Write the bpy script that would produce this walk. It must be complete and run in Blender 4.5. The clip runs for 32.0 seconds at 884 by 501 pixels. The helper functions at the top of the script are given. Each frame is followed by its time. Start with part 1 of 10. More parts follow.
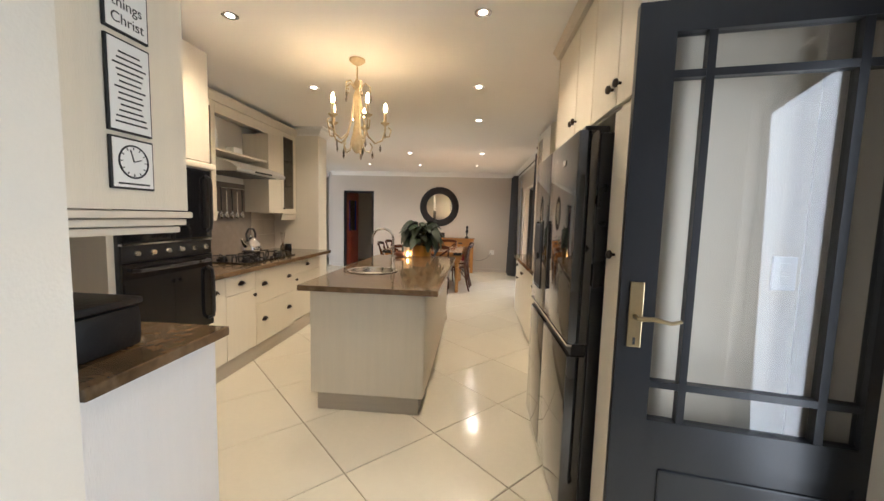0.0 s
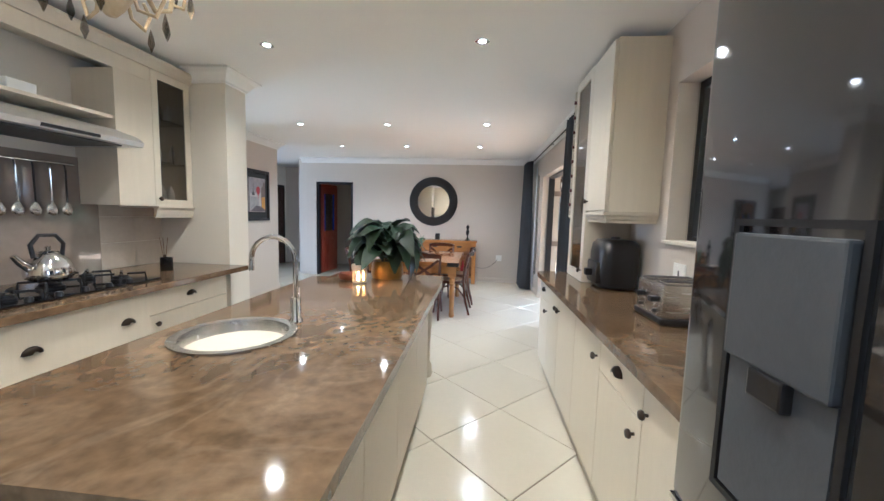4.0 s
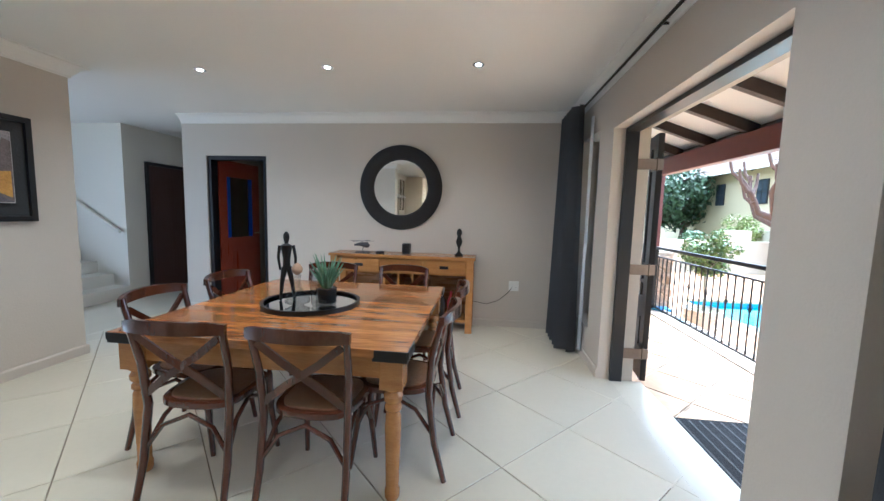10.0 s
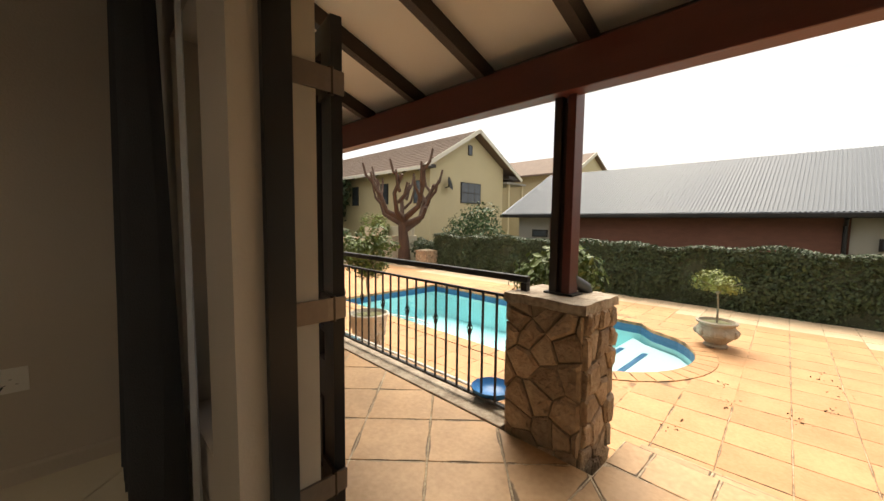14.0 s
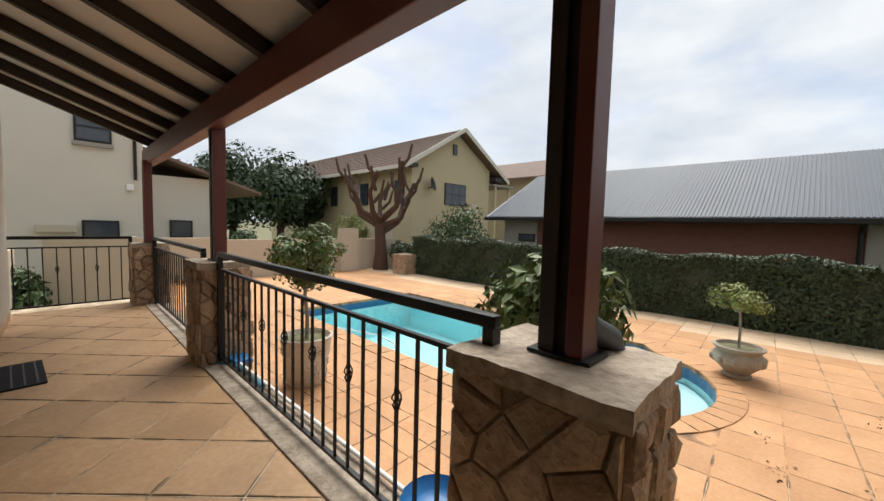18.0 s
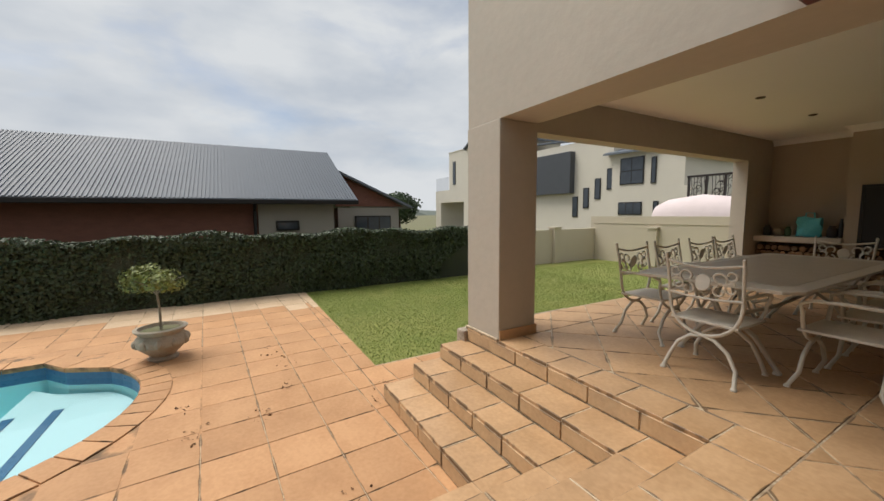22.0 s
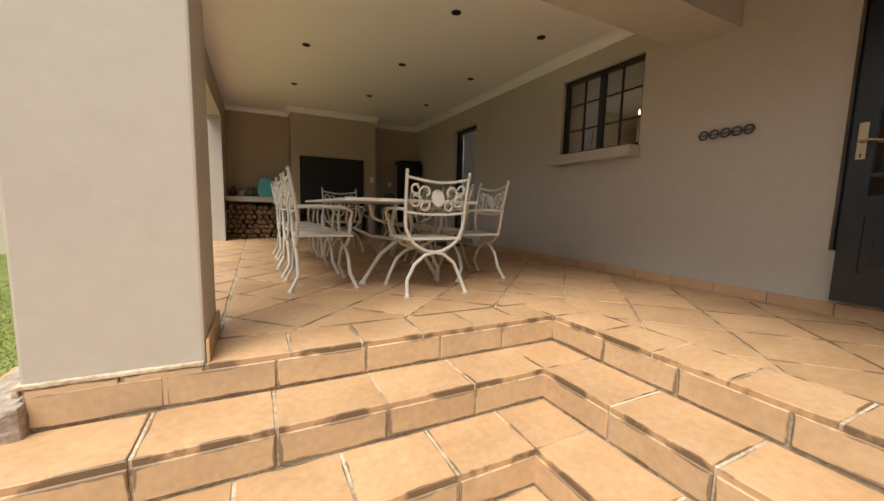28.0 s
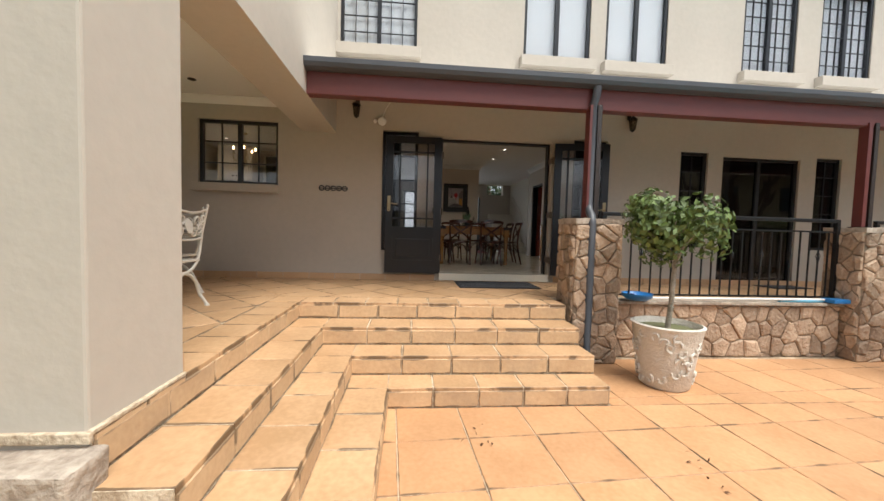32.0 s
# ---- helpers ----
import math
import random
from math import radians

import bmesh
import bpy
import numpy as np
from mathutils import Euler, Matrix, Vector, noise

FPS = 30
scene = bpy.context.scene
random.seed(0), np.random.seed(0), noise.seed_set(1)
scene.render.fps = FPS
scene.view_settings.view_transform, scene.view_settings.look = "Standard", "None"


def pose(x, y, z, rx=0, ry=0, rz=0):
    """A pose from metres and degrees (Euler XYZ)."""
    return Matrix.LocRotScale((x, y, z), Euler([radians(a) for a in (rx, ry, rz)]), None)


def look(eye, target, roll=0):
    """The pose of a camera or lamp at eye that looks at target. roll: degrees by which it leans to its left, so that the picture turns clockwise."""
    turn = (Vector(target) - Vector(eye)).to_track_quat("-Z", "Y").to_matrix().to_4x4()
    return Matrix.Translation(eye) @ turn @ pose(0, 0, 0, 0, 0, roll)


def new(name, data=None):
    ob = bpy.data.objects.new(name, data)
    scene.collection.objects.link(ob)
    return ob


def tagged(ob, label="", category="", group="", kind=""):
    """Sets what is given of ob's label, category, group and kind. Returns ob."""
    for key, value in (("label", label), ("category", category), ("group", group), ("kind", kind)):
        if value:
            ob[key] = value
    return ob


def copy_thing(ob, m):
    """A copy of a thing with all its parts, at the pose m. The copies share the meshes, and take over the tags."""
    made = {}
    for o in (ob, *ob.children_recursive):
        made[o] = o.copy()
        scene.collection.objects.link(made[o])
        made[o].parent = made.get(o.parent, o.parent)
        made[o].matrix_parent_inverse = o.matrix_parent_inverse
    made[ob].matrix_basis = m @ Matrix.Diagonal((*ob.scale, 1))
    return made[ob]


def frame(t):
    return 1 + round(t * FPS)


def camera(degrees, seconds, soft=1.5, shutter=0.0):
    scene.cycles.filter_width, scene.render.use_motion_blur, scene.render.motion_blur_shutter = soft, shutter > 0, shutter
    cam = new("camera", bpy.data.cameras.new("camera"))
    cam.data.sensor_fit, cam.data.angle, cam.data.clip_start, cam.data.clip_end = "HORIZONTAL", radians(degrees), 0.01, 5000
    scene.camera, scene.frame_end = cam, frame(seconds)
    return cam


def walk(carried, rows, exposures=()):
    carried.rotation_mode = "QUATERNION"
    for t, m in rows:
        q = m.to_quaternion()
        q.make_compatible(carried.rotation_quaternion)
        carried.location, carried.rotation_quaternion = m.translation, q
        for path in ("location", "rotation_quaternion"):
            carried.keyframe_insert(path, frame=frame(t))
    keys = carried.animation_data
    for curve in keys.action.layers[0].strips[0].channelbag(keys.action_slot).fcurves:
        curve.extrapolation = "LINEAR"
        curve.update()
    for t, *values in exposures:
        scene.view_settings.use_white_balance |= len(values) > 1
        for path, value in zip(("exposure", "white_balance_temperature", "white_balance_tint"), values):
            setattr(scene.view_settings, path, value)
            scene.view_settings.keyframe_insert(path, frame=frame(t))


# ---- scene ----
cam = camera(100.2, 32.0)
PATH = [
    (0, (2.256, 0.254, 1.405), (2.084, 2.238, 1.224), 1.6),
    (0.5, (2.262, 0.425, 1.395), (2.088, 2.409, 1.212), 1.6),
    (1, (2.273, 0.641, 1.395), (2.099, 2.625, 1.213), 1.6),
    (1.5, (2.238, 0.845, 1.37), (2.062, 2.829, 1.189), 1.6),
    (2, (2.2, 1.078, 1.369), (2.019, 3.062, 1.189), 1.5),
    (2.5, (2.205, 1.323, 1.356), (2.024, 3.307, 1.178), 1.4),
    (3, (2.249, 1.597, 1.382), (2.064, 3.58, 1.2), 1.6),
    (3.5, (2.265, 1.881, 1.392), (2.074, 3.863, 1.204), 1.6),
    (5.5, (2.333, 2.942, 1.424), (2.139, 4.923, 1.225), 1.5),
    (6, (2.351, 3.234, 1.44), (2.152, 5.214, 1.241), 1.4),
    (6.5, (2.423, 3.532, 1.436), (2.222, 5.512, 1.238), 1.4),
    (7, (2.452, 3.809, 1.426), (2.241, 5.788, 1.231), 1.5),
    (7.5, (2.435, 4.095, 1.416), (2.203, 6.071, 1.221), 1.5),
    (8, (2.423, 4.379, 1.403), (2.135, 6.349, 1.212), 1.4),
    (8.5, (2.408, 4.689, 1.397), (2.043, 6.646, 1.202), 1.4),
    (9, (2.347, 4.962, 1.376), (1.955, 6.914, 1.181), 1.5),
    (9.5, (2.318, 5.206, 1.39), (1.941, 7.16, 1.195), 1.5),
    (10, (2.342, 5.487, 1.363), (2.12, 7.465, 1.166), 1.5),
    (10.5, (2.359, 5.744, 1.366), (2.354, 7.734, 1.163), 1.5),
    (11, (2.354, 6.018, 1.291), (2.591, 7.997, 1.129), 1.5),
    (11.5, (2.424, 6.256, 1.279), (2.93, 8.185, 1.132), 1.1),
    (12, (2.509, 6.522, 1.292), (3.287, 8.358, 1.134), 1.4),
    (12.5, (2.594, 6.774, 1.26), (3.609, 8.49, 1.103), 1.4),
    (13, (2.69, 7.011, 1.264), (3.914, 8.584, 1.111), 1.1),
    (13.5, (2.816, 7.174, 1.277), (4.166, 8.641, 1.12), 0.8),
    (14, (3.013, 7.359, 1.29), (4.398, 8.793, 1.133), 0.7),
    (14.5, (3.165, 7.559, 1.294), (4.554, 8.989, 1.136), 0.8),
    (16.5, (3.991, 8.09, 1.203), (5.4, 9.503, 1.068), 1.3),
    (17, (4.065, 8.099, 1.223), (5.464, 9.522, 1.087), 1.5),
    (17.5, (4.12, 8.046, 1.221), (5.515, 9.474, 1.09), 1.5),
    (18, (4.141, 8.018, 1.223), (5.573, 9.407, 1.088), 1.5),
    (18.5, (4.166, 7.975, 1.222), (5.756, 9.181, 1.09), 1.2),
    (19, (4.2, 7.909, 1.228), (5.94, 8.886, 1.085), 0.3),
    (19.5, (4.251, 7.874, 1.205), (6.133, 8.534, 1.057), -0.1),
    (20, (4.299, 7.83, 1.19), (6.265, 8.161, 1.033), -0.2),
    (20.5, (4.334, 7.781, 1.187), (6.327, 7.783, 1.014), -0.2),
    (21, (4.364, 7.739, 1.178), (6.33, 7.418, 0.998), -0.3),
    (21.5, (4.403, 7.682, 1.177), (6.285, 7.03, 0.987), -0.4),
    (22, (4.516, 7.615, 1.163), (6.249, 6.637, 0.965), -0.5),
    (22.5, (4.705, 7.564, 1.171), (6.261, 6.324, 0.967), -0.2),
    (23, (4.939, 7.512, 1.164), (6.308, 6.07, 0.949), -0.3),
    (23.5, (5.195, 7.5, 1.176), (6.329, 5.866, 0.959), -0.2),
    (24, (5.453, 7.439, 1.145), (6.393, 5.687, 0.93), -0.3),
    (24.5, (5.665, 7.386, 1.081), (6.451, 5.559, 0.874), -0.2),
    (26.5, (6.475, 7.161, 0.567), (6.637, 5.182, 0.33), 1.1),
    (27, (6.675, 7.057, 0.555), (6.601, 5.072, 0.321), 1.3),
    (27.5, (6.92, 7.061, 0.57), (6.382, 5.149, 0.34), 1.4),
    (28, (7.193, 7.114, 0.551), (6.304, 5.337, 0.327), 1.4),
    (28.5, (7.488, 7.106, 0.559), (6.312, 5.503, 0.345), 1.7),
    (29, (7.764, 7.074, 0.551), (6.314, 5.712, 0.348), 1.9),
    (29.5, (8.033, 7.082, 0.531), (6.373, 5.984, 0.335), 1.8),
    (30, (8.296, 6.967, 0.551), (6.49, 6.128, 0.357), 1.9),
    (30.5, (8.548, 6.818, 0.565), (6.635, 6.264, 0.386), 1.7),
    (31, (8.811, 6.73, 0.588), (6.841, 6.431, 0.425), 1.6),
    (31.5, (9.062, 6.621, 0.609), (7.068, 6.544, 0.473), 1.5),
    (32, (9.358, 6.468, 0.639), (7.368, 6.641, 0.538), 1.6),
]
EXPOSURES = [(0.0, 3.5, 5750, 10), (1.0, 3.52, 5500, 9), (2.0, 3.68, 5100, 8), (3.0, 3.85, 4750, 8), (4.0, 3.8, 4600, 7), (7.0, 3.55, 4550, 6), (9.0, 3.55, 4550, 4), (10.5, 3.15, 4650, 4), (12.0, 2.85, 5000, 5), (13.0, 1.65, 6200, 10), (14.0, 1.1, 7200, 10), (16.5, 0.77, 6500, 10), (19.0, 0.4, 6250, 10), (22.0, 0.17, 6300, 10), (24.0, 0.57, 6800, 10), (26.5, 0.42, 6450, 10), (28.0, 0.82, 6350, 10), (30.0, 0.92, 6150, 10), (32.0, 0.87, 6100, 10)]
walk(cam, [(t, look(eye, target, roll)) for t, eye, target, roll in PATH], EXPOSURES)

# ---- world and light ----
SUN_EL, SUN_AZ = radians(62), radians(48)
world = bpy.data.worlds.new("overcast_sky")
scene.world = world
world.use_nodes = True
wn, wl = world.node_tree.nodes, world.node_tree.links
wn.clear()
w_out, w_bg = wn.new("ShaderNodeOutputWorld"), wn.new("ShaderNodeBackground")
w_sky = wn.new("ShaderNodeTexSky")
w_sky.sky_type, w_sky.sun_disc = "NISHITA", False
w_sky.sun_elevation, w_sky.sun_rotation = SUN_EL, SUN_AZ
w_sky.air_density, w_sky.dust_density = 1.0, 2.0
w_co, w_map = wn.new("ShaderNodeTexCoord"), wn.new("ShaderNodeMapping")
w_map.inputs["Scale"].default_value = (1.0, 1.0, 2.6)
w_noise, w_ramp, w_mix = wn.new("ShaderNodeTexNoise"), wn.new("ShaderNodeValToRGB"), wn.new("ShaderNodeMix")
w_noise.inputs["Scale"].default_value, w_noise.inputs["Detail"].default_value, w_noise.inputs["Roughness"].default_value = 2.3, 6.0, 0.55
w_noise.inputs["Distortion"].default_value = 0.4
w_ramp.color_ramp.elements[0].position, w_ramp.color_ramp.elements[1].position = 0.14, 0.48
w_shade, w_cloud = wn.new("ShaderNodeTexNoise"), wn.new("ShaderNodeValToRGB")
w_shade.inputs["Scale"].default_value, w_shade.inputs["Detail"].default_value = 3.1, 5.0
w_cloud.color_ramp.elements[0].color, w_cloud.color_ramp.elements[1].color = (4.4, 4.75, 5.2, 1), (6.3, 6.4, 6.4, 1)
w_cloud.color_ramp.elements[0].position, w_cloud.color_ramp.elements[1].position = 0.3, 0.6
w_mix.data_type = "RGBA"
wl.new(w_co.outputs["Generated"], w_map.inputs["Vector"])
for n in (w_noise, w_shade):
    wl.new(w_map.outputs["Vector"], n.inputs["Vector"])
wl.new(w_noise.outputs["Fac"], w_ramp.inputs["Fac"])
wl.new(w_shade.outputs["Fac"], w_cloud.inputs["Fac"])
wl.new(w_ramp.outputs["Color"], w_mix.inputs["Factor"])
wl.new(w_sky.outputs["Color"], w_mix.inputs["A"])
wl.new(w_cloud.outputs["Color"], w_mix.inputs["B"])
wl.new(w_mix.outputs["Result"], w_bg.inputs["Color"])
wl.new(w_bg.outputs["Background"], w_out.inputs["Surface"])
w_bg.inputs["Strength"].default_value = 0.1

sun = new("sun", bpy.data.lights.new("sun", "SUN"))
sun.data.energy, sun.data.angle, sun.data.color = 3.1, radians(40), (1.0, 0.93, 0.82)
sun.matrix_world = look((math.sin(SUN_AZ) * 30, math.cos(SUN_AZ) * 30, math.tan(SUN_EL) * 30), (0, 0, 0))


def sky_lamp(name, m, w, h, energy):
    """A stand-in for the daylight that falls through an opening."""
    la = new(name, bpy.data.lights.new(name, "AREA"))
    la.data.shape, la.data.size, la.data.size_y, la.data.energy, la.data.color = "RECTANGLE", w, h, energy, (0.95, 0.98, 1.0)
    la.matrix_world = m
    return la


sky_lamp("lounge_window_daylight", look((-5.5, 7.4, 1.35), (0, 7.4, 1.0)), 2.4, 1.7, 11)
sky_lamp("back_door_daylight", look((3.5, 0.84, 1.05), (0, 0.84, 0.95)), 0.72, 1.9, 2.5)


# ---- tools ----
def box(bm, x0, x1, y0, y1, z0, z1, m=None):
    """An upright box in bm; m turns it first."""
    v = [bm.verts.new(p) for p in ((x0, y0, z0), (x1, y0, z0), (x1, y1, z0), (x0, y1, z0), (x0, y0, z1), (x1, y0, z1), (x1, y1, z1), (x0, y1, z1))]
    for f in ((3, 2, 1, 0), (4, 5, 6, 7), (0, 1, 5, 4), (1, 2, 6, 5), (2, 3, 7, 6), (3, 0, 4, 7)):
        bm.faces.new([v[i] for i in f])
    if m is not None:
        bmesh.ops.transform(bm, matrix=m, verts=v)
    return v


def boxes(*rows, bevel=0.0):
    bm = bmesh.new()
    for r in rows:
        box(bm, *r)
    return soft(bm, bevel)


def soft(bm, width, segments=2):
    if width:
        bmesh.ops.bevel(bm, geom=bm.edges[:], offset=width, segments=segments, affect="EDGES", profile=0.6, clamp_overlap=True)
    return bm


def lathe(rows, n=24, bm=None, at=(0, 0, 0), cap=True):
    """A turned body from rows of (radius, z)."""
    bm = bm or bmesh.new()
    rings = []
    for r, z in rows:
        rings.append([bm.verts.new((at[0] + r * math.cos(math.tau * k / n), at[1] + r * math.sin(math.tau * k / n), at[2] + z)) for k in range(n)])
    for a, b in zip(rings, rings[1:]):
        for k in range(n):
            bm.faces.new((a[k], a[(k + 1) % n], b[(k + 1) % n], b[k]))
    if cap:
        bm.faces.new(rings[0][::-1])
        bm.faces.new(rings[-1])
    return bm


def tube(points, radius, n=8, bm=None, closed=False):
    """A round bar along points; radius is one number or one for each point."""
    bm = bm or bmesh.new()
    pts = [Vector(p) for p in points]
    rr = radius if isinstance(radius, (list, tuple)) else [radius] * len(pts)
    rings, up = [], None
    for i, p in enumerate(pts):
        a, b = pts[(i - 1) % len(pts)] if closed or i else p, pts[(i + 1) % len(pts)] if closed or i + 1 < len(pts) else p
        d = (b - a).normalized()
        if up is None:
            up = d.orthogonal().normalized()
        up = (up - d * up.dot(d)).normalized()
        side = d.cross(up)
        rings.append([bm.verts.new(p + rr[i] * (up * math.cos(math.tau * k / n) + side * math.sin(math.tau * k / n))) for k in range(n)])
    pairs = list(zip(rings, rings[1:])) + ([(rings[-1], rings[0])] if closed else [])
    for a, b in pairs:
        for k in range(n):
            bm.faces.new((a[k], a[(k + 1) % n], b[(k + 1) % n], b[k]))
    if not closed:
        bm.faces.new(rings[0][::-1])
        bm.faces.new(rings[-1])
    return bm


def bar(points, w, h, bm=None):
    """A flat bar of width w and height h along points, upright where it can be."""
    bm = bm or bmesh.new()
    pts = [Vector(p) for p in points]
    rings = []
    for i, p in enumerate(pts):
        d = (pts[min(i + 1, len(pts) - 1)] - pts[max(i - 1, 0)]).normalized()
        side = d.cross(Vector((0, 0, 1)))
        side = side.normalized() if side.length > 1e-4 else Vector((1, 0, 0))
        up = side.cross(d)
        rings.append([bm.verts.new(p + side * sx * w / 2 + up * sy * h / 2) for sx, sy in ((-1, -1), (1, -1), (1, 1), (-1, 1))])
    for a, b in zip(rings, rings[1:]):
        for k in range(4):
            bm.faces.new((a[k], a[(k + 1) % 4], b[(k + 1) % 4], b[k]))
    bm.faces.new(rings[0][::-1])
    bm.faces.new(rings[-1])
    return bm


def prism(outline, z0, z1, bm=None):
    """An upright prism over a flat outline of (x, y)."""
    bm = bm or bmesh.new()
    lo, hi = [bm.verts.new((x, y, z0)) for x, y in outline], [bm.verts.new((x, y, z1)) for x, y in outline]
    n = len(lo)
    bm.faces.new(lo[::-1])
    bm.faces.new(hi)
    for k in range(n):
        bm.faces.new((lo[k], lo[(k + 1) % n], hi[(k + 1) % n], hi[k]))
    return bm


def sweep(profile, path, bm=None):
    """A moulding: the profile of (out, z) swept along a level path of (x, y); out is to the path's right."""
    bm = bm or bmesh.new()
    rings = []
    for i, (x, y) in enumerate(path):
        dirs = []
        if i:
            dirs.append((Vector((x, y)) - Vector(path[i - 1])).normalized())
        if i + 1 < len(path):
            dirs.append((Vector(path[i + 1]) - Vector((x, y))).normalized())
        d = sum(dirs, Vector((0, 0))).normalized()
        out = Vector((d.y, -d.x)) / max(0.3, d.dot(dirs[0]))
        rings.append([bm.verts.new((x + out.x * o, y + out.y * o, z)) for o, z in profile])
    n = len(profile)
    for a, b in zip(rings, rings[1:]):
        for k in range(n):
            bm.faces.new((a[k], b[k], b[(k + 1) % n], a[(k + 1) % n]))
    bm.faces.new(rings[0])
    bm.faces.new(rings[-1][::-1])
    return bm


def mesh_of(name, bm, material, smooth=None):
    bmesh.ops.recalc_face_normals(bm, faces=bm.faces[:])
    me = bpy.data.meshes.new(name)
    bm.to_mesh(me)
    bm.free()
    me.materials.append(material)
    if smooth:
        for p in me.polygons:
            p.use_smooth = True
        me.set_sharp_from_angle(angle=radians(smooth))
    return me


def part(name, bm, material, parent, label="", smooth=None):
    ob = new(name, mesh_of(name, bm, material, smooth))
    ob.parent = parent
    return tagged(ob, label)


def thing(name, x, y, z, rz, label, category, group=""):
    ob = new(name)
    ob.empty_display_size = 0.1
    ob.matrix_basis = pose(x, y, z, 0, 0, rz)
    return tagged(ob, label, category, group)


def solo(name, bm, material, label, category, group="", m=None, smooth=None):
    """A thing of one piece."""
    ob = new(name, mesh_of(name, bm, material, smooth))
    if m is not None:
        ob.matrix_basis = m
    return tagged(ob, label, category, group)


def setting(name, bm, material, label="", category="", smooth=None):
    ob = new(name, mesh_of(name, bm, material, smooth))
    return tagged(ob, label, category, "", "structure")


def cells(xs, ys, zs, empty):
    """One clean shell over a block cut at xs, ys, zs, less the cells for which empty(x, y, z) of their middle holds."""
    bm, made = bmesh.new(), {}

    def vert(i, j, k):
        if (i, j, k) not in made:
            made[i, j, k] = bm.verts.new((xs[i], ys[j], zs[k]))
        return made[i, j, k]

    full = {}
    for i in range(len(xs) - 1):
        for j in range(len(ys) - 1):
            for k in range(len(zs) - 1):
                full[i, j, k] = not empty((xs[i] + xs[i + 1]) / 2, (ys[j] + ys[j + 1]) / 2, (zs[k] + zs[k + 1]) / 2)
    for (i, j, k), f in full.items():
        if not f:
            continue
        for d, q in (((-1, 0, 0), ((0, 0, 0), (0, 0, 1), (0, 1, 1), (0, 1, 0))), ((1, 0, 0), ((1, 0, 0), (1, 1, 0), (1, 1, 1), (1, 0, 1))),
                     ((0, -1, 0), ((0, 0, 0), (1, 0, 0), (1, 0, 1), (0, 0, 1))), ((0, 1, 0), ((0, 1, 0), (0, 1, 1), (1, 1, 1), (1, 1, 0))),
                     ((0, 0, -1), ((0, 0, 0), (0, 1, 0), (1, 1, 0), (1, 0, 0))), ((0, 0, 1), ((0, 0, 1), (1, 0, 1), (1, 1, 1), (0, 1, 1)))):
            if not full.get((i + d[0], j + d[1], k + d[2]), False):
                bm.faces.new([vert(i + a, j + b, k + c) for a, b, c in q])
    return bm


def wall(x0, x1, y0, y1, z0, z1, holes=()):
    """A wall block with openings (a0, a1, z0, z1) right through its thickness, a being measured along it."""
    along = 0 if x1 - x0 > y1 - y0 else 1
    cuts = sorted({c for h in holes for c in h[:2]})
    zs = sorted({z0, z1, *(min(max(c, z0), z1) for h in holes for c in h[2:])})
    xs = sorted({x0, x1, *cuts}) if along == 0 else [x0, x1]
    ys = sorted({y0, y1, *cuts}) if along == 1 else [y0, y1]
    return cells(xs, ys, zs, lambda x, y, z: any(h[0] < (x, y)[along] < h[1] and h[2] < z < h[3] for h in holes))


# ---- materials ----
def nodes_of(name):
    m = bpy.data.materials.new(name)
    m.use_nodes = True
    nt = m.node_tree
    return m, nt.nodes, nt.links, nt.nodes["Principled BSDF"]


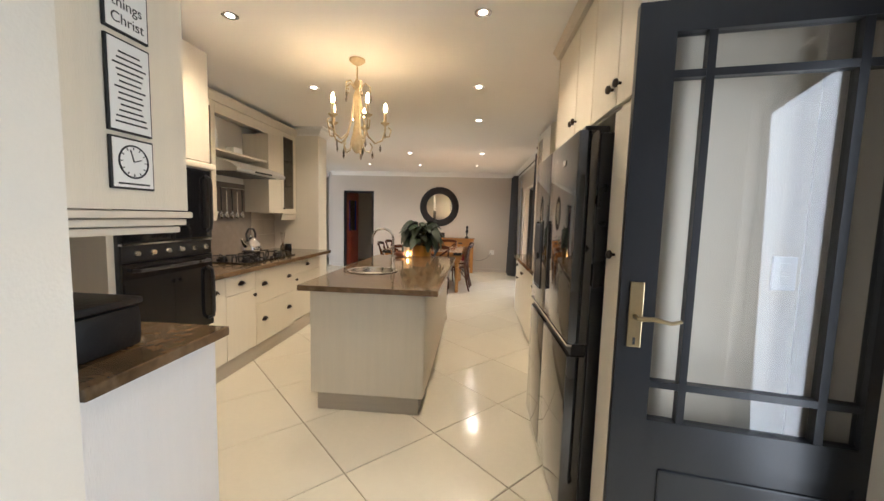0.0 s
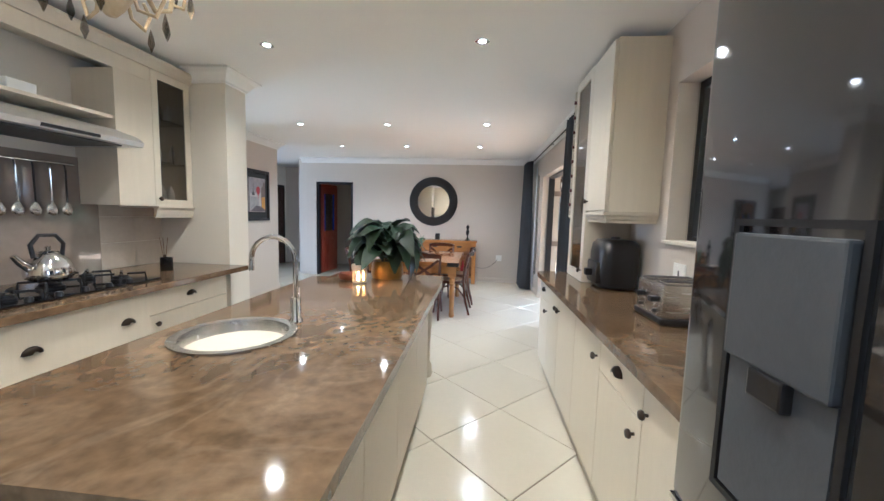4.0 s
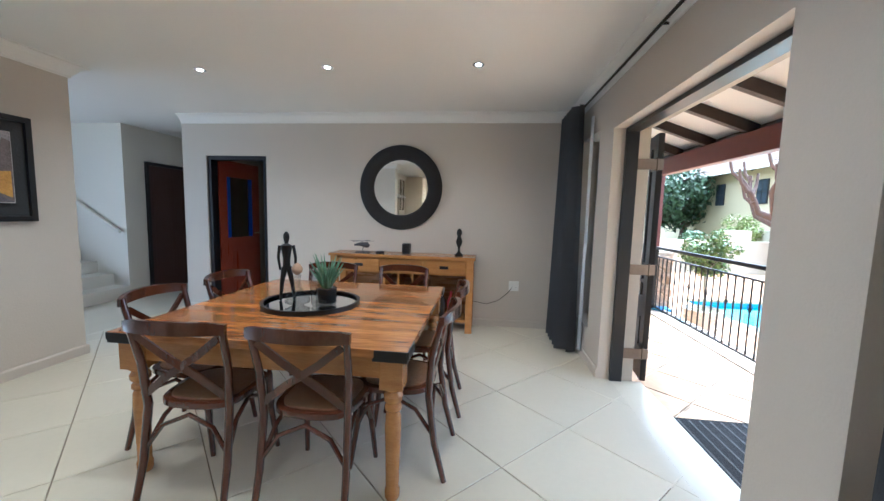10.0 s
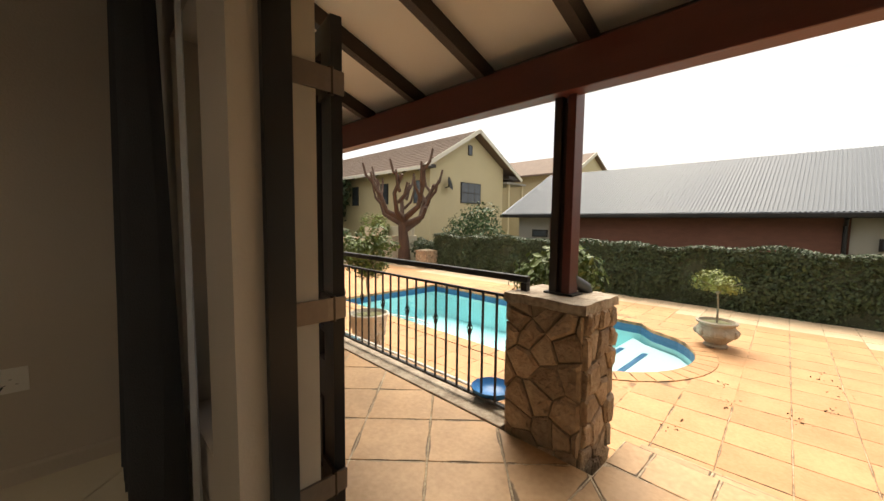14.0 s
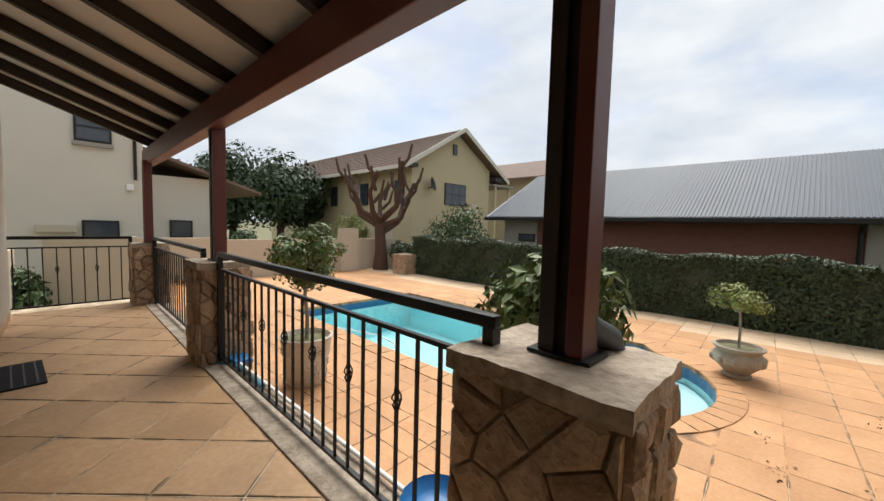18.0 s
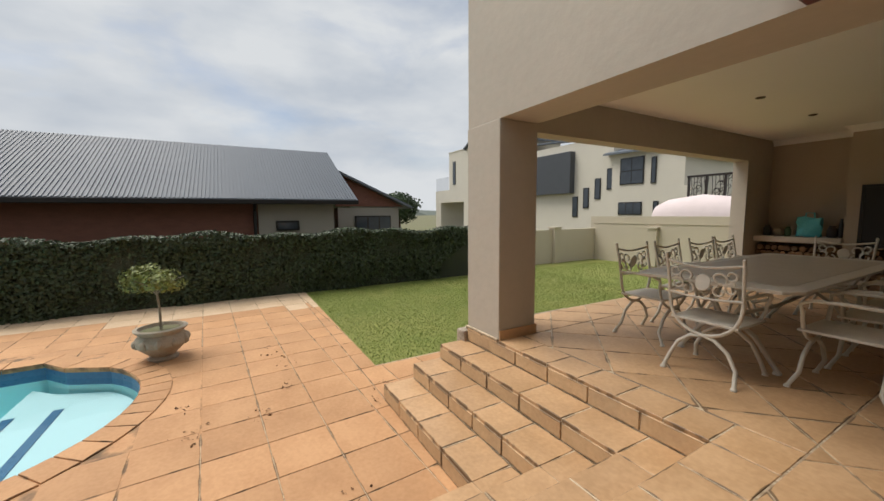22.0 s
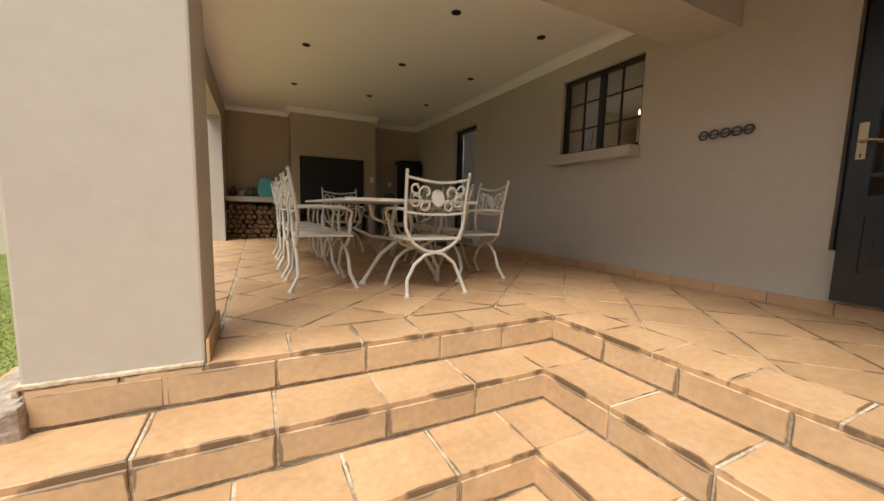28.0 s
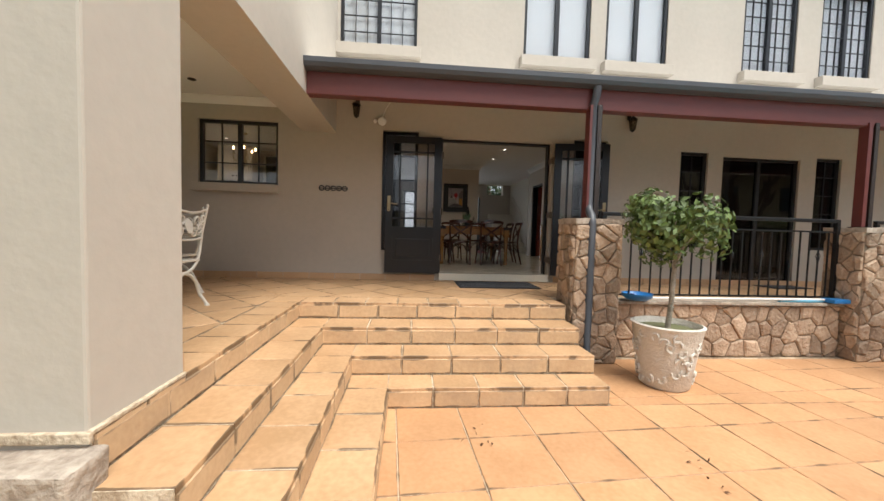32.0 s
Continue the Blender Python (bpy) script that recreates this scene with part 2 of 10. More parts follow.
def surface(name, base, rough=0.5, metal=0.0, var=0.1, scale=3.0, fine=40.0, bump=0.05, stretch=(1, 1, 1), base2=None, rand=0.0, spec=0.5, coat=0.0,
            rvar=0.08, island=False, contrast=0.25, world_space=False):
    """A worn surface: two colours mixed by coarse and fine noise, uneven gloss and fine relief."""
    m, n, l, p = nodes_of(name)
    co, mp = n.new("ShaderNodeTexCoord"), n.new("ShaderNodeMapping")
    mp.inputs["Scale"].default_value = stretch
    if world_space:
        geo = n.new("ShaderNodeNewGeometry")
        l.new(geo.outputs["Position"], mp.inputs["Vector"])
    else:
        l.new(co.outputs["Object"], mp.inputs["Vector"])
    big, small = n.new("ShaderNodeTexNoise"), n.new("ShaderNodeTexNoise")
    big.inputs["Scale"].default_value, big.inputs["Detail"].default_value = scale, 5
    small.inputs["Scale"].default_value, small.inputs["Detail"].default_value = fine, 4
    vec = mp.outputs["Vector"]
    info = None
    if rand:
        if island:
            gi = n.new("ShaderNodeNewGeometry")
            info = gi.outputs["Random Per Island"]
        else:
            oi = n.new("ShaderNodeObjectInfo")
            info = oi.outputs["Random"]
        sh, mul = n.new("ShaderNodeVectorMath"), n.new("ShaderNodeMath")
        mul.operation, mul.inputs[1].default_value = "MULTIPLY", 37.0
        l.new(info, mul.inputs[0])
        sh.operation = "ADD"
        l.new(vec, sh.inputs[0])
        l.new(mul.outputs[0], sh.inputs[1])
        vec = sh.outputs[0]
    for t in (big, small):
        l.new(vec, t.inputs["Vector"])
    add = n.new("ShaderNodeMath")
    add.operation, add.inputs[1].default_value = "MULTIPLY_ADD", 0.4
    l.new(small.outputs["Fac"], add.inputs[0])
    half = n.new("ShaderNodeMath")
    half.operation, half.inputs[1].default_value = "MULTIPLY", 0.6
    l.new(big.outputs["Fac"], half.inputs[0])
    l.new(half.outputs[0], add.inputs[2])
    ramp = n.new("ShaderNodeMapRange")
    ramp.inputs["From Min"].default_value, ramp.inputs["From Max"].default_value = 0.5 - contrast, 0.5 + contrast
    l.new(add.outputs[0], ramp.inputs["Value"])
    mix = n.new("ShaderNodeMix")
    mix.data_type = "RGBA"
    b2 = base2 or tuple(min(1, c * (1 + var)) for c in base)
    b1 = base if base2 else tuple(c * (1 - var) for c in base)
    mix.inputs["A"].default_value, mix.inputs["B"].default_value = (*b1, 1), (*b2, 1)
    l.new(ramp.outputs["Result"], mix.inputs["Factor"])
    colour = mix.outputs["Result"]
    if rand:
        hsv, rr = n.new("ShaderNodeHueSaturation"), n.new("ShaderNodeMapRange")
        rr.inputs["To Min"].default_value, rr.inputs["To Max"].default_value = 1 - rand, 1 + rand
        l.new(info, rr.inputs["Value"])
        l.new(rr.outputs["Result"], hsv.inputs["Value"])
        l.new(colour, hsv.inputs["Color"])
        colour = hsv.outputs["Color"]
    l.new(colour, p.inputs["Base Color"])
    rg = n.new("ShaderNodeMapRange")
    rg.inputs["To Min"].default_value, rg.inputs["To Max"].default_value = max(0.02, rough - rvar), min(1, rough + rvar)
    l.new(big.outputs["Fac"], rg.inputs["Value"])
    l.new(rg.outputs["Result"], p.inputs["Roughness"])
    p.inputs["Metallic"].default_value = metal
    p.inputs["Specular IOR Level"].default_value = spec
    p.inputs["Coat Weight"].default_value = coat
    if bump:
        bp = n.new("ShaderNodeBump")
        bp.inputs["Strength"].default_value, bp.inputs["Distance"].default_value = 1.0, bump * 0.1
        l.new(small.outputs["Fac"], bp.inputs["Height"])
        l.new(bp.outputs["Normal"], p.inputs["Normal"])
    return m


def gloss_by_angle(n, l, low, high):
    """A film's share of mirrored light: low seen straight on, rising to high along the surface, the same from both sides."""
    lw, pw, mp = n.new("ShaderNodeLayerWeight"), n.new("ShaderNodeMath"), n.new("ShaderNodeMapRange")
    lw.inputs["Blend"].default_value = 0.5
    pw.operation, pw.inputs[1].default_value = "POWER", 4.0
    mp.inputs["To Min"].default_value, mp.inputs["To Max"].default_value = low, high
    l.new(lw.outputs["Facing"], pw.inputs[0])
    l.new(pw.outputs[0], mp.inputs["Value"])
    return mp.outputs["Result"]


def worn_tile(name, base, base2, dirt, rough=0.6, rand=0.09, reach=0.55, streak=1.0, pale=None, crisp=(-0.06, 0.16)):
    """Fired tile: mottled body with dirt that creeps in unevenly from its edges (the mesh's wear value, 0 at an edge)."""
    m = surface(name, base, rough, base2=base2, scale=2.2, fine=30, bump=0.022, rand=rand, contrast=0.13)
    n, l = m.node_tree.nodes, m.node_tree.links
    p = n["Principled BSDF"]
    link = p.inputs["Base Color"].links[0]
    body = link.from_socket
    at, geo = n.new("ShaderNodeAttribute"), n.new("ShaderNodeNewGeometry")
    at.attribute_name = "wear"
    n1, n2 = n.new("ShaderNodeTexNoise"), n.new("ShaderNodeTexNoise")
    n1.inputs["Scale"].default_value, n1.inputs["Detail"].default_value = 5.5, 5
    n2.inputs["Scale"].default_value, n2.inputs["Detail"].default_value, n2.inputs["Distortion"].default_value = 1.9, 6, 0.6
    for q in (n1, n2):
        l.new(geo.outputs["Position"], q.inputs["Vector"])
    rag, sub_, edge = n.new("ShaderNodeMapRange"), n.new("ShaderNodeMath"), n.new("ShaderNodeMapRange")
    rag.inputs["From Min"].default_value, rag.inputs["From Max"].default_value = 0.36, 0.68
    rag.inputs["To Min"].default_value, rag.inputs["To Max"].default_value = -0.15, reach
    l.new(n1.outputs["Fac"], rag.inputs["Value"])
    sub_.operation = "SUBTRACT"
    l.new(rag.outputs["Result"], sub_.inputs[0])
    l.new(at.outputs["Fac"], sub_.inputs[1])
    edge.inputs["From Min"].default_value, edge.inputs["From Max"].default_value = crisp
    edge.inputs["To Max"].default_value = 0.85
    l.new(sub_.outputs[0], edge.inputs["Value"])
    mx = n.new("ShaderNodeMix")
    mx.data_type = "RGBA"
    l.new(edge.outputs["Result"], mx.inputs["Factor"])
    l.new(body, mx.inputs["A"])
    mx.inputs["B"].default_value = (*dirt, 1)
    blot, mx2 = n.new("ShaderNodeMapRange"), n.new("ShaderNodeMix")
    blot.inputs["From Min"].default_value, blot.inputs["From Max"].default_value, blot.inputs["To Max"].default_value = 0.52, 0.72, 0.45 * streak
    l.new(n2.outputs["Fac"], blot.inputs["Value"])
    mx2.data_type = "RGBA"
    l.new(blot.outputs["Result"], mx2.inputs["Factor"])
    l.new(mx.outputs["Result"], mx2.inputs["A"])
    mx2.inputs["B"].default_value = (*(pale or tuple(0.6 * a + 0.4 * b for a, b in zip(base, dirt))), 1)
    l.new(mx2.outputs["Result"], p.inputs["Base Color"])
    return m


def glass(name, tint=(1, 1, 1), rough=0.0, clear=0.9):
    """Thin pane: mostly clear, with a glossy film."""
    m, n, l, p = nodes_of(name)
    n.remove(p)
    out = n["Material Output"]
    tr, gl, mix = n.new("ShaderNodeBsdfTransparent"), n.new("ShaderNodeBsdfGlossy"), n.new("ShaderNodeMixShader")
    tr.inputs["Color"].default_value = (*[c * clear for c in tint], 1)
    gl.inputs["Roughness"].default_value = rough
    l.new(gloss_by_angle(n, l, 0.05, 0.9), mix.inputs[0])
    l.new(tr.outputs[0], mix.inputs[1])
    l.new(gl.outputs[0], mix.inputs[2])
    l.new(mix.outputs[0], out.inputs["Surface"])
    return m


def lit(name, colour, strength):
    m, n, l, p = nodes_of(name)
    p.inputs["Base Color"].default_value = (*colour, 1)
    p.inputs["Emission Color"].default_value = (*colour, 1)
    p.inputs["Emission Strength"].default_value = strength
    return m


def marble(name):
    """Brown veined stone, polished."""
    m, n, l, p = nodes_of(name)
    geo = n.new("ShaderNodeNewGeometry")
    big, vein, fine = n.new("ShaderNodeTexNoise"), n.new("ShaderNodeTexNoise"), n.new("ShaderNodeTexNoise")
    big.inputs["Scale"].default_value, big.inputs["Detail"].default_value, big.inputs["Distortion"].default_value = 1.6, 8, 0.8
    vein.inputs["Scale"].default_value, vein.inputs["Detail"].default_value, vein.inputs["Distortion"].default_value = 1.7, 9, 2.4
    fine.inputs["Scale"].default_value, fine.inputs["Detail"].default_value = 26, 6
    for t in (big, vein, fine):
        l.new(geo.outputs["Position"], t.inputs["Vector"])
    ramp = n.new("ShaderNodeValToRGB")
    e = ramp.color_ramp.elements
    e[0].position, e[0].color = 0.3, (0.07, 0.043, 0.021, 1)
    e[1].position, e[1].color = 0.72, (0.18, 0.12, 0.066, 1)
    mid = e.new(0.5)
    mid.color = (0.115, 0.074, 0.039, 1)
    l.new(big.outputs["Fac"], ramp.inputs["Fac"])
    vr = n.new("ShaderNodeValToRGB")
    e = vr.color_ramp.elements
    e[0].position, e[0].color = 0.44, (0, 0, 0, 1)
    e[1].position, e[1].color = 0.56, (0, 0, 0, 1)
    mid = e.new(0.5)
    mid.color = (0.32, 0.32, 0.32, 1)
    l.new(vein.outputs["Fac"], vr.inputs["Fac"])
    mix = n.new("ShaderNodeMix")
    mix.data_type = "RGBA"
    l.new(vr.outputs["Color"], mix.inputs["Factor"])
    l.new(ramp.outputs["Color"], mix.inputs["A"])
    mix.inputs["B"].default_value = (0.22, 0.16, 0.1, 1)
    mul = n.new("ShaderNodeMix")
    mul.data_type, mul.blend_type = "RGBA", "OVERLAY"
    mul.inputs["Factor"].default_value = 0.55
    l.new(mix.outputs["Result"], mul.inputs["A"])
    l.new(fine.outputs["Fac"], mul.inputs["B"])
    l.new(mul.outputs["Result"], p.inputs["Base Color"])
    p.inputs["Roughness"].default_value = 0.07
    return m


WALL_IN = surface("beige_wall_paint", (0.56, 0.51, 0.455), 0.6, var=0.03, scale=1.2, fine=90, bump=0.012)
WALL_OUT = surface("plaster_beige", (0.455, 0.412, 0.35), 0.8, var=0.07, scale=1.3, fine=13, bump=0.03)
WALL_DARK = surface("plaster_taupe", (0.40, 0.335, 0.26), 0.8, var=0.06, scale=1.3, fine=60, bump=0.05)
WALL_WHITE = surface("cream_wall_paint", (0.72, 0.68, 0.6), 0.6, var=0.03, scale=1.2, fine=90, bump=0.012)
CEIL = surface("white_ceiling_paint", (0.84, 0.83, 0.81), 0.7, var=0.02, scale=1.0, fine=120, bump=0.008)
CORNICE = surface("white_cornice", (0.82, 0.81, 0.79), 0.55, var=0.02, bump=0.004)
CREAM = surface("cream_cabinet", (0.66, 0.6, 0.49), 0.42, var=0.05, scale=2.0, fine=30, bump=0.012, stretch=(14, 14, 0.7))
CREAM_TRIM = surface("cream_moulding", (0.6, 0.54, 0.44), 0.45, var=0.06, bump=0.01)
PLINTH = surface("cabinet_plinth", (0.5, 0.44, 0.35), 0.5, var=0.08, stretch=(0.7, 0.7, 14))
STONE_TOP = marble("brown_marble")
SPLASH = surface("grey_brown_stone", (0.2, 0.165, 0.135), 0.07, base2=(0.3, 0.255, 0.215), scale=1.6, fine=14, bump=0.0, coat=0.6, rvar=0.03)
BLACK_WOOD = surface("black_painted_wood", (0.011, 0.012, 0.015), 0.32, var=0.2, bump=0.003, stretch=(2, 2, 0.8))
BLACK_METAL = surface("black_metal", (0.012, 0.012, 0.013), 0.4, metal=0.3, var=0.2, bump=0.02)
BLACK_PLASTIC = surface("black_plastic", (0.012, 0.012, 0.014), 0.3, var=0.1, bump=0.005)
BLACK_GLOSS = surface("black_glass", (0.008, 0.008, 0.009), 0.05, var=0.1, bump=0.0, rvar=0.02)
BRONZE = surface("dark_bronze_knob", (0.06, 0.045, 0.035), 0.35, metal=0.8, var=0.2, bump=0.02)
STEEL = surface("brushed_steel", (0.55, 0.54, 0.52), 0.25, metal=1.0, var=0.05, stretch=(1, 30, 30), bump=0.004)
CHROME = surface("chrome", (0.75, 0.75, 0.75), 0.08, metal=1.0, var=0.02, bump=0.0, rvar=0.03)
BRASS = surface("old_brass", (0.42, 0.33, 0.19), 0.3, metal=0.9, var=0.15, bump=0.01)
WHITE_PLASTIC = surface("white_plastic", (0.78, 0.78, 0.76), 0.35, var=0.02, bump=0.0)
PINE = surface("honey_wood", (0.29, 0.125, 0.035), 0.2, base2=(0.46, 0.23, 0.07), scale=3.0, fine=25, bump=0.02, stretch=(1.2, 9, 9), rand=0.12, coat=0.2)
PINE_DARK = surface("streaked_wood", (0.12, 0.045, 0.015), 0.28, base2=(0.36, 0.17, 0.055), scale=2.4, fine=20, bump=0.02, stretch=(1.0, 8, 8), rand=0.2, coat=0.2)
PLANK = surface("streaked_honey_plank", (0.12, 0.04, 0.012), 0.14, base2=(0.47, 0.205, 0.055), scale=1.3, fine=9, bump=0.004, stretch=(0.8, 7, 7), rand=0.2, coat=0.4, contrast=0.13)
CHAIR_WOOD = surface("dark_red_wood", (0.038, 0.01, 0.006), 0.18, base2=(0.085, 0.023, 0.011), scale=4, fine=30, bump=0.01, stretch=(3, 3, 1), coat=0.5)
RATTAN = surface("woven_seat", (0.13, 0.06, 0.024), 0.4, base2=(0.24, 0.125, 0.05), scale=20, fine=160, bump=0.12)
TILE_IN = surface("cream_floor_tile", (0.62, 0.575, 0.47), 0.16, var=0.035, scale=2.0, fine=30, bump=0.003, rand=0.03, rvar=0.06)
GROUT_IN = surface("brown_grout", (0.2, 0.16, 0.11), 0.8, var=0.15)
WALL_TILE = surface("stone_wall_tile", (0.5, 0.44, 0.36), 0.35, var=0.1, scale=4, fine=30, bump=0.01, rand=0.05)
DIRT = (0.1, 0.062, 0.032)
PAVER = worn_tile("terracotta_paver", (0.44, 0.23, 0.102), (0.54, 0.302, 0.148), DIRT, 0.7, reach=0.22, streak=0.35)
PAVER_PALE = worn_tile("pale_paver", (0.55, 0.39, 0.245), (0.65, 0.49, 0.33), DIRT, 0.7, rand=0.06, reach=0.2, streak=0.3)
TERRACE_TILE = worn_tile("sandstone_flag", (0.42, 0.255, 0.128), (0.55, 0.35, 0.192), DIRT, 0.5, reach=0.25, streak=0.8, crisp=(-0.03, 0.07))
RISER_TILE = worn_tile("sandstone_riser", (0.46, 0.3, 0.165), (0.58, 0.4, 0.23), (0.17, 0.115, 0.065), 0.6, reach=0.29, streak=1.0, pale=(0.33, 0.24, 0.16), crisp=(-0.03, 0.08))
MORTAR = surface("dirty_mortar", (0.24, 0.165, 0.1), 0.9, base2=(0.58, 0.46, 0.32), scale=3.5, fine=40, bump=0.08, contrast=0.1, world_space=True)
JOINT = surface("pale_joint_mortar", (0.3, 0.22, 0.14), 0.9, base2=(0.62, 0.52, 0.38), scale=5, fine=50, bump=0.08, contrast=0.1, world_space=True)
STONE = surface("field_stone", (0.27, 0.175, 0.11), 0.75, base2=(0.5, 0.38, 0.27), scale=5, fine=28, bump=0.25, rand=0.3, contrast=0.18)
STONE_CAP = surface("cement_cap", (0.24, 0.19, 0.145), 0.85, base2=(0.46, 0.39, 0.31), scale=6, fine=30, bump=0.15, contrast=0.12)
ROOF_WOOD = surface("dark_rafter", (0.02, 0.012, 0.009), 0.45, var=0.3, bump=0.03, stretch=(1, 6, 6))
RED_WOOD = surface("red_painted_beam", (0.12, 0.03, 0.026), 0.45, var=0.2, scale=3, bump=0.006, stretch=(4, 0.6, 4))
GUTTER = surface("grey_gutter", (0.06, 0.065, 0.075), 0.45, var=0.1, bump=0.01)
CURTAIN = surface("grey_curtain", (0.09, 0.094, 0.105), 0.85, var=0.1, fine=200, bump=0.03)
SHEER = surface("white_sheer", (0.75, 0.76, 0.78), 0.8, var=0.04, bump=0.01)
WINDOW_GLASS = glass("clear_glass")
CAB_GLASS = glass("cabinet_glass", (0.75, 0.72, 0.66), 0.02, 0.75)
MIRROR = surface("mirror_glass", (0.85, 0.85, 0.84), 0.02, metal=1.0, var=0.0, bump=0.0, rvar=0.005)
LAMP_ON = lit("halogen_glow", (1.0, 0.9, 0.75), 5.0)
BULB_ON = lit("candle_bulb_glow", (1.0, 0.66, 0.3), 9.0)
WHITE_IRON = surface("cream_painted_iron", (0.62, 0.585, 0.51), 0.5, var=0.1, scale=8, bump=0.04)
WATER_BLUE = surface("pool_plaster", (0.5, 0.84, 0.86), 0.6, base2=(0.58, 0.88, 0.9), scale=2, bump=0.02)


# ---- structure: the house ----
T_Z, G_Z = -0.12, -0.79          # terrace, garden paving
CEIL_Z = 2.55
DOOR = (6.915, 8.66)             # the terrace doors
KDOOR = (0.42, 1.26)              # the back door of the kitchen
KWIN = (3.36, 4.49, 1.26, 2.19)  # the kitchen window
SIDE_A, SIDE_B = (6.02, 6.56), (9.02, 9.58)

setting("floor", boxes((-5.4, 3.5, -1.75, 15.6, -0.3, -0.006)), GROUT_IN, "cream polished floor tiles laid on the diagonal", "floor")
holes_low = [(*KDOOR, -0.1, 2.08), KWIN, (*SIDE_A, 0.33, 2.15), (*DOOR, -0.1, 2.08), (*SIDE_B, 0.33, 2.15)]
holes_room = [(10.82, 11.3, 0.5, 2.05), (11.56, 12.95, -0.1, 2.0), (13.25, 13.72, 0.5, 2.05)]
UPPER = [(5.37, 6.5), (8.14, 9.2), (9.45, 10.47), (11.77, 12.72), (13.15, 14.1)]
WALL_X = 3.345                   # inner face of the dining room's outside wall
setting("wall_east", wall(WALL_X, 3.51, 5.62, 15.6, -0.1, 2.75, holes_low[2:] + holes_room), WALL_IN, "beige painted inner wall face", "wall")
setting("wall_east_kitchen", wall(3.4, 3.51, -1.6, 5.62, -0.1, 2.75, [(KDOOR[0], 1.64, -0.1, 2.14), KWIN]), WALL_IN, "beige painted kitchen wall", "wall")
setting("wall_east_outside", wall(3.51, 3.63, -1.6, 15.6, -0.85, 6.0, holes_low + holes_room + [(a, b, 3.36, 4.75) for a, b in UPPER]), WALL_OUT, "beige plastered outside wall of a two storey house", "wall")
setting("wall_north", wall(-1.6, 3.4, 10.0, 10.16, -0.1, 2.75, [(-1.28, -0.45, -0.1, 2.04)]), WALL_IN, "beige painted wall with a doorway", "wall")
setting("wall_hall_side", wall(-1.75, -1.6, 10.16, 11.75, -0.1, 2.75), WALL_IN, "beige painted hall wall", "wall")
setting("wall_hall_end", wall(-5.2, 3.4, 11.75, 11.9, -0.1, 2.75), WALL_IN, "beige painted hall wall", "wall")
setting("wall_room_end", wall(-5.2, 3.4, 15.4, 15.6, -0.1, 2.75), WALL_IN, "plain wall", "wall")
setting("wall_picture", wall(-1.56, -1.26, 6.93, 8.4, -0.1, 2.75), WALL_IN, "free standing beige wall that holds a picture", "wall")
setting("wall_kitchen_west", wall(-0.75, -0.52, -1.6, 5.17, -0.1, 2.75), WALL_WHITE, "cream kitchen wall", "wall")
setting("wall_nib", wall(-0.65, 0.12, 5.17, 5.44, -0.1, 2.75), WALL_WHITE, "short cream wall at the end of the counter", "wall")
setting("wall_pantry", wall(1.08, 1.2, -1.6, 1.13, -0.1, 2.75), WALL_WHITE, "white painted wall", "wall")
setting("wall_south", wall(-5.4, 3.4, -1.75, -1.6, -0.1, 2.75), WALL_WHITE, "plain white wall", "wall")
setting("wall_west", wall(-5.4, -5.2, -1.6, 15.6, -0.1, 2.75, [(6.2, 8.6, 0.5, 2.2), (9.47, 10.1, 2.15, 2.53)]), WALL_IN, "lounge wall with a wide window", "wall")
setting("wall_lounge", wall(-5.2, -0.65, 1.5, 1.7, -0.1, 2.75), WALL_IN, "plain wall", "wall")
setting("ceiling", boxes((-5.4, 3.51, -1.75, 15.6, CEIL_Z, 2.72)), CEIL, "white plaster ceiling", "ceiling")
setting("upper_storey", boxes((-5.4, 3.5, -1.75, -1.6, 2.75, 6.0), (-5.4, 3.5, 15.4, 15.6, 2.75, 6.0), (-5.4, -5.2, -1.6, 15.4, 2.75, 6.0)), WALL_OUT, "plain upper walls", "wall")
setting("roof", boxes((-5.6, 3.8, -1.9, 15.8, 6.0, 6.15)), GUTTER, "grey roof", "roof")

COVE = [(0, CEIL_Z - 0.11), (0.012, CEIL_Z - 0.11), (0.016, CEIL_Z - 0.09), (0.03, CEIL_Z - 0.075), (0.06, CEIL_Z - 0.035), (0.085, CEIL_Z - 0.022), (0.1, CEIL_Z - 0.016), (0.1, CEIL_Z - 0.001), (0, CEIL_Z - 0.001)]


def cornice(path):
    setting("cornice", sweep(COVE, path), CORNICE, "white moulded plaster cornice", "cornice", smooth=25)


cornice([(-1.6, 9.998), (WALL_X - 0.002, 9.998), (WALL_X - 0.002, 5.62)])
cornice([(-1.562, 8.402), (-1.562, 6.928), (-1.258, 6.928), (-1.258, 8.402), (-1.562, 8.402)])
cornice([(-0.2, 5.168), (0.122, 5.168), (0.122, 5.442), (-0.64, 5.442)])
cornice([(-1.598, 10.162), (-1.598, 11.74)])

BOARD = [(0, 0.0), (0.014, 0.0), (0.014, 0.07), (0.008, 0.085), (0, 0.085)]
for path in ([(-0.45, 9.998), (WALL_X - 0.002, 9.998), (WALL_X - 0.002, DOOR[1])], [(-1.6, 9.998), (-1.28, 9.998)], [(WALL_X - 0.002, DOOR[0]), (WALL_X - 0.002, 5.62)], [(-1.55, 6.928), (-1.258, 6.928), (-1.258, 8.402), (-1.55, 8.402)], [(0.122, 5.18), (0.122, 5.43)]):
    setting("baseboard", sweep(BOARD, path), WALL_IN, "painted skirting board", "baseboard")

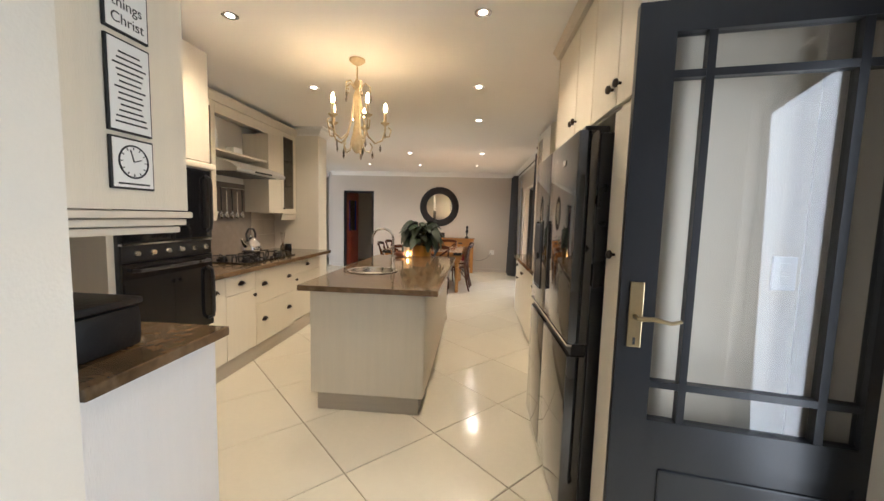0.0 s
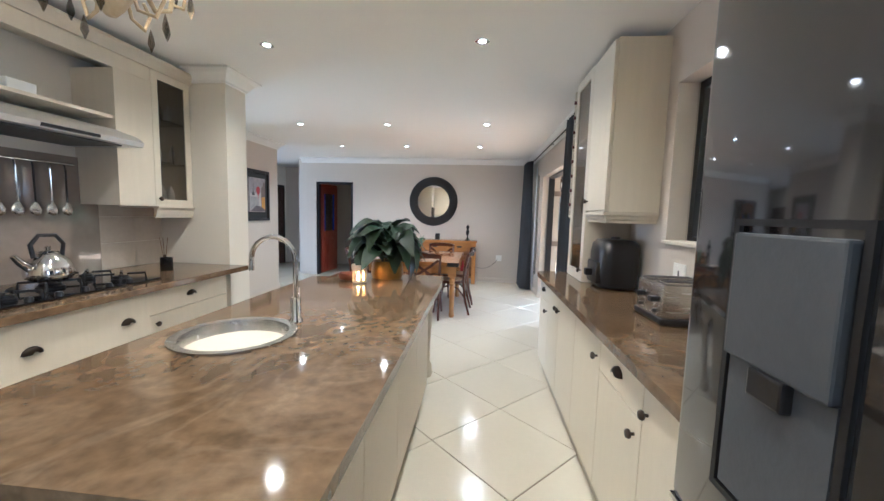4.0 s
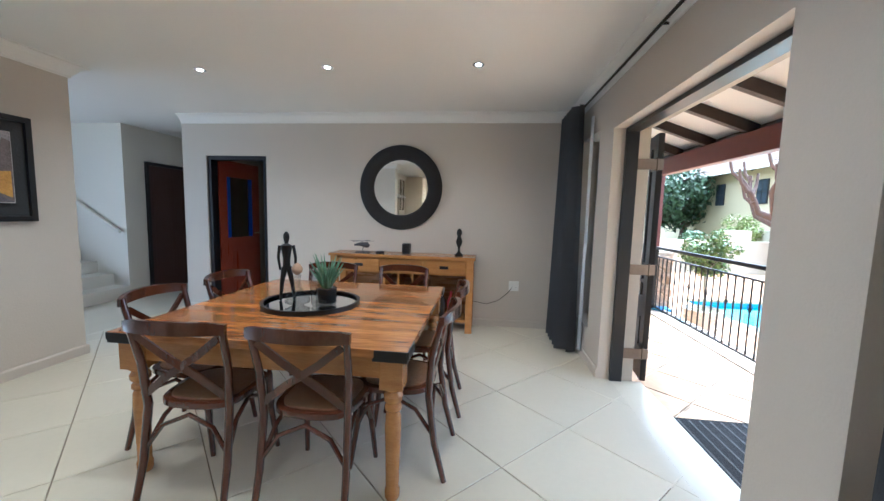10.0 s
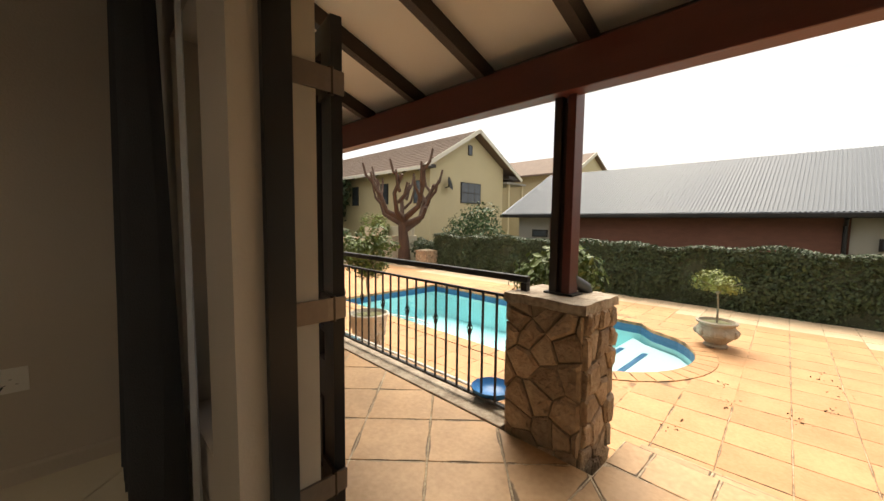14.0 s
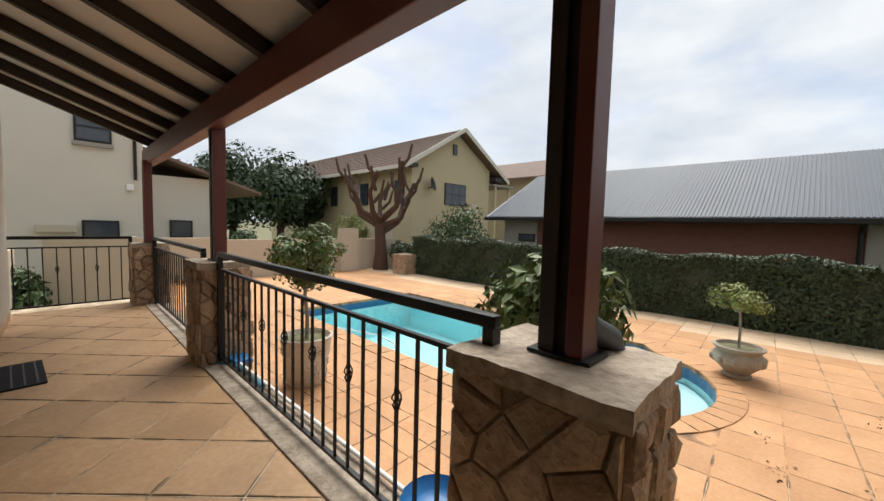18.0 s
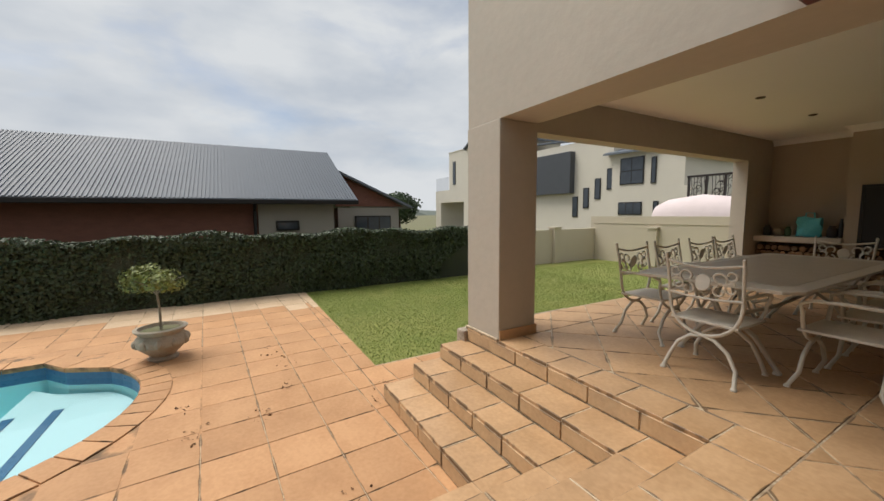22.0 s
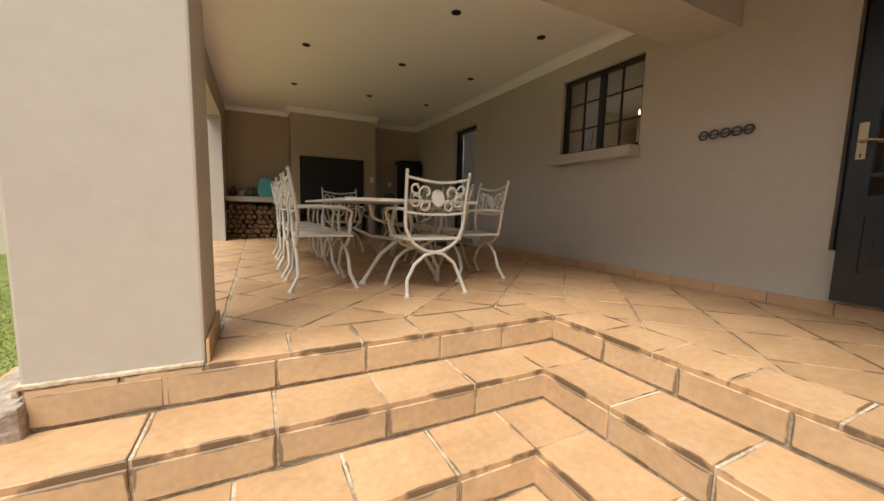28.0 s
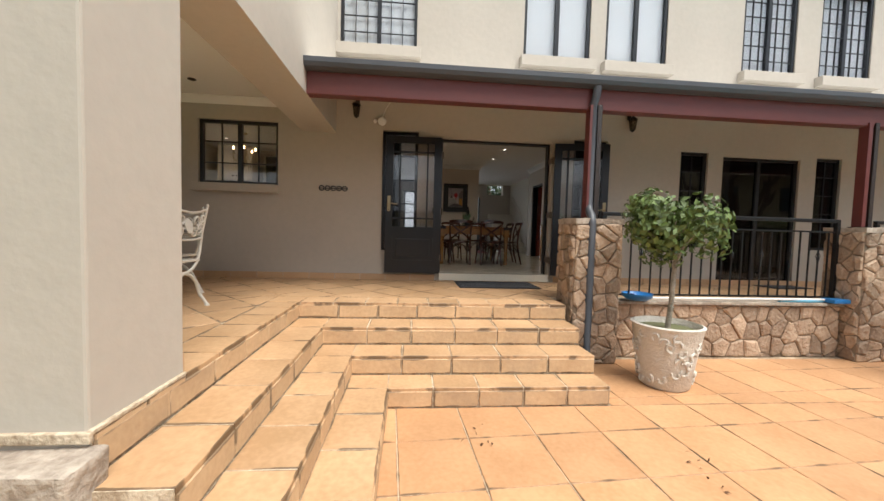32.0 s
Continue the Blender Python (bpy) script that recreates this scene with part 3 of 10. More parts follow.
# ---- structure: terrace, steps and garden ----
setting("terrace", cells([3.5, 5.0, 5.48, 7.96], [-1.75, 5.34, 8.18, 15.9], [-0.9, T_Z - 0.005], lambda x, y, z: x > 5.48 and y > 5.34 or x > 5.0 and y > 8.18), JOINT, "raised terrace paved with diagonal sandstone flags", "terrace")
R = 0.168
STEP = [(5.48, 5.34), (5.83, 5.66), (6.15, 5.98), (6.43, 6.31)]
for k in (1, 2, 3):
    x, y = STEP[k]
    z = T_Z - k * R - 0.005
    bm = cells([5.4, x, 8.0 + 0.03 * k], [5.2, y, 8.18], [-0.9, z], lambda a, b, c, x=x, y=y: a > x and b > y)
    setting("step", bm, JOINT, "wide sandstone garden step with stained pale joints", "step")

# the pool's outline
arc = [(9.55 + 1.55 * math.cos(radians(a)), 10.15 + 1.55 * math.sin(radians(a))) for a in range(205, 320, 8)]
POOL = [(7.75, 16.2), (7.75, 10.1), (8.0, 9.75)] + arc + [(10.95, 9.6), (11.3, 9.9), (11.28, 10.3), (11.25, 16.2)]


def ring_sheet(inner, rect, z):
    """A level sheet between an outline and a rectangle round it."""
    bm = bmesh.new()
    x0, x1, y0, y1 = rect
    cx, cy = sum(p[0] for p in inner) / len(inner), sum(p[1] for p in inner) / len(inner)
    pts = []
    for (ax, ay), (bx, by) in zip(inner, inner[1:] + inner[:1]):
        n = max(1, int(math.hypot(bx - ax, by - ay) / 0.4))
        pts += [(ax + (bx - ax) * k / n, ay + (by - ay) * k / n) for k in range(n)]
    outer = []
    for x, y in pts:
        dx, dy = x - cx, y - cy
        s = min((x1 - cx) / dx if dx > 1e-6 else ((x0 - cx) / dx if dx < -1e-6 else 1e9), (y1 - cy) / dy if dy > 1e-6 else ((y0 - cy) / dy if dy < -1e-6 else 1e9))
        outer.append((cx + dx * s, cy + dy * s))
    a, b = [bm.verts.new((*p, z)) for p in pts], [bm.verts.new((*p, z)) for p in outer]
    for k in range(len(pts)):
        j = (k + 1) % len(pts)
        bm.faces.new((a[k], a[j], b[j], b[k]))
    return bm


YARD = (5.0, 14.3, 7.0, 21.9)
GROUND = surface("dry_earth", (0.16, 0.13, 0.08), 0.9, base2=(0.15, 0.17, 0.07), scale=0.5, fine=9, bump=0.2, world_space=True)
FAR = 900.0
setting("ground", cells([-FAR, YARD[0], YARD[1], FAR], [-FAR, YARD[2], YARD[3], FAR], [-1.5, G_Z - 0.03], lambda x, y, z: YARD[0] < x < YARD[1] and YARD[2] < y < YARD[3]), GROUND, "dry ground that runs to the horizon", "ground")
setting("pavement", ring_sheet(POOL, YARD, G_Z - 0.006), MORTAR, "terracotta paving round the pool", "pavement")
setting("pavement_steps", boxes((5.0, 9.0, 4.0, 7.0, G_Z - 0.4, G_Z - 0.006), (9.0, 14.3, 6.1, 7.0, G_Z - 0.4, G_Z - 0.006), (8.05, 8.95, -6.0, 4.0, G_Z - 0.4, G_Z - 0.006)), MORTAR, "terracotta paving below the steps", "pavement")

# pool basin
bm = bmesh.new()
top, bot = [bm.verts.new((x, y, G_Z - 0.01)) for x, y in POOL], [bm.verts.new((x, y, -1.75)) for x, y in POOL]
for k in range(len(POOL)):
    j = (k + 1) % len(POOL)
    bm.faces.new((top[k], top[j], bot[j], bot[k]))
bm.faces.new(bot)
bmesh.ops.triangulate(bm, faces=[f for f in bm.faces if len(f.verts) > 4])
setting("pool", bm, WATER_BLUE, "swimming pool with turquoise plaster", "pool")
WATER, wnn, wll, wp = nodes_of("pool_water")
wnn.remove(wp)
w_tr, w_gl, w_mx, w_bp, w_nz = (wnn.new("ShaderNode" + k) for k in ("BsdfTransparent", "BsdfGlossy", "MixShader", "Bump", "TexNoise"))
w_tr.inputs["Color"].default_value = (0.72, 0.95, 0.98, 1)
w_gl.inputs["Roughness"].default_value = 0.03
w_nz.inputs["Scale"].default_value, w_bp.inputs["Strength"].default_value, w_bp.inputs["Distance"].default_value = 5.0, 0.4, 0.02
wll.new(w_nz.outputs["Fac"], w_bp.inputs["Height"])
wll.new(w_bp.outputs["Normal"], w_gl.inputs["Normal"])
wll.new(gloss_by_angle(wnn, wll, 0.025, 0.7), w_mx.inputs[0])
wll.new(w_tr.outputs[0], w_mx.inputs[1])
wll.new(w_gl.outputs[0], w_mx.inputs[2])
wll.new(w_mx.outputs[0], wnn["Material Output"].inputs["Surface"])
bm = bmesh.new()
bm.faces.new([bm.verts.new((x, y, -0.93)) for x, y in POOL])
bmesh.ops.triangulate(bm, faces=bm.faces[:])
for f in bm.faces:
    f.normal_update()
water = setting("water", bm, WATER, "clear still pool water", "water")
water.visible_shadow = False

# covered patio: column, beams, ceiling, braai wall
PATIO_Z = 2.5
setting("column", boxes((7.405, 7.967, 4.85, 5.335, -0.9, 2.07), bevel=0.012), WALL_OUT, "thick beige plastered column", "column")
setting("column_ledge", boxes((7.41, 7.975, 5.333, 5.353, T_Z - 0.004, T_Z + 0.014), (7.965, 7.985, 4.85, 5.353, T_Z - 0.03, T_Z + 0.01), bevel=0.005), JOINT, "pale cement ledge along the foot of the column", "ledge")
CORNER_TILE = surface("sandstone_corner", (0.46, 0.28, 0.15), 0.6, base2=(0.57, 0.37, 0.21), scale=3, fine=45, bump=0.04)
setting("column_skirting", boxes((7.39, 7.403, 4.835, 5.33, T_Z - 0.01, T_Z + 0.1), (7.403, 7.95, 4.836, 4.849, T_Z - 0.01, T_Z + 0.1), bevel=0.003), CORNER_TILE, "tiled skirting round the column", "skirting")
setting("wall_patio_front", boxes((3.63, 7.955, 4.85, 5.33, 2.07, 6.0)), WALL_OUT, "beige plastered upper wall over the patio opening", "wall")
setting("wall_patio_side", cells([7.72, 7.955], [-1.6, -0.6, 4.85], [-0.4, 2.07, 6.0], lambda x, y, z: y > -0.6 and z < 2.07), WALL_OUT, "beige plastered patio side wall", "wall")
setting("ceiling_patio", boxes((3.63, 7.72, -1.6, 4.85, PATIO_Z, 2.7)), CEIL, "cream plaster patio ceiling", "ceiling")
setting("wall_patio_back", boxes((3.63, 7.955, -1.75, -1.6, -0.9, 6.0)), WALL_DARK, "taupe plastered patio wall", "wall")
setting("chimney_breast", cells([4.8, 4.95, 6.4, 6.55], [-1.6, -1.1], [-0.2, 0.55, 1.55, PATIO_Z], lambda x, y, z: 4.95 < x < 6.4 and z < 0.55), WALL_DARK, "taupe plastered chimney breast round a braai", "wall")

bm = soft(boxes((7.95, 8.13, 3.6, 5.4, G_Z - 0.1, T_Z - 0.05)), 0.02)
bmesh.ops.subdivide_edges(bm, edges=bm.edges[:], cuts=4, use_grid_fill=True)
for v in bm.verts:
    v.co += 0.018 * Vector(noise.noise_vector(v.co * 5))
setting("column_plinth", bm, STONE_CAP, "rough broken cement plinth beside the column", "plinth")

# terrace roof
ROOF_Y = (5.33, 15.9)
slope = [(3.63, 2.99), (5.24, 2.40)]
bm = bmesh.new()
for (xa, za), (xb, zb) in [(slope[0], slope[1])]:
    v = [bm.verts.new(p) for p in ((xa, ROOF_Y[0], za), (xb, ROOF_Y[0], zb), (xb, ROOF_Y[1], zb), (xa, ROOF_Y[1], za), (xa, ROOF_Y[0], za + 0.05), (xb, ROOF_Y[0], zb + 0.05), (xb, ROOF_Y[1], zb + 0.05), (xa, ROOF_Y[1], za + 0.05))]
    for f in ((3, 2, 1, 0), (4, 5, 6, 7), (0, 1, 5, 4), (1, 2, 6, 5), (2, 3, 7, 6), (3, 0, 4, 7)):
        bm.faces.new([v[i] for i in f])
setting("terrace_roof", bm, CEIL, "cream boarded terrace roof", "roof")
setting("beam", boxes((5.1, 5.236, *ROOF_Y, 2.07, 2.32), bevel=0.01), RED_WOOD, "dark red timber beam", "beam")


# ---- kitchen ----
def wpart(name, bm, material, parent, label="", smooth=None):
    """A part whose mesh is given in world places, under an unturned thing."""
    root = parent.parent or parent
    bmesh.ops.translate(bm, vec=-root.matrix_basis.translation, verts=bm.verts[:])
    return part(name, bm, material, parent, label, smooth)


def knob_at(parent, x, y, z, d):
    """A bronze knob on a face that looks along d (+1 or -1 in x)."""
    bm = lathe([(0.006, 0), (0.006, 0.012), (0.016, 0.016), (0.018, 0.022), (0.014, 0.03), (0.004, 0.033)], 12)
    bmesh.ops.transform(bm, matrix=pose(x, y, z, 0, 90 * d, 0), verts=bm.verts[:])
    wpart("knob", bm, BRONZE, parent, "dark bronze knob", smooth=50)


def cup_at(parent, x, y, z, d):
    """A half round cup handle."""
    bm = bmesh.new()
    rows = []
    for a in range(0, 181, 20):
        ca, sa = math.cos(radians(a)), math.sin(radians(a))
        rows.append([bm.verts.new((x + d * o, y + 0.042 * ca * s, z - 0.012 + 0.034 * sa * s)) for o, s in ((0.0, 1.0), (0.012, 0.96), (0.022, 0.7), (0.025, 0.3))])
    for r, q in zip(rows, rows[1:]):
        for k in range(3):
            bm.faces.new((r[k], r[k + 1], q[k + 1], q[k]))
    bmesh.ops.solidify(bm, geom=bm.faces[:], thickness=0.002)
    wpart("handle", bm, BRONZE, parent, "dark bronze cup handle", smooth=60)


def unit(name, x0, x1, y0, y1, z0, z1, d, fronts, label, category="cabinet", body=CREAM, group=""):
    """A cabinet whose face looks along d in x. fronts: (kind, y0, y1, z0, z1, handles); a handle is (kind, y, z)."""
    ob = thing(name, (x0 + x1) / 2, (y0 + y1) / 2, z0, 0, label, category, group)
    face = x1 if d > 0 else x0
    wpart("body", boxes((x0, x1 - 0.022, y0, y1, z0, z1) if d > 0 else (x0 + 0.022, x1, y0, y1, z0, z1), bevel=0.002), body, ob)
    for kind, a, b, c, e, handles in fronts:
        xa, xb = (face - 0.02, face) if d > 0 else (face, face + 0.02)
        if kind == "glass":
            w = 0.055
            fr = wpart("door", cells([xa, xb], [a, a + w, b - w, b], [c, c + w, e - w, e], lambda x, y, z, a=a, b=b, c=c, e=e, w=w: a + w < y < b - w and c + w < z < e - w), body, ob, "glazed cabinet door")
            pane = wpart("pane", boxes((xa + 0.008, xa + 0.012, a + w, b - w, c + w, e - w)), CAB_GLASS, fr)
            pane.visible_shadow = False
        else:
            fr = wpart(kind, boxes((xa, xb, a + 0.002, b - 0.002, c + 0.002, e - 0.002), bevel=0.003), body, ob)
        for hk, hy, hz in handles:
            (knob_at if hk == "k" else cup_at)(fr, face, hy, hz, d)
    return ob


FX = 0.26
unit("base_cabinet", -0.52, FX, 2.79, 3.05, 0.15, 0.87, 1, [("drawer", 2.79, 3.05, 0.16, 0.865, [("c", 2.92, 0.76)])], "narrow cream base cabinet with a cup handle", group="left base cabinets")
unit("base_cabinet", -0.52, FX, 3.05, 3.46, 0.15, 0.87, 1, [("drawer", 3.05, 3.46, 0.70, 0.865, [("c", 3.25, 0.785)]), ("door", 3.05, 3.46, 0.16, 0.70, [("k", 3.42, 0.65)])], "cream base cabinet with a drawer above a door", group="left base cabinets")
unit("base_cabinet", -0.52, FX, 3.46, 4.22, 0.15, 0.87, 1, [("drawer", 3.46, 4.22, 0.54, 0.865, [("c", 3.6, 0.72), ("c", 4.07, 0.72)]), ("drawer", 3.46, 4.22, 0.16, 0.54, [("c", 3.6, 0.38), ("c", 4.07, 0.38)])], "wide cream base cabinet with two deep drawers", group="left base cabinets")
unit("base_cabinet", -0.52, FX - 0.04, 4.22, 4.98, 0.15, 0.87, 1, [("drawer", 4.22, 4.98, 0.70, 0.865, [("c", 4.6, 0.785)]), ("door", 4.22, 4.98, 0.16, 0.70, [("k", 4.3, 0.64)])], "cream base cabinet beside the end wall", group="left base cabinets")
setting("plinth", boxes((-0.52, FX - 0.05, 2.1, 5.1, 0, 0.15)), PLINTH, "cabinet plinth", "plinth")
solo("worktop", boxes((-0.52, FX + 0.04, 2.785, 5.16, 0.87, 0.91), bevel=0.006), STONE_TOP, "polished brown marble worktop along the wall", "worktop")
solo("splashback", boxes((-0.519, -0.505, 3.4, 4.62, 0.91, 1.72)), SPLASH, "glossy grey-brown stone splashback behind the hob", "splashback")
for y in (2.8, 3.1, 4.62, 4.9):
    for k in range(4):
        setting("wall_tile", boxes((-0.519, -0.511, y + 0.002, min(y + 0.298, 5.165), 0.912 + k * 0.2, 1.108 + k * 0.2), bevel=0.002), WALL_TILE, "square stone wall tile", "tile")

# oven tower
tower = unit("oven_tower", -0.52, 0.36, 2.02, 2.78, 0.15, 2.5, 1,
             [("drawer", 2.02, 2.78, 0.16, 0.56, [("c", 2.4, 0.4)]), ("door", 2.02, 2.4, 1.74, 2.49, [("k", 2.36, 1.8)]), ("door", 2.4, 2.78, 1.74, 2.49, [("k", 2.44, 1.8)])],
             "tall cream oven cabinet with cupboards above", "oven cabinet")
wpart("moulding", boxes((0.3, 0.385, 2.0, 2.8, 1.69, 1.735), bevel=0.012), CREAM_TRIM, tower)
oven = thing("oven", 0.36, 2.4, 0.58, 0, "black built-in double oven with chrome knobs", "oven")
wpart("body", boxes((-0.1, 0.362, 2.06, 2.74, 0.58, 1.68)), BLACK_PLASTIC, oven)
odoor = wpart("oven_door", boxes((0.362, 0.385, 2.06, 2.74, 0.59, 1.1), bevel=0.006), BLACK_GLOSS, oven, "black glass oven door")
wpart("handle", tube([(0.385, 2.12, 1.06), (0.42, 2.13, 1.06), (0.425, 2.2, 1.06), (0.425, 2.6, 1.06), (0.42, 2.67, 1.06), (0.385, 2.68, 1.06)], 0.011), BLACK_PLASTIC, odoor)
wpart("control_panel", boxes((0.362, 0.38, 2.06, 2.74, 1.105, 1.2), bevel=0.004), BLACK_METAL, oven)
for k in range(6):
    bm = lathe([(0.02, 0), (0.02, 0.012), (0.016, 0.022), (0.014, 0.026)], 16)
    bmesh.ops.transform(bm, matrix=pose(0.38, 2.14 + k * 0.105, 1.155, 0, 90, 0), verts=bm.verts[:])
    wpart("dial", bm, CHROME, oven, "chrome oven dial", smooth=50)
wpart("trim", boxes((0.362, 0.384, 2.06, 2.74, 1.2, 1.21)), CHROME, oven)
mdoor = wpart("microwave_door", boxes((0.362, 0.388, 2.06, 2.74, 1.215, 1.68), bevel=0.008), BLACK_GLOSS, oven, "black glass top oven door")
wpart("handle", tube([(0.388, 2.69, 1.26), (0.42, 2.69, 1.28), (0.425, 2.69, 1.33), (0.425, 2.69, 1.57), (0.42, 2.69, 1.62), (0.388, 2.69, 1.64)], 0.012), BLACK_PLASTIC, mdoor)
wpart("handle", tube([(0.385, 2.69, 0.64), (0.42, 2.69, 0.66), (0.425, 2.69, 0.7), (0.425, 2.69, 0.95), (0.42, 2.69, 0.99), (0.385, 2.69, 1.01)], 0.012), BLACK_PLASTIC, odoor)

# wall cabinets, shelf and hood on the left
GX, GZ0, GZ1 = -0.2, 1.4, 2.42
for a, b, lab in ((2.82, 3.6, "cream glazed two-door wall cabinet beside the hood"), (4.79, 5.16, "narrow cream glazed wall cabinet by the end wall")):
    c = thing("wall_cabinet", -0.35, (a + b) / 2, GZ0, 0, lab, "cabinet", "glazed wall cabinets")
    wpart("body", cells([-0.52, GX - 0.02], [a, a + 0.018, b - 0.018, b], [GZ0, GZ0 + 0.018, GZ1 - 0.02, GZ1], lambda x, y, z, a=a, b=b: a + 0.018 < y < b - 0.018 and GZ0 + 0.018 < z < GZ1 - 0.02), CREAM, c)
    wpart("back", boxes((-0.518, -0.505, a + 0.02, b - 0.02, GZ0 + 0.02, GZ1 - 0.02)), CREAM, c)
    w, count = 0.055, 2 if b - a > 0.5 else 1
    for i in range(count):
        ya, yb = a + (b - a) * i / count + 0.001, a + (b - a) * (i + 1) / count - 0.001
        d = wpart("door", cells([GX - 0.02, GX], [ya, ya + w, yb - w, yb], [GZ0, GZ0 + w, GZ1 - w, GZ1], lambda x, y, z, a=ya, b=yb, w=w: a + w < y < b - w and GZ0 + w < z < GZ1 - w), CREAM, c)
        p = wpart("pane", boxes((GX - 0.012, GX - 0.008, ya + w, yb - w, GZ0 + w, GZ1 - w)), CAB_GLASS, d)
        p.visible_shadow = False
        knob_at(d, GX, yb - 0.03 if i == 0 and count == 2 else ya + 0.03, 1.46, 1)
    for z in (1.74, 2.07):
        wpart("shelf", boxes((-0.5, GX - 0.03, a + 0.02, b - 0.02, z, z + 0.012)), CAB_GLASS, c, "glass shelf")
    wpart("moulding", sweep([(0, 1.31), (0.01, 1.31), (0.02, 1.34), (0.025, 1.37), (0.04, 1.39), (0.04, 1.4), (0, 1.4)], [(GX - 0.02, a), (GX - 0.02, b)]), CREAM_TRIM, c)
    wpart("under_board", boxes((-0.52, GX - 0.02, a, b, 1.385, 1.399)), CREAM, c)
    for j, z in enumerate((1.42, 1.755, 2.085)):
        for k in range(3 * count):
            g = lathe([(0.022, 0), (0.03, 0.05), (0.026, 0.1), (0.012, 0.13), (0.012, 0.15)], 12, at=(-0.36 + 0.03 * ((k + j) % 2), a + 0.09 + k * (b - a - 0.14) / (3 * count - 1), z + 0.002))
            solo("bottle" if (j + k) % 2 else "jar", g, CHROME if (j + k) % 3 == 0 else WHITE_PLASTIC, "small pale bottle behind the cabinet glass", "bottle", "glassware in the cabinets", smooth=50)
shelf = thing("pelmet_shelf", -0.35, 4.2, 2.2, 0, "cream shelf and pelmet above the cooker hood", "shelf")
wpart("board", boxes((-0.52, GX - 0.02, 3.602, 4.5, 1.985, 2.005)), CREAM, shelf)
wpart("pelmet", boxes((GX - 0.03, GX, 3.602, 4.788, 2.32, 2.42), bevel=0.004), CREAM, shelf)
wpart("top_board", boxes((-0.52, GX - 0.02, 3.602, 4.788, 2.4, 2.418)), CREAM, shelf)
wpart("side_panel", boxes((-0.52, GX, 4.5, 4.788, 1.4, 2.32)), CREAM, shelf)
wpart("cornice_strip", sweep([(0, 2.42), (0.015, 2.42), (0.03, 2.45), (0.05, 2.48), (0.05, 2.5), (-0.3, 2.5), (-0.3, 2.42)], [(GX, 2.79), (GX, 5.165)]), CREAM_TRIM, shelf)
hood = thing("cooker_hood", -0.25, 3.95, 1.8, 0, "slim brushed steel cooker hood", "cooker hood")
bm = bmesh.new()
prof = [(-0.52, 1.79), (0.0, 1.79), (0.01, 1.82), (-0.05, 1.86), (-0.2, 1.91), (-0.52, 1.98)]
lo, hi = [bm.verts.new((x, 3.605, z)) for x, z in prof], [bm.verts.new((x, 4.495, z)) for x, z in prof]
bm.faces.new(lo[::-1]), bm.faces.new(hi)
for k in range(len(prof)):
    j = (k + 1) % len(prof)
    bm.faces.new((lo[k], lo[j], hi[j], hi[k]))
wpart("canopy", bm, surface("satin_steel", (0.66, 0.65, 0.63), 0.42, metal=0.9, var=0.05, stretch=(1, 30, 30), bump=0.004), hood)
wpart("filter", boxes((-0.46, -0.06, 3.65, 4.4, 1.782, 1.79)), GUTTER, hood)
wpart("switch_strip", boxes((0.002, 0.014, 3.9, 4.2, 1.797, 1.815)), BLACK_PLASTIC, hood)
solo("air_freshener", lathe([(0.03, 0), (0.032, 0.02), (0.03, 0.15), (0.02, 0.19)], 16, at=(-0.3, 3.72, 2.007)), WHITE_PLASTIC, "white air freshener on the shelf", "bottle", smooth=50)
solo("spice_box", boxes((-0.36, -0.26, 3.96, 4.1, 2.007, 2.07), bevel=0.006), WHITE_PLASTIC, "small white box on the shelf", "box")

# utensil rail
rail = thing("utensil_rail", -0.38, 4.2, 1.62, 0, "steel rail with hanging kitchen tools", "utensil rail")
wpart("rail", tube([(-0.47, 3.98, 1.66), (-0.47, 4.44, 1.66)], 0.006), CHROME, rail)
for k in range(5):
    y = 4.02 + k * 0.09
    t = wpart("handle", tube([(-0.47, y, 1.66), (-0.46, y, 1.62), (-0.46, y, 1.4)], [0.004, 0.006, 0.005]), CHROME if k % 2 else BLACK_PLASTIC, rail)
    bm = lathe([(0.004, 0), (0.03, 0.012), (0.034, 0.04), (0.022, 0.07), (0.006, 0.09)], 12)
    bmesh.ops.transform(bm, matrix=Matrix.Translation((-0.46, y, 1.32)) @ Matrix.Diagonal((0.35, 1, 1, 1)), verts=bm.verts[:])
    wpart("scoop", bm, STEEL, t, smooth=60)

# hob, kettle and jars
hob = thing("gas_hob", -0.05, 4.0, 0.91, 0, "black gas hob with five burners", "hob")
wpart("plate", boxes((-0.34, 0.16, 3.52, 4.42, 0.911, 0.922), bevel=0.004), BLACK_GLOSS, hob)
for x, y, r in ((-0.22, 3.68, 0.05), (0.03, 3.68, 0.04), (-0.1, 3.97, 0.06), (-0.22, 4.26, 0.04), (0.03, 4.26, 0.05)):
    b = wpart("burner", lathe([(r, 0.922), (r, 0.935), (r * 0.8, 0.94), (r * 0.75, 0.952), (0.004, 0.953)], 20, at=(x, y, 0)), BLACK_METAL, hob, smooth=40)
    bm = bmesh.new()
    for a in range(4):
        ca, sa = math.cos(math.pi / 4 + a * math.pi / 2), math.sin(math.pi / 4 + a * math.pi / 2)
        bar([(x + 0.03 * ca, y + 0.03 * sa, 0.965), (x + 0.12 * ca, y + 0.12 * sa, 0.965), (x + 0.125 * ca, y + 0.125 * sa, 0.923)], 0.012, 0.012, bm)
    wpart("pan_support", bm, BLACK_METAL, b)
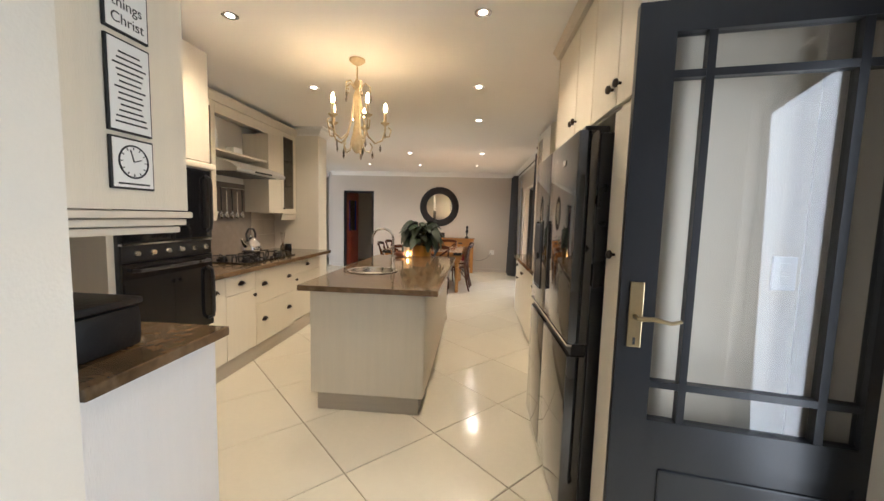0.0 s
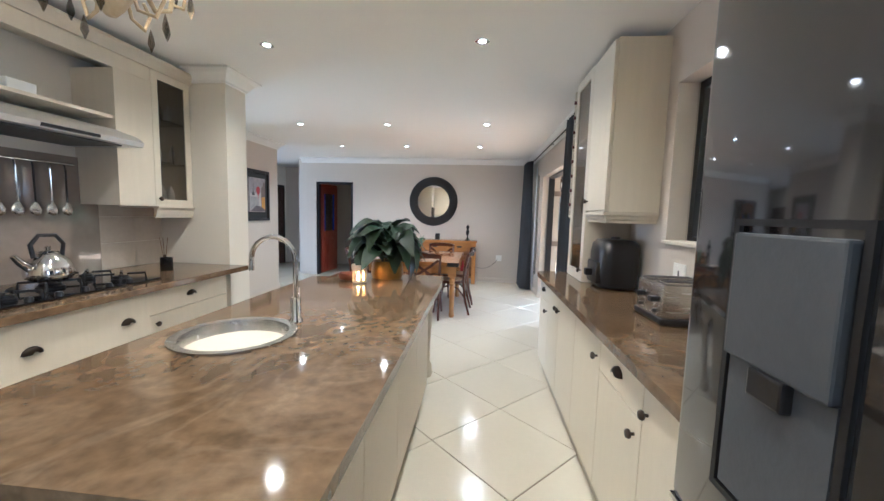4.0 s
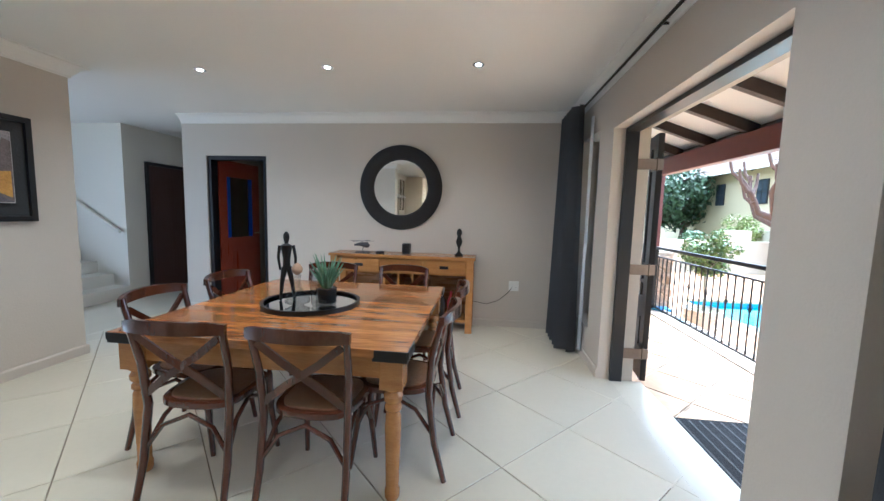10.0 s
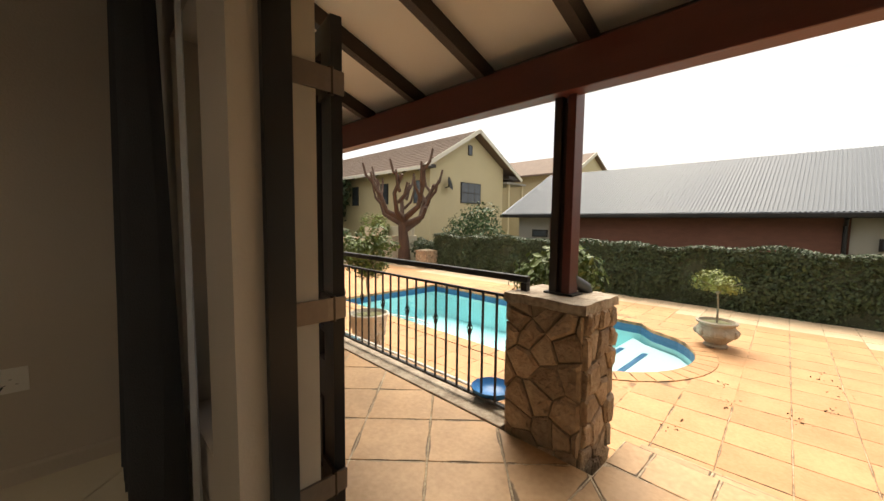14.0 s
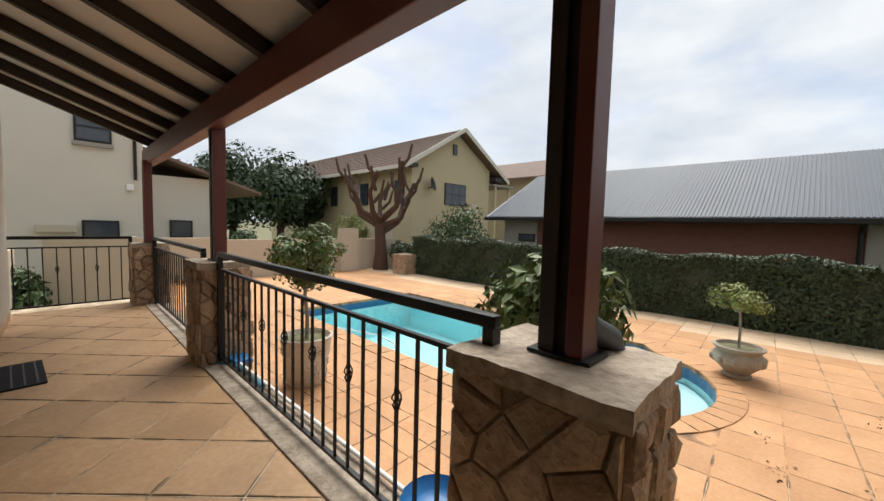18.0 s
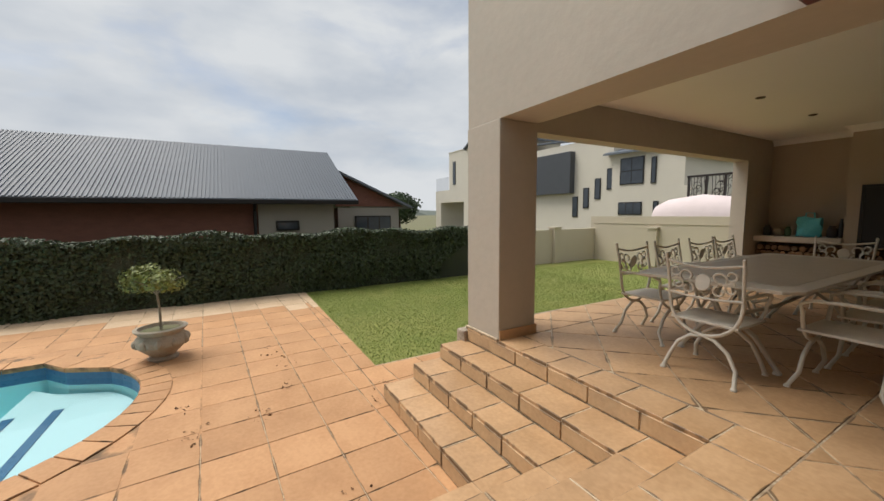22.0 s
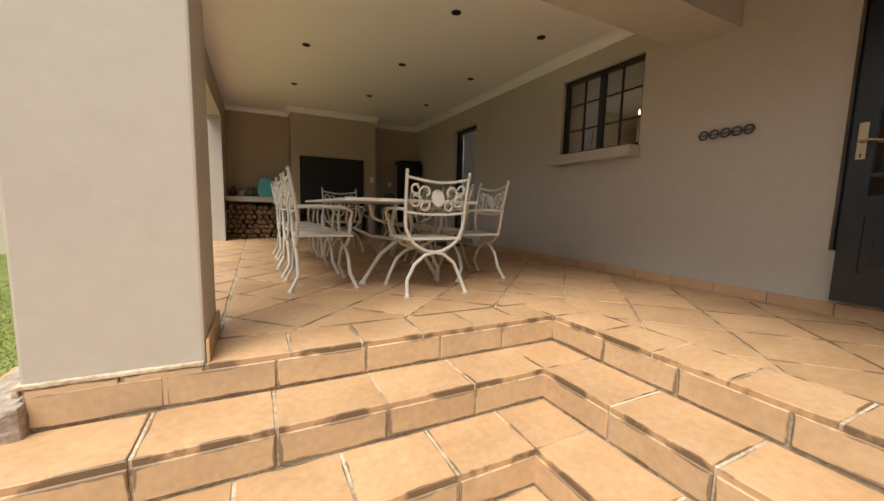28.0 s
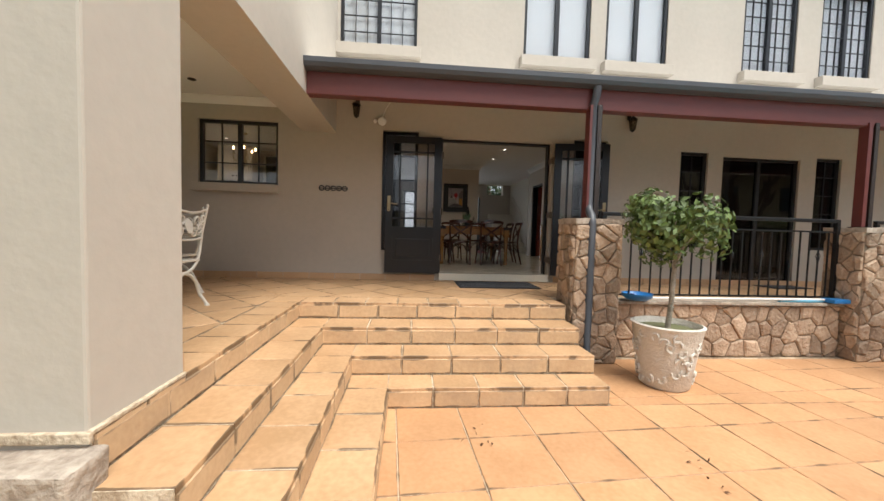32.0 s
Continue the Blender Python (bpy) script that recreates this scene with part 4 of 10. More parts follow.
for k in range(5):
    wpart("dial", lathe([(0.017, 0.922), (0.016, 0.94), (0.012, 0.945)], 14, at=(0.13, 3.7 + k * 0.13, 0)), BLACK_PLASTIC, hob, smooth=50)
kettle = thing("kettle", -0.1, 3.97, 0.972, 0, "polished steel whistling kettle with a black handle", "kettle")
part("body", lathe([(0.075, 0), (0.1, 0.015), (0.105, 0.05), (0.085, 0.11), (0.05, 0.14), (0.045, 0.15)], 24), CHROME, kettle, smooth=50)
part("lid", lathe([(0.05, 0.148), (0.04, 0.16), (0.012, 0.165), (0.014, 0.185), (0.004, 0.19)], 20), CHROME, kettle, smooth=50)
part("spout", tube([(0, -0.08, 0.07), (0, -0.13, 0.11), (0, -0.16, 0.15)], [0.026, 0.018, 0.013]), CHROME, kettle, smooth=60)
part("handle", tube([(0, -0.07, 0.13), (0, -0.08, 0.2), (0, -0.04, 0.25), (0, 0.04, 0.25), (0, 0.08, 0.2), (0, 0.07, 0.13)], 0.011), BLACK_PLASTIC, kettle, "black kettle handle", smooth=60)
solo("candle_jar", lathe([(0.04, 0), (0.042, 0.005), (0.042, 0.1), (0.038, 0.1), (0.038, 0.06)], 20, at=(-0.1, 4.75, 0.91)), BLACK_GLOSS, "dark glass candle jar on the worktop", "jar", smooth=40)
holder = thing("reed_diffuser", -0.25, 4.9, 0.91, 0, "reed diffuser with pale sticks", "diffuser")
part("bottle", lathe([(0.03, 0), (0.035, 0.05), (0.012, 0.08), (0.012, 0.1)], 16), CAB_GLASS, holder, smooth=50)
for k in range(5):
    part("reed", tube([(0, 0, 0.02), (0.03 * math.cos(k * 1.3), 0.03 * math.sin(k * 1.3), 0.24)], 0.002, 5), RATTAN, holder)

# stub counter and the upper cabinet with the signs
stub = thing("end_cabinet", 0.4, 1.42, 0, 0, "white end panel and base unit under the bread bin", "cabinet")
wpart("body", boxes((-0.52, 1.14, 1.16, 1.69, 0.0, 0.87)), CREAM, stub)
wpart("end_panel", boxes((1.14, 1.165, 1.135, 1.705, 0.0, 0.868), bevel=0.003), surface("white_panel", (0.74, 0.72, 0.7), 0.4, var=0.03, stretch=(10, 10, 0.6)), stub, "white end panel")
solo("worktop", boxes((-0.52, 1.215, 1.132, 1.73, 0.87, 0.91), bevel=0.006), STONE_TOP, "polished brown marble worktop with a bread bin", "worktop")
upper = thing("wall_cabinet", 0.4, 1.5, 1.4, 0, "cream wall cabinet with three hanging signs", "cabinet")
wpart("body", boxes((-0.52, 1.05, 1.135, 1.72, 1.4, 2.546), bevel=0.003), CREAM, upper)
for k in range(3):
    wpart("moulding", boxes((-0.52, 1.03 + 0.016 * k, 1.135, 1.7 + 0.016 * k, 1.31 + 0.03 * k, 1.336 + 0.03 * k), bevel=0.006), CREAM_TRIM, upper)
bread = thing("bread_bin", 0.9, 1.36, 0.911, 0, "black metal bread bin on the worktop", "bread bin")
part("body", boxes((-0.2, 0.16, -0.12, 0.12, 0.0, 0.15), bevel=0.03), BLACK_METAL, bread, smooth=40)
part("lid", boxes((-0.202, 0.162, -0.122, 0.122, 0.152, 0.18), bevel=0.012), BLACK_METAL, bread, smooth=40)


def lettering(text, size, material, parent, m, depth=0.001):
    """Words in the built-in font, as a mesh."""
    cu = bpy.data.curves.new("words", "FONT")
    cu.body, cu.size, cu.extrude, cu.align_x, cu.align_y = text, size, depth, "CENTER", "CENTER"
    tmp = new("words_tmp", cu)
    me = bpy.data.meshes.new_from_object(tmp.evaluated_get(bpy.context.evaluated_depsgraph_get()))
    bpy.data.objects.remove(tmp)
    me.transform(m)
    me.materials.clear()
    me.materials.append(material)
    ob = new("lettering", me)
    ob.parent = parent
    return ob


INK = surface("black_ink", (0.015, 0.015, 0.015), 0.6, bump=0)
PAPER = surface("white_sign_board", (0.72, 0.72, 0.7), 0.5, var=0.04, bump=0.005)
FACE_X = pose(0, 0, 0, 90, 0, 90)
for z0, z1, lab in ((1.985, 2.2, "white sign with black words in a black frame"), (1.66, 1.965, "long white sign with lines of writing"), (1.47, 1.645, "square white sign with a clock face")):
    s = thing("wall_sign", 1.052, 1.465, z0, 0, lab, "sign", "signs on the cabinet")
    h = z1 - z0
    part("frame", boxes((0, 0.01, -0.082, 0.082, 0, h), bevel=0.002), INK, s)
    part("board", boxes((0.0095, 0.012, -0.075, 0.075, 0.007, h - 0.007)), PAPER, s)
    if h > 0.25:
        bm = bmesh.new()
        for k in range(13):
            w = 0.03 + 0.035 * random.random()
            box(bm, 0.012, 0.0126, -w, w, 0.03 + k * 0.019, 0.036 + k * 0.019)
        part("writing_lines", bm, INK, s)
    elif z0 > 1.9:
        for k, word in enumerate(("all", "things", "Christ")):
            lettering(word, 0.048, INK, s, Matrix.Translation((0.0128, 0, 0.145 - 0.052 * k)) @ FACE_X, 0.0004)
    else:
        bm = tube([(0.013, 0.055 * math.cos(a * math.tau / 24), 0.095 + 0.055 * math.sin(a * math.tau / 24)) for a in range(24)], 0.003, 6, closed=True)
        for a in range(12):
            c_, s_ = math.cos(a * math.tau / 12), math.sin(a * math.tau / 12)
            bar([(0.0125, 0.042 * c_, 0.095 + 0.042 * s_), (0.0125, 0.05 * c_, 0.095 + 0.05 * s_)], 0.003, 0.003, bm)
        bar([(0.013, 0, 0.095), (0.013, 0.03, 0.105)], 0.003, 0.003, bm)
        bar([(0.013, 0, 0.095), (0.013, -0.012, 0.135)], 0.003, 0.003, bm)
        box(bm, 0.012, 0.0126, -0.06, 0.06, 0.016, 0.022)
        part("clock_face", bm, INK, s)

# island
isl = thing("island", 1.54, 3.72, 0, 0, "cream kitchen island with doors along its side", "island")
wpart("body", boxes((1.14, 1.92, 2.73, 4.76, 0.13, 0.868)), CREAM, isl)
wpart("end_panel", boxes((1.125, 1.935, 2.712, 2.73, 0.13, 0.868), bevel=0.003), CREAM, isl)
wpart("plinth", boxes((1.17, 1.9, 2.735, 4.72, 0, 0.13)), PLINTH, isl)
for a in range(4):
    y0, y1 = 2.735 + a * 0.506, 2.735 + (a + 1) * 0.506
    d = wpart("door", boxes((1.92, 1.94, y0 + 0.002, y1 - 0.002, 0.14, 0.864), bevel=0.003), CREAM, isl)
    knob_at(d, 1.94, y1 - 0.035 if a % 2 == 0 else y0 + 0.035, 0.79, 1)
    d = wpart("door", boxes((1.12, 1.14, y0 + 0.002, y1 - 0.002, 0.14, 0.864), bevel=0.003), CREAM, isl)
    knob_at(d, 1.12, y1 - 0.035 if a % 2 == 0 else y0 + 0.035, 0.79, -1)
SINK = (1.36, 3.46, 0.2)
bm = bmesh.new()
# worktop with a round hole
outer = [(1.05, 2.67), (2.03, 2.67), (2.03, 4.8), (1.05, 4.8)]
hole = [(SINK[0] + SINK[2] * math.cos(a * math.tau / 40), SINK[1] + SINK[2] * math.sin(a * math.tau / 40)) for a in range(40)]
rim = []
for x, y in hole:
    dx, dy = x - SINK[0], y - SINK[1]
    s = min((2.03 - SINK[0]) / dx if dx > 1e-6 else ((1.05 - SINK[0]) / dx if dx < -1e-6 else 1e9), (4.8 - SINK[1]) / dy if dy > 1e-6 else ((2.67 - SINK[1]) / dy if dy < -1e-6 else 1e9))
    rim.append((SINK[0] + dx * s, SINK[1] + dy * s))
for k, c in ((None, outer),):
    for cx, cy in c:
        j = min(range(40), key=lambda i: math.hypot(rim[i][0] - cx, rim[i][1] - cy))
        rim[j] = (cx, cy)
loops = {}
for key, pts in (("h", hole), ("r", rim)):
    for z in (0.872, 0.91):
        loops[key, z] = [bm.verts.new((x, y, z)) for x, y in pts]
for k in range(40):
    j = (k + 1) % 40
    bm.faces.new((loops["h", 0.91][k], loops["h", 0.91][j], loops["r", 0.91][j], loops["r", 0.91][k]))
    bm.faces.new((loops["h", 0.872][j], loops["h", 0.872][k], loops["r", 0.872][k], loops["r", 0.872][j]))
    bm.faces.new((loops["r", 0.872][k], loops["r", 0.872][j], loops["r", 0.91][j], loops["r", 0.91][k]))
    bm.faces.new((loops["h", 0.872][j], loops["h", 0.872][k], loops["h", 0.91][k], loops["h", 0.91][j]))
solo("island_worktop", bm, STONE_TOP, "polished brown marble island worktop with a sink", "worktop")
sink = thing("sink", SINK[0], SINK[1], 0.75, 0, "round stainless steel sink bowl", "sink")
part("bowl", lathe([(0.222, 0.163), (0.222, 0.168), (0.19, 0.166), (0.185, 0.15), (0.175, 0.03), (0.14, 0.004), (0.03, 0.0)], 40, cap=False), STEEL, sink, smooth=40)
part("drain", lathe([(0.04, 0.001), (0.04, 0.006), (0.03, 0.008)], 20), CHROME, sink)
tap = thing("tap", 1.5, 3.66, 0.91, 0, "chrome gooseneck kitchen tap", "tap")
part("base", lathe([(0.03, 0), (0.03, 0.01), (0.022, 0.02), (0.022, 0.1), (0.018, 0.11)], 20), CHROME, tap, smooth=40)
part("spout", tube([(0, 0, 0.1), (0, 0, 0.27)] + [(-0.1 + 0.1 * math.cos(radians(a)), 0, 0.27 + 0.1 * math.sin(radians(a))) for a in range(15, 181, 15)] + [(-0.2, 0, 0.22)], 0.011, 12), CHROME, tap, smooth=60)
part("lever", tube([(0, 0.02, 0.07), (-0.01, 0.05, 0.09), (-0.03, 0.09, 0.13)], [0.008, 0.007, 0.005]), CHROME, tap, smooth=60)
ext = thing("island_table", 1.54, 5.06, 0, 0, "marble topped table end of the island on turned legs", "table")
wpart("tabletop", boxes((1.06, 1.985, 4.802, 5.34, 0.82, 0.86), bevel=0.006), STONE_TOP, ext)
wpart("apron", boxes((1.12, 1.925, 4.81, 5.28, 0.72, 0.82), bevel=0.004), CREAM, ext)
for x in (1.17, 1.87):
    rows = [(0.048, 0), (0.055, 0.03), (0.05, 0.1), (0.034, 0.13), (0.03, 0.2), (0.036, 0.4), (0.046, 0.55), (0.034, 0.58), (0.05, 0.6), (0.05, 0.62)]
    wpart("leg", lathe(rows, 20, at=(x, 5.22, 0)), CREAM_TRIM, ext, "turned cream leg", smooth=40)
    wpart("leg_block", boxes((x - 0.05, x + 0.05, 5.17, 5.27, 0.62, 0.72), bevel=0.004), CREAM_TRIM, ext)

# things on the island
warmer = thing("oil_burner", 1.47, 4.62, 0.911, 0, "white ceramic oil burner with a lit candle", "oil burner")
GLOW = surface("white_ceramic", (0.7, 0.62, 0.5), 0.3, var=0.05, bump=0.01)
part("body", lathe([(0.045, 0), (0.05, 0.01), (0.048, 0.02)], 24), GLOW, warmer, smooth=40)
for a in range(6):
    bm = lathe([(0.012, 0.018), (0.012, 0.085)], 8, at=(0.04 * math.cos(a * math.tau / 6), 0.04 * math.sin(a * math.tau / 6), 0))
    part("pillar", bm, GLOW, warmer, smooth=40)
part("dish", lathe([(0.05, 0.085), (0.056, 0.1), (0.056, 0.125), (0.05, 0.125), (0.045, 0.1)], 24), GLOW, warmer, smooth=40)
part("flame", lathe([(0.02, 0.018), (0.02, 0.03), (0.008, 0.034), (0.01, 0.045), (0.002, 0.06)], 12), lit("candle_glow", (1.0, 0.5, 0.12), 12), warmer, "lit tea light", smooth=50)
solo("wooden_bowl", lathe([(0.05, 0), (0.065, 0.012), (0.07, 0.04), (0.066, 0.05), (0.06, 0.04), (0.03, 0.015)], 24, at=(1.36, 4.7, 0.911)), surface("red_brown_wood", (0.14, 0.045, 0.02), 0.4, var=0.2, bump=0.02), "small red-brown wooden bowl", "bowl", smooth=40)
LEAF = surface("dark_green_leaf", (0.006, 0.015, 0.006), 0.48, base2=(0.012, 0.03, 0.011), scale=6, fine=60, bump=0.02, rand=0.3)


def leaf_mesh(length, width, droop, name="leaf", material=None, fold=0.25):
    """One pointed leaf that arches over along +x."""
    bm = bmesh.new()
    rows = []
    for k in range(8):
        s = k / 7
        w = width * math.sin(math.pi * min(1, s * 0.92 + 0.06)) ** 0.8
        x, z = length * (s - 0.25 * droop * s * s), length * (0.35 * s - droop * s * s)
        rows.append([bm.verts.new((x, y * w / 2, z + abs(y) * w * fold)) for y in (-1, 0, 1)])
    for a, b in zip(rows, rows[1:]):
        for k in (0, 1):
            bm.faces.new((a[k], a[k + 1], b[k + 1], b[k]))
    return mesh_of(name, bm, material or LEAF, 60)


plant = thing("peace_lily", 1.6, 4.88, 0.86, 0, "dark green leafy pot plant in a golden pot", "plant")
part("pot", lathe([(0.08, 0), (0.1, 0.01), (0.12, 0.08), (0.115, 0.15), (0.105, 0.18), (0.095, 0.18), (0.095, 0.15)], 28), surface("gold_pot", (0.35, 0.2, 0.05), 0.3, metal=0.7, var=0.2, bump=0.03), plant, "golden brown round pot", smooth=40)
part("soil", lathe([(0.1, 0.14), (0.1, 0.15), (0.01, 0.155)], 20), GROUND, plant)
lm = [leaf_mesh(0.19, 0.11, 0.75), leaf_mesh(0.23, 0.13, 0.95), leaf_mesh(0.17, 0.1, 0.45)]
rnd = random.Random(3)
for k in range(90):
    a, up = rnd.random() * math.tau, rnd.random()
    r = 0.04 + 0.13 * rnd.random() * (1.1 - 0.5 * up)
    base = Vector((r * math.cos(a), r * math.sin(a), 0.19 + 0.22 * up + 0.04 * rnd.random()))
    o = new("leaf", lm[k % 3])
    o.parent = plant
    o.matrix_basis = Matrix.Translation(base) @ pose(0, 0, 0, rnd.uniform(-18, 18), rnd.uniform(-25, 30) - 15 * up, math.degrees(a) + rnd.uniform(-35, 35))
bm = bmesh.new()
for k in range(26):
    a = rnd.random() * math.tau
    tube([(0.03 * math.cos(a), 0.03 * math.sin(a), 0.14), (0.07 * math.cos(a), 0.07 * math.sin(a), 0.25), (0.12 * math.cos(a), 0.12 * math.sin(a), 0.38)], 0.004, 5, bm)
part("stems", bm, LEAF, plant)

# fridge
fr = thing("fridge", 3.03, 2.38, 0, 0, "dark grey steel fridge with two upper doors and drawers below", "fridge")
DARK_STEEL = surface("dark_steel", (0.1, 0.1, 0.105), 0.06, metal=0.85, var=0.08, scale=1.5, fine=80, bump=0.0, rvar=0.02, coat=0.3)
wpart("body", boxes((2.76, 3.4, 1.86, 2.86, 0.02, 1.77), bevel=0.006), BLACK_PLASTIC, fr)
for a, b, c, e, nm in ((1.85, 2.395, 0.87, 1.78, "door"), (2.4, 2.865, 0.87, 1.78, "door"), (1.85, 2.395, 0.06, 0.82, "drawer"), (2.4, 2.865, 0.06, 0.82, "drawer")):
    wpart(nm, boxes((2.67, 2.755, a, b, c, e), bevel=0.014), DARK_STEEL, fr, smooth=40)
wpart("handle_recess", boxes((2.69, 2.755, 1.86, 2.86, 0.82, 0.87)), BLACK_PLASTIC, fr)
wpart("trim", boxes((2.668, 2.69, 1.85, 2.865, 0.862, 0.872)), CHROME, fr)
wpart("dispenser", cells([2.664, 2.672], [2.55, 2.56, 2.74, 2.75], [0.98, 0.99, 1.39, 1.4], lambda x, y, z: 2.56 < y < 2.74 and 0.99 < z < 1.39), BLACK_PLASTIC, fr)
wpart("dispenser_panel", boxes((2.655, 2.671, 2.565, 2.735, 1.2, 1.38), bevel=0.004), GUTTER, fr, "grey dispenser panel")
wpart("dispenser_recess", boxes((2.666, 2.6712, 2.565, 2.735, 0.995, 1.2)), GUTTER, fr, "grey dispenser recess")
wpart("dispenser_spout", boxes((2.652, 2.67, 2.62, 2.68, 1.16, 1.2), bevel=0.004), BLACK_PLASTIC, fr)
wpart("hinge_cover", boxes((2.7, 2.8, 1.87, 1.95, 1.77, 1.8), bevel=0.008), BLACK_PLASTIC, fr)
wpart("badge", boxes((2.6665, 2.669, 2.05, 2.1, 1.66, 1.685)), CHROME, fr)
for y in (2.0, 2.8):
    wpart("foot", lathe([(0.03, 0.0), (0.03, 0.02)], 12, at=(2.85, y, 0)), BLACK_PLASTIC, fr)

# tall cupboards round the fridge
unit("tall_cupboard", 2.8, 3.4, 1.645, 1.828, 0.0, 2.5, -1, [("door", 1.645, 1.828, 0.1, 1.84, [("k", 1.735, 1.278)]), ("door", 1.645, 1.828, 1.86, 2.49, [("k", 1.79, 1.94)])], "tall narrow cream cupboard beside the fridge", "cupboard")
unit("overhead_cabinet", 2.8, 3.4, 1.833, 2.94, 1.86, 2.5, -1, [("door", 1.833, 2.155, 1.865, 2.49, [("k", 1.87, 1.94)]), ("door", 2.16, 2.455, 1.865, 2.49, [("k", 2.43, 1.955)]), ("door", 2.46, 2.94, 1.865, 2.49, [("k", 2.49, 1.955)])], "cream overhead cabinet above the fridge", "cabinet")
wpart("end_panel", boxes((2.8, 3.4, 2.945, 2.965, 0.92, 2.5)), CREAM, bpy.data.objects["overhead_cabinet"])
setting("cornice_board", sweep([(0, 2.5), (0.02, 2.5), (0.03, 2.52), (0.05, 2.54), (0.05, 2.549), (-0.3, 2.549), (-0.3, 2.5)], [(2.8, 1.645), (2.8, 2.96)][::-1]), CREAM_TRIM, "cream cornice on the cupboards", "trim")
sw = thing("light_switch", 3.34, 1.643, 1.24, 0, "white wall switch plate on the cupboard side", "switch")
part("plate", boxes((-0.04, 0.04, -0.008, 0.0, -0.06, 0.06), bevel=0.003), WHITE_PLASTIC, sw)
for k in (-1, 1):
    part("rocker", boxes((-0.015, 0.015, -0.012, -0.007, k * 0.022 - 0.015, k * 0.022 + 0.015), bevel=0.002), WHITE_PLASTIC, sw)

# right base cabinets and worktop
RX = 2.86
for a, b, kind in ((2.97, 3.42, "d"), (3.42, 3.87, "c"), (3.87, 4.32, "d"), (4.32, 4.77, "d"), (4.77, 5.14, "d"), (5.14, 5.52, "c")):
    mid = (a + b) / 2
    if kind == "c":
        fronts = [("drawer", a, b, 0.7, 0.865, [("c", mid, 0.785)]), ("door", a, b, 0.13, 0.7, [("k", a + 0.05, 0.63)])]
        lab = "cream base cabinet with a drawer above a door"
    else:
        fronts = [("door", a, b, 0.13, 0.865, [("k", b - 0.04 if (a in (2.97, 4.32)) else a + 0.04, 0.75)])]
        lab = "cream base cabinet with one tall door"
    unit("base_cabinet", RX, 3.4, a, b, 0.12, 0.87, -1, fronts, lab, group="right base cabinets")
setting("plinth", boxes((RX + 0.05, 3.4, 2.97, 5.48, 0, 0.12)), PLINTH, "cabinet plinth", "plinth")
solo("worktop", prism([(3.4, 2.97), (2.82, 2.97), (2.82, 5.5), (2.86, 5.56), (3.4, 5.56)], 0.87, 0.91), STONE_TOP, "polished brown marble worktop under the window", "worktop")
wc = unit("wall_cabinet", 3.07, 3.4, 4.6, 5.02, 1.44, 2.5, -1, [("door", 4.6, 5.02, 1.45, 2.49, [("k", 4.98, 1.52)])], "cream wall cabinet beside the window")
for k in range(3):
    wpart("moulding", boxes((3.09 - 0.014 * k, 3.4, 4.62 - 0.014 * k, 5.02, 1.37 + 0.024 * k, 1.394 + 0.024 * k), bevel=0.005), CREAM_TRIM, wc)
dc = thing("dresser_cabinet", 3.23, 5.25, 0.912, 0, "tall cream glazed cabinet standing on the worktop", "cabinet")
wpart("body", cells([3.09, 3.4], [5.022, 5.04, 5.46, 5.478], [0.912, 0.93, 2.482, 2.5], lambda x, y, z: 5.04 < y < 5.46 and 0.93 < z < 2.482), CREAM, dc)
dd = wpart("door", cells([3.07, 3.09], [5.022, 5.09, 5.41, 5.478], [0.914, 0.99, 2.43, 2.5], lambda x, y, z: 5.09 < y < 5.41 and 0.99 < z < 2.43), CREAM, dc)
pn = wpart("pane", boxes((3.078, 3.082, 5.09, 5.41, 0.99, 2.43)), CAB_GLASS, dd)
pn.visible_shadow = False
knob_at(dd, 3.07, 5.056, 1.0, -1)
for z in (1.3, 1.66, 2.02):
    wpart("shelf", boxes((3.1, 3.39, 5.042, 5.458, z, z + 0.018)), CREAM, dc)
    for k in range(3):
        g = lathe([(0.028, 0), (0.006, 0.006), (0.006, 0.07), (0.03, 0.1), (0.036, 0.14), (0.03, 0.18)], 14, at=(3.2 + 0.06 * (k % 2), 5.12 + 0.12 * k, z + 0.019), cap=False)
        solo("wine_glass", g, WINDOW_GLASS, "clear stemmed wine glass on a shelf", "glass", "wine glasses in the cabinet", smooth=50)
rack = thing("wine_rack", 3.24, 5.56, 1.44, 0, "narrow cream wine rack with dark bottles", "wine rack")
wpart("back_panel", boxes((3.09, 3.4, 5.48, 5.492, 1.42, 2.5)), CREAM, rack)
for y in (5.492, 5.62):
    wpart("post", boxes((3.09, 3.105, y, y + 0.012, 1.42, 2.5)), CREAM, rack)
wpart("base", boxes((3.09, 3.4, 5.49, 5.632, 1.40, 1.42)), CREAM, rack)
for k in range(8):
    z = 1.52 + k * 0.125
    wpart("peg", boxes((3.09, 3.4, 5.5, 5.62, z - 0.052, z - 0.044)), CREAM, rack)
    bm = lathe([(0.036, 0), (0.036, 0.2), (0.015, 0.25), (0.015, 0.31)], 12)
    bmesh.ops.transform(bm, matrix=pose(3.38, 5.56, z - 0.006, 0, -90, 0), verts=bm.verts[:])
    solo("wine_bottle", bm, surface("bottle_foil", (0.09, 0.01, 0.012), 0.3, var=0.2) if k == 0 else bpy.data.materials["bottle_foil"], "dark wine bottle lying in the rack", "bottle", "bottles in the wine rack", smooth=40)

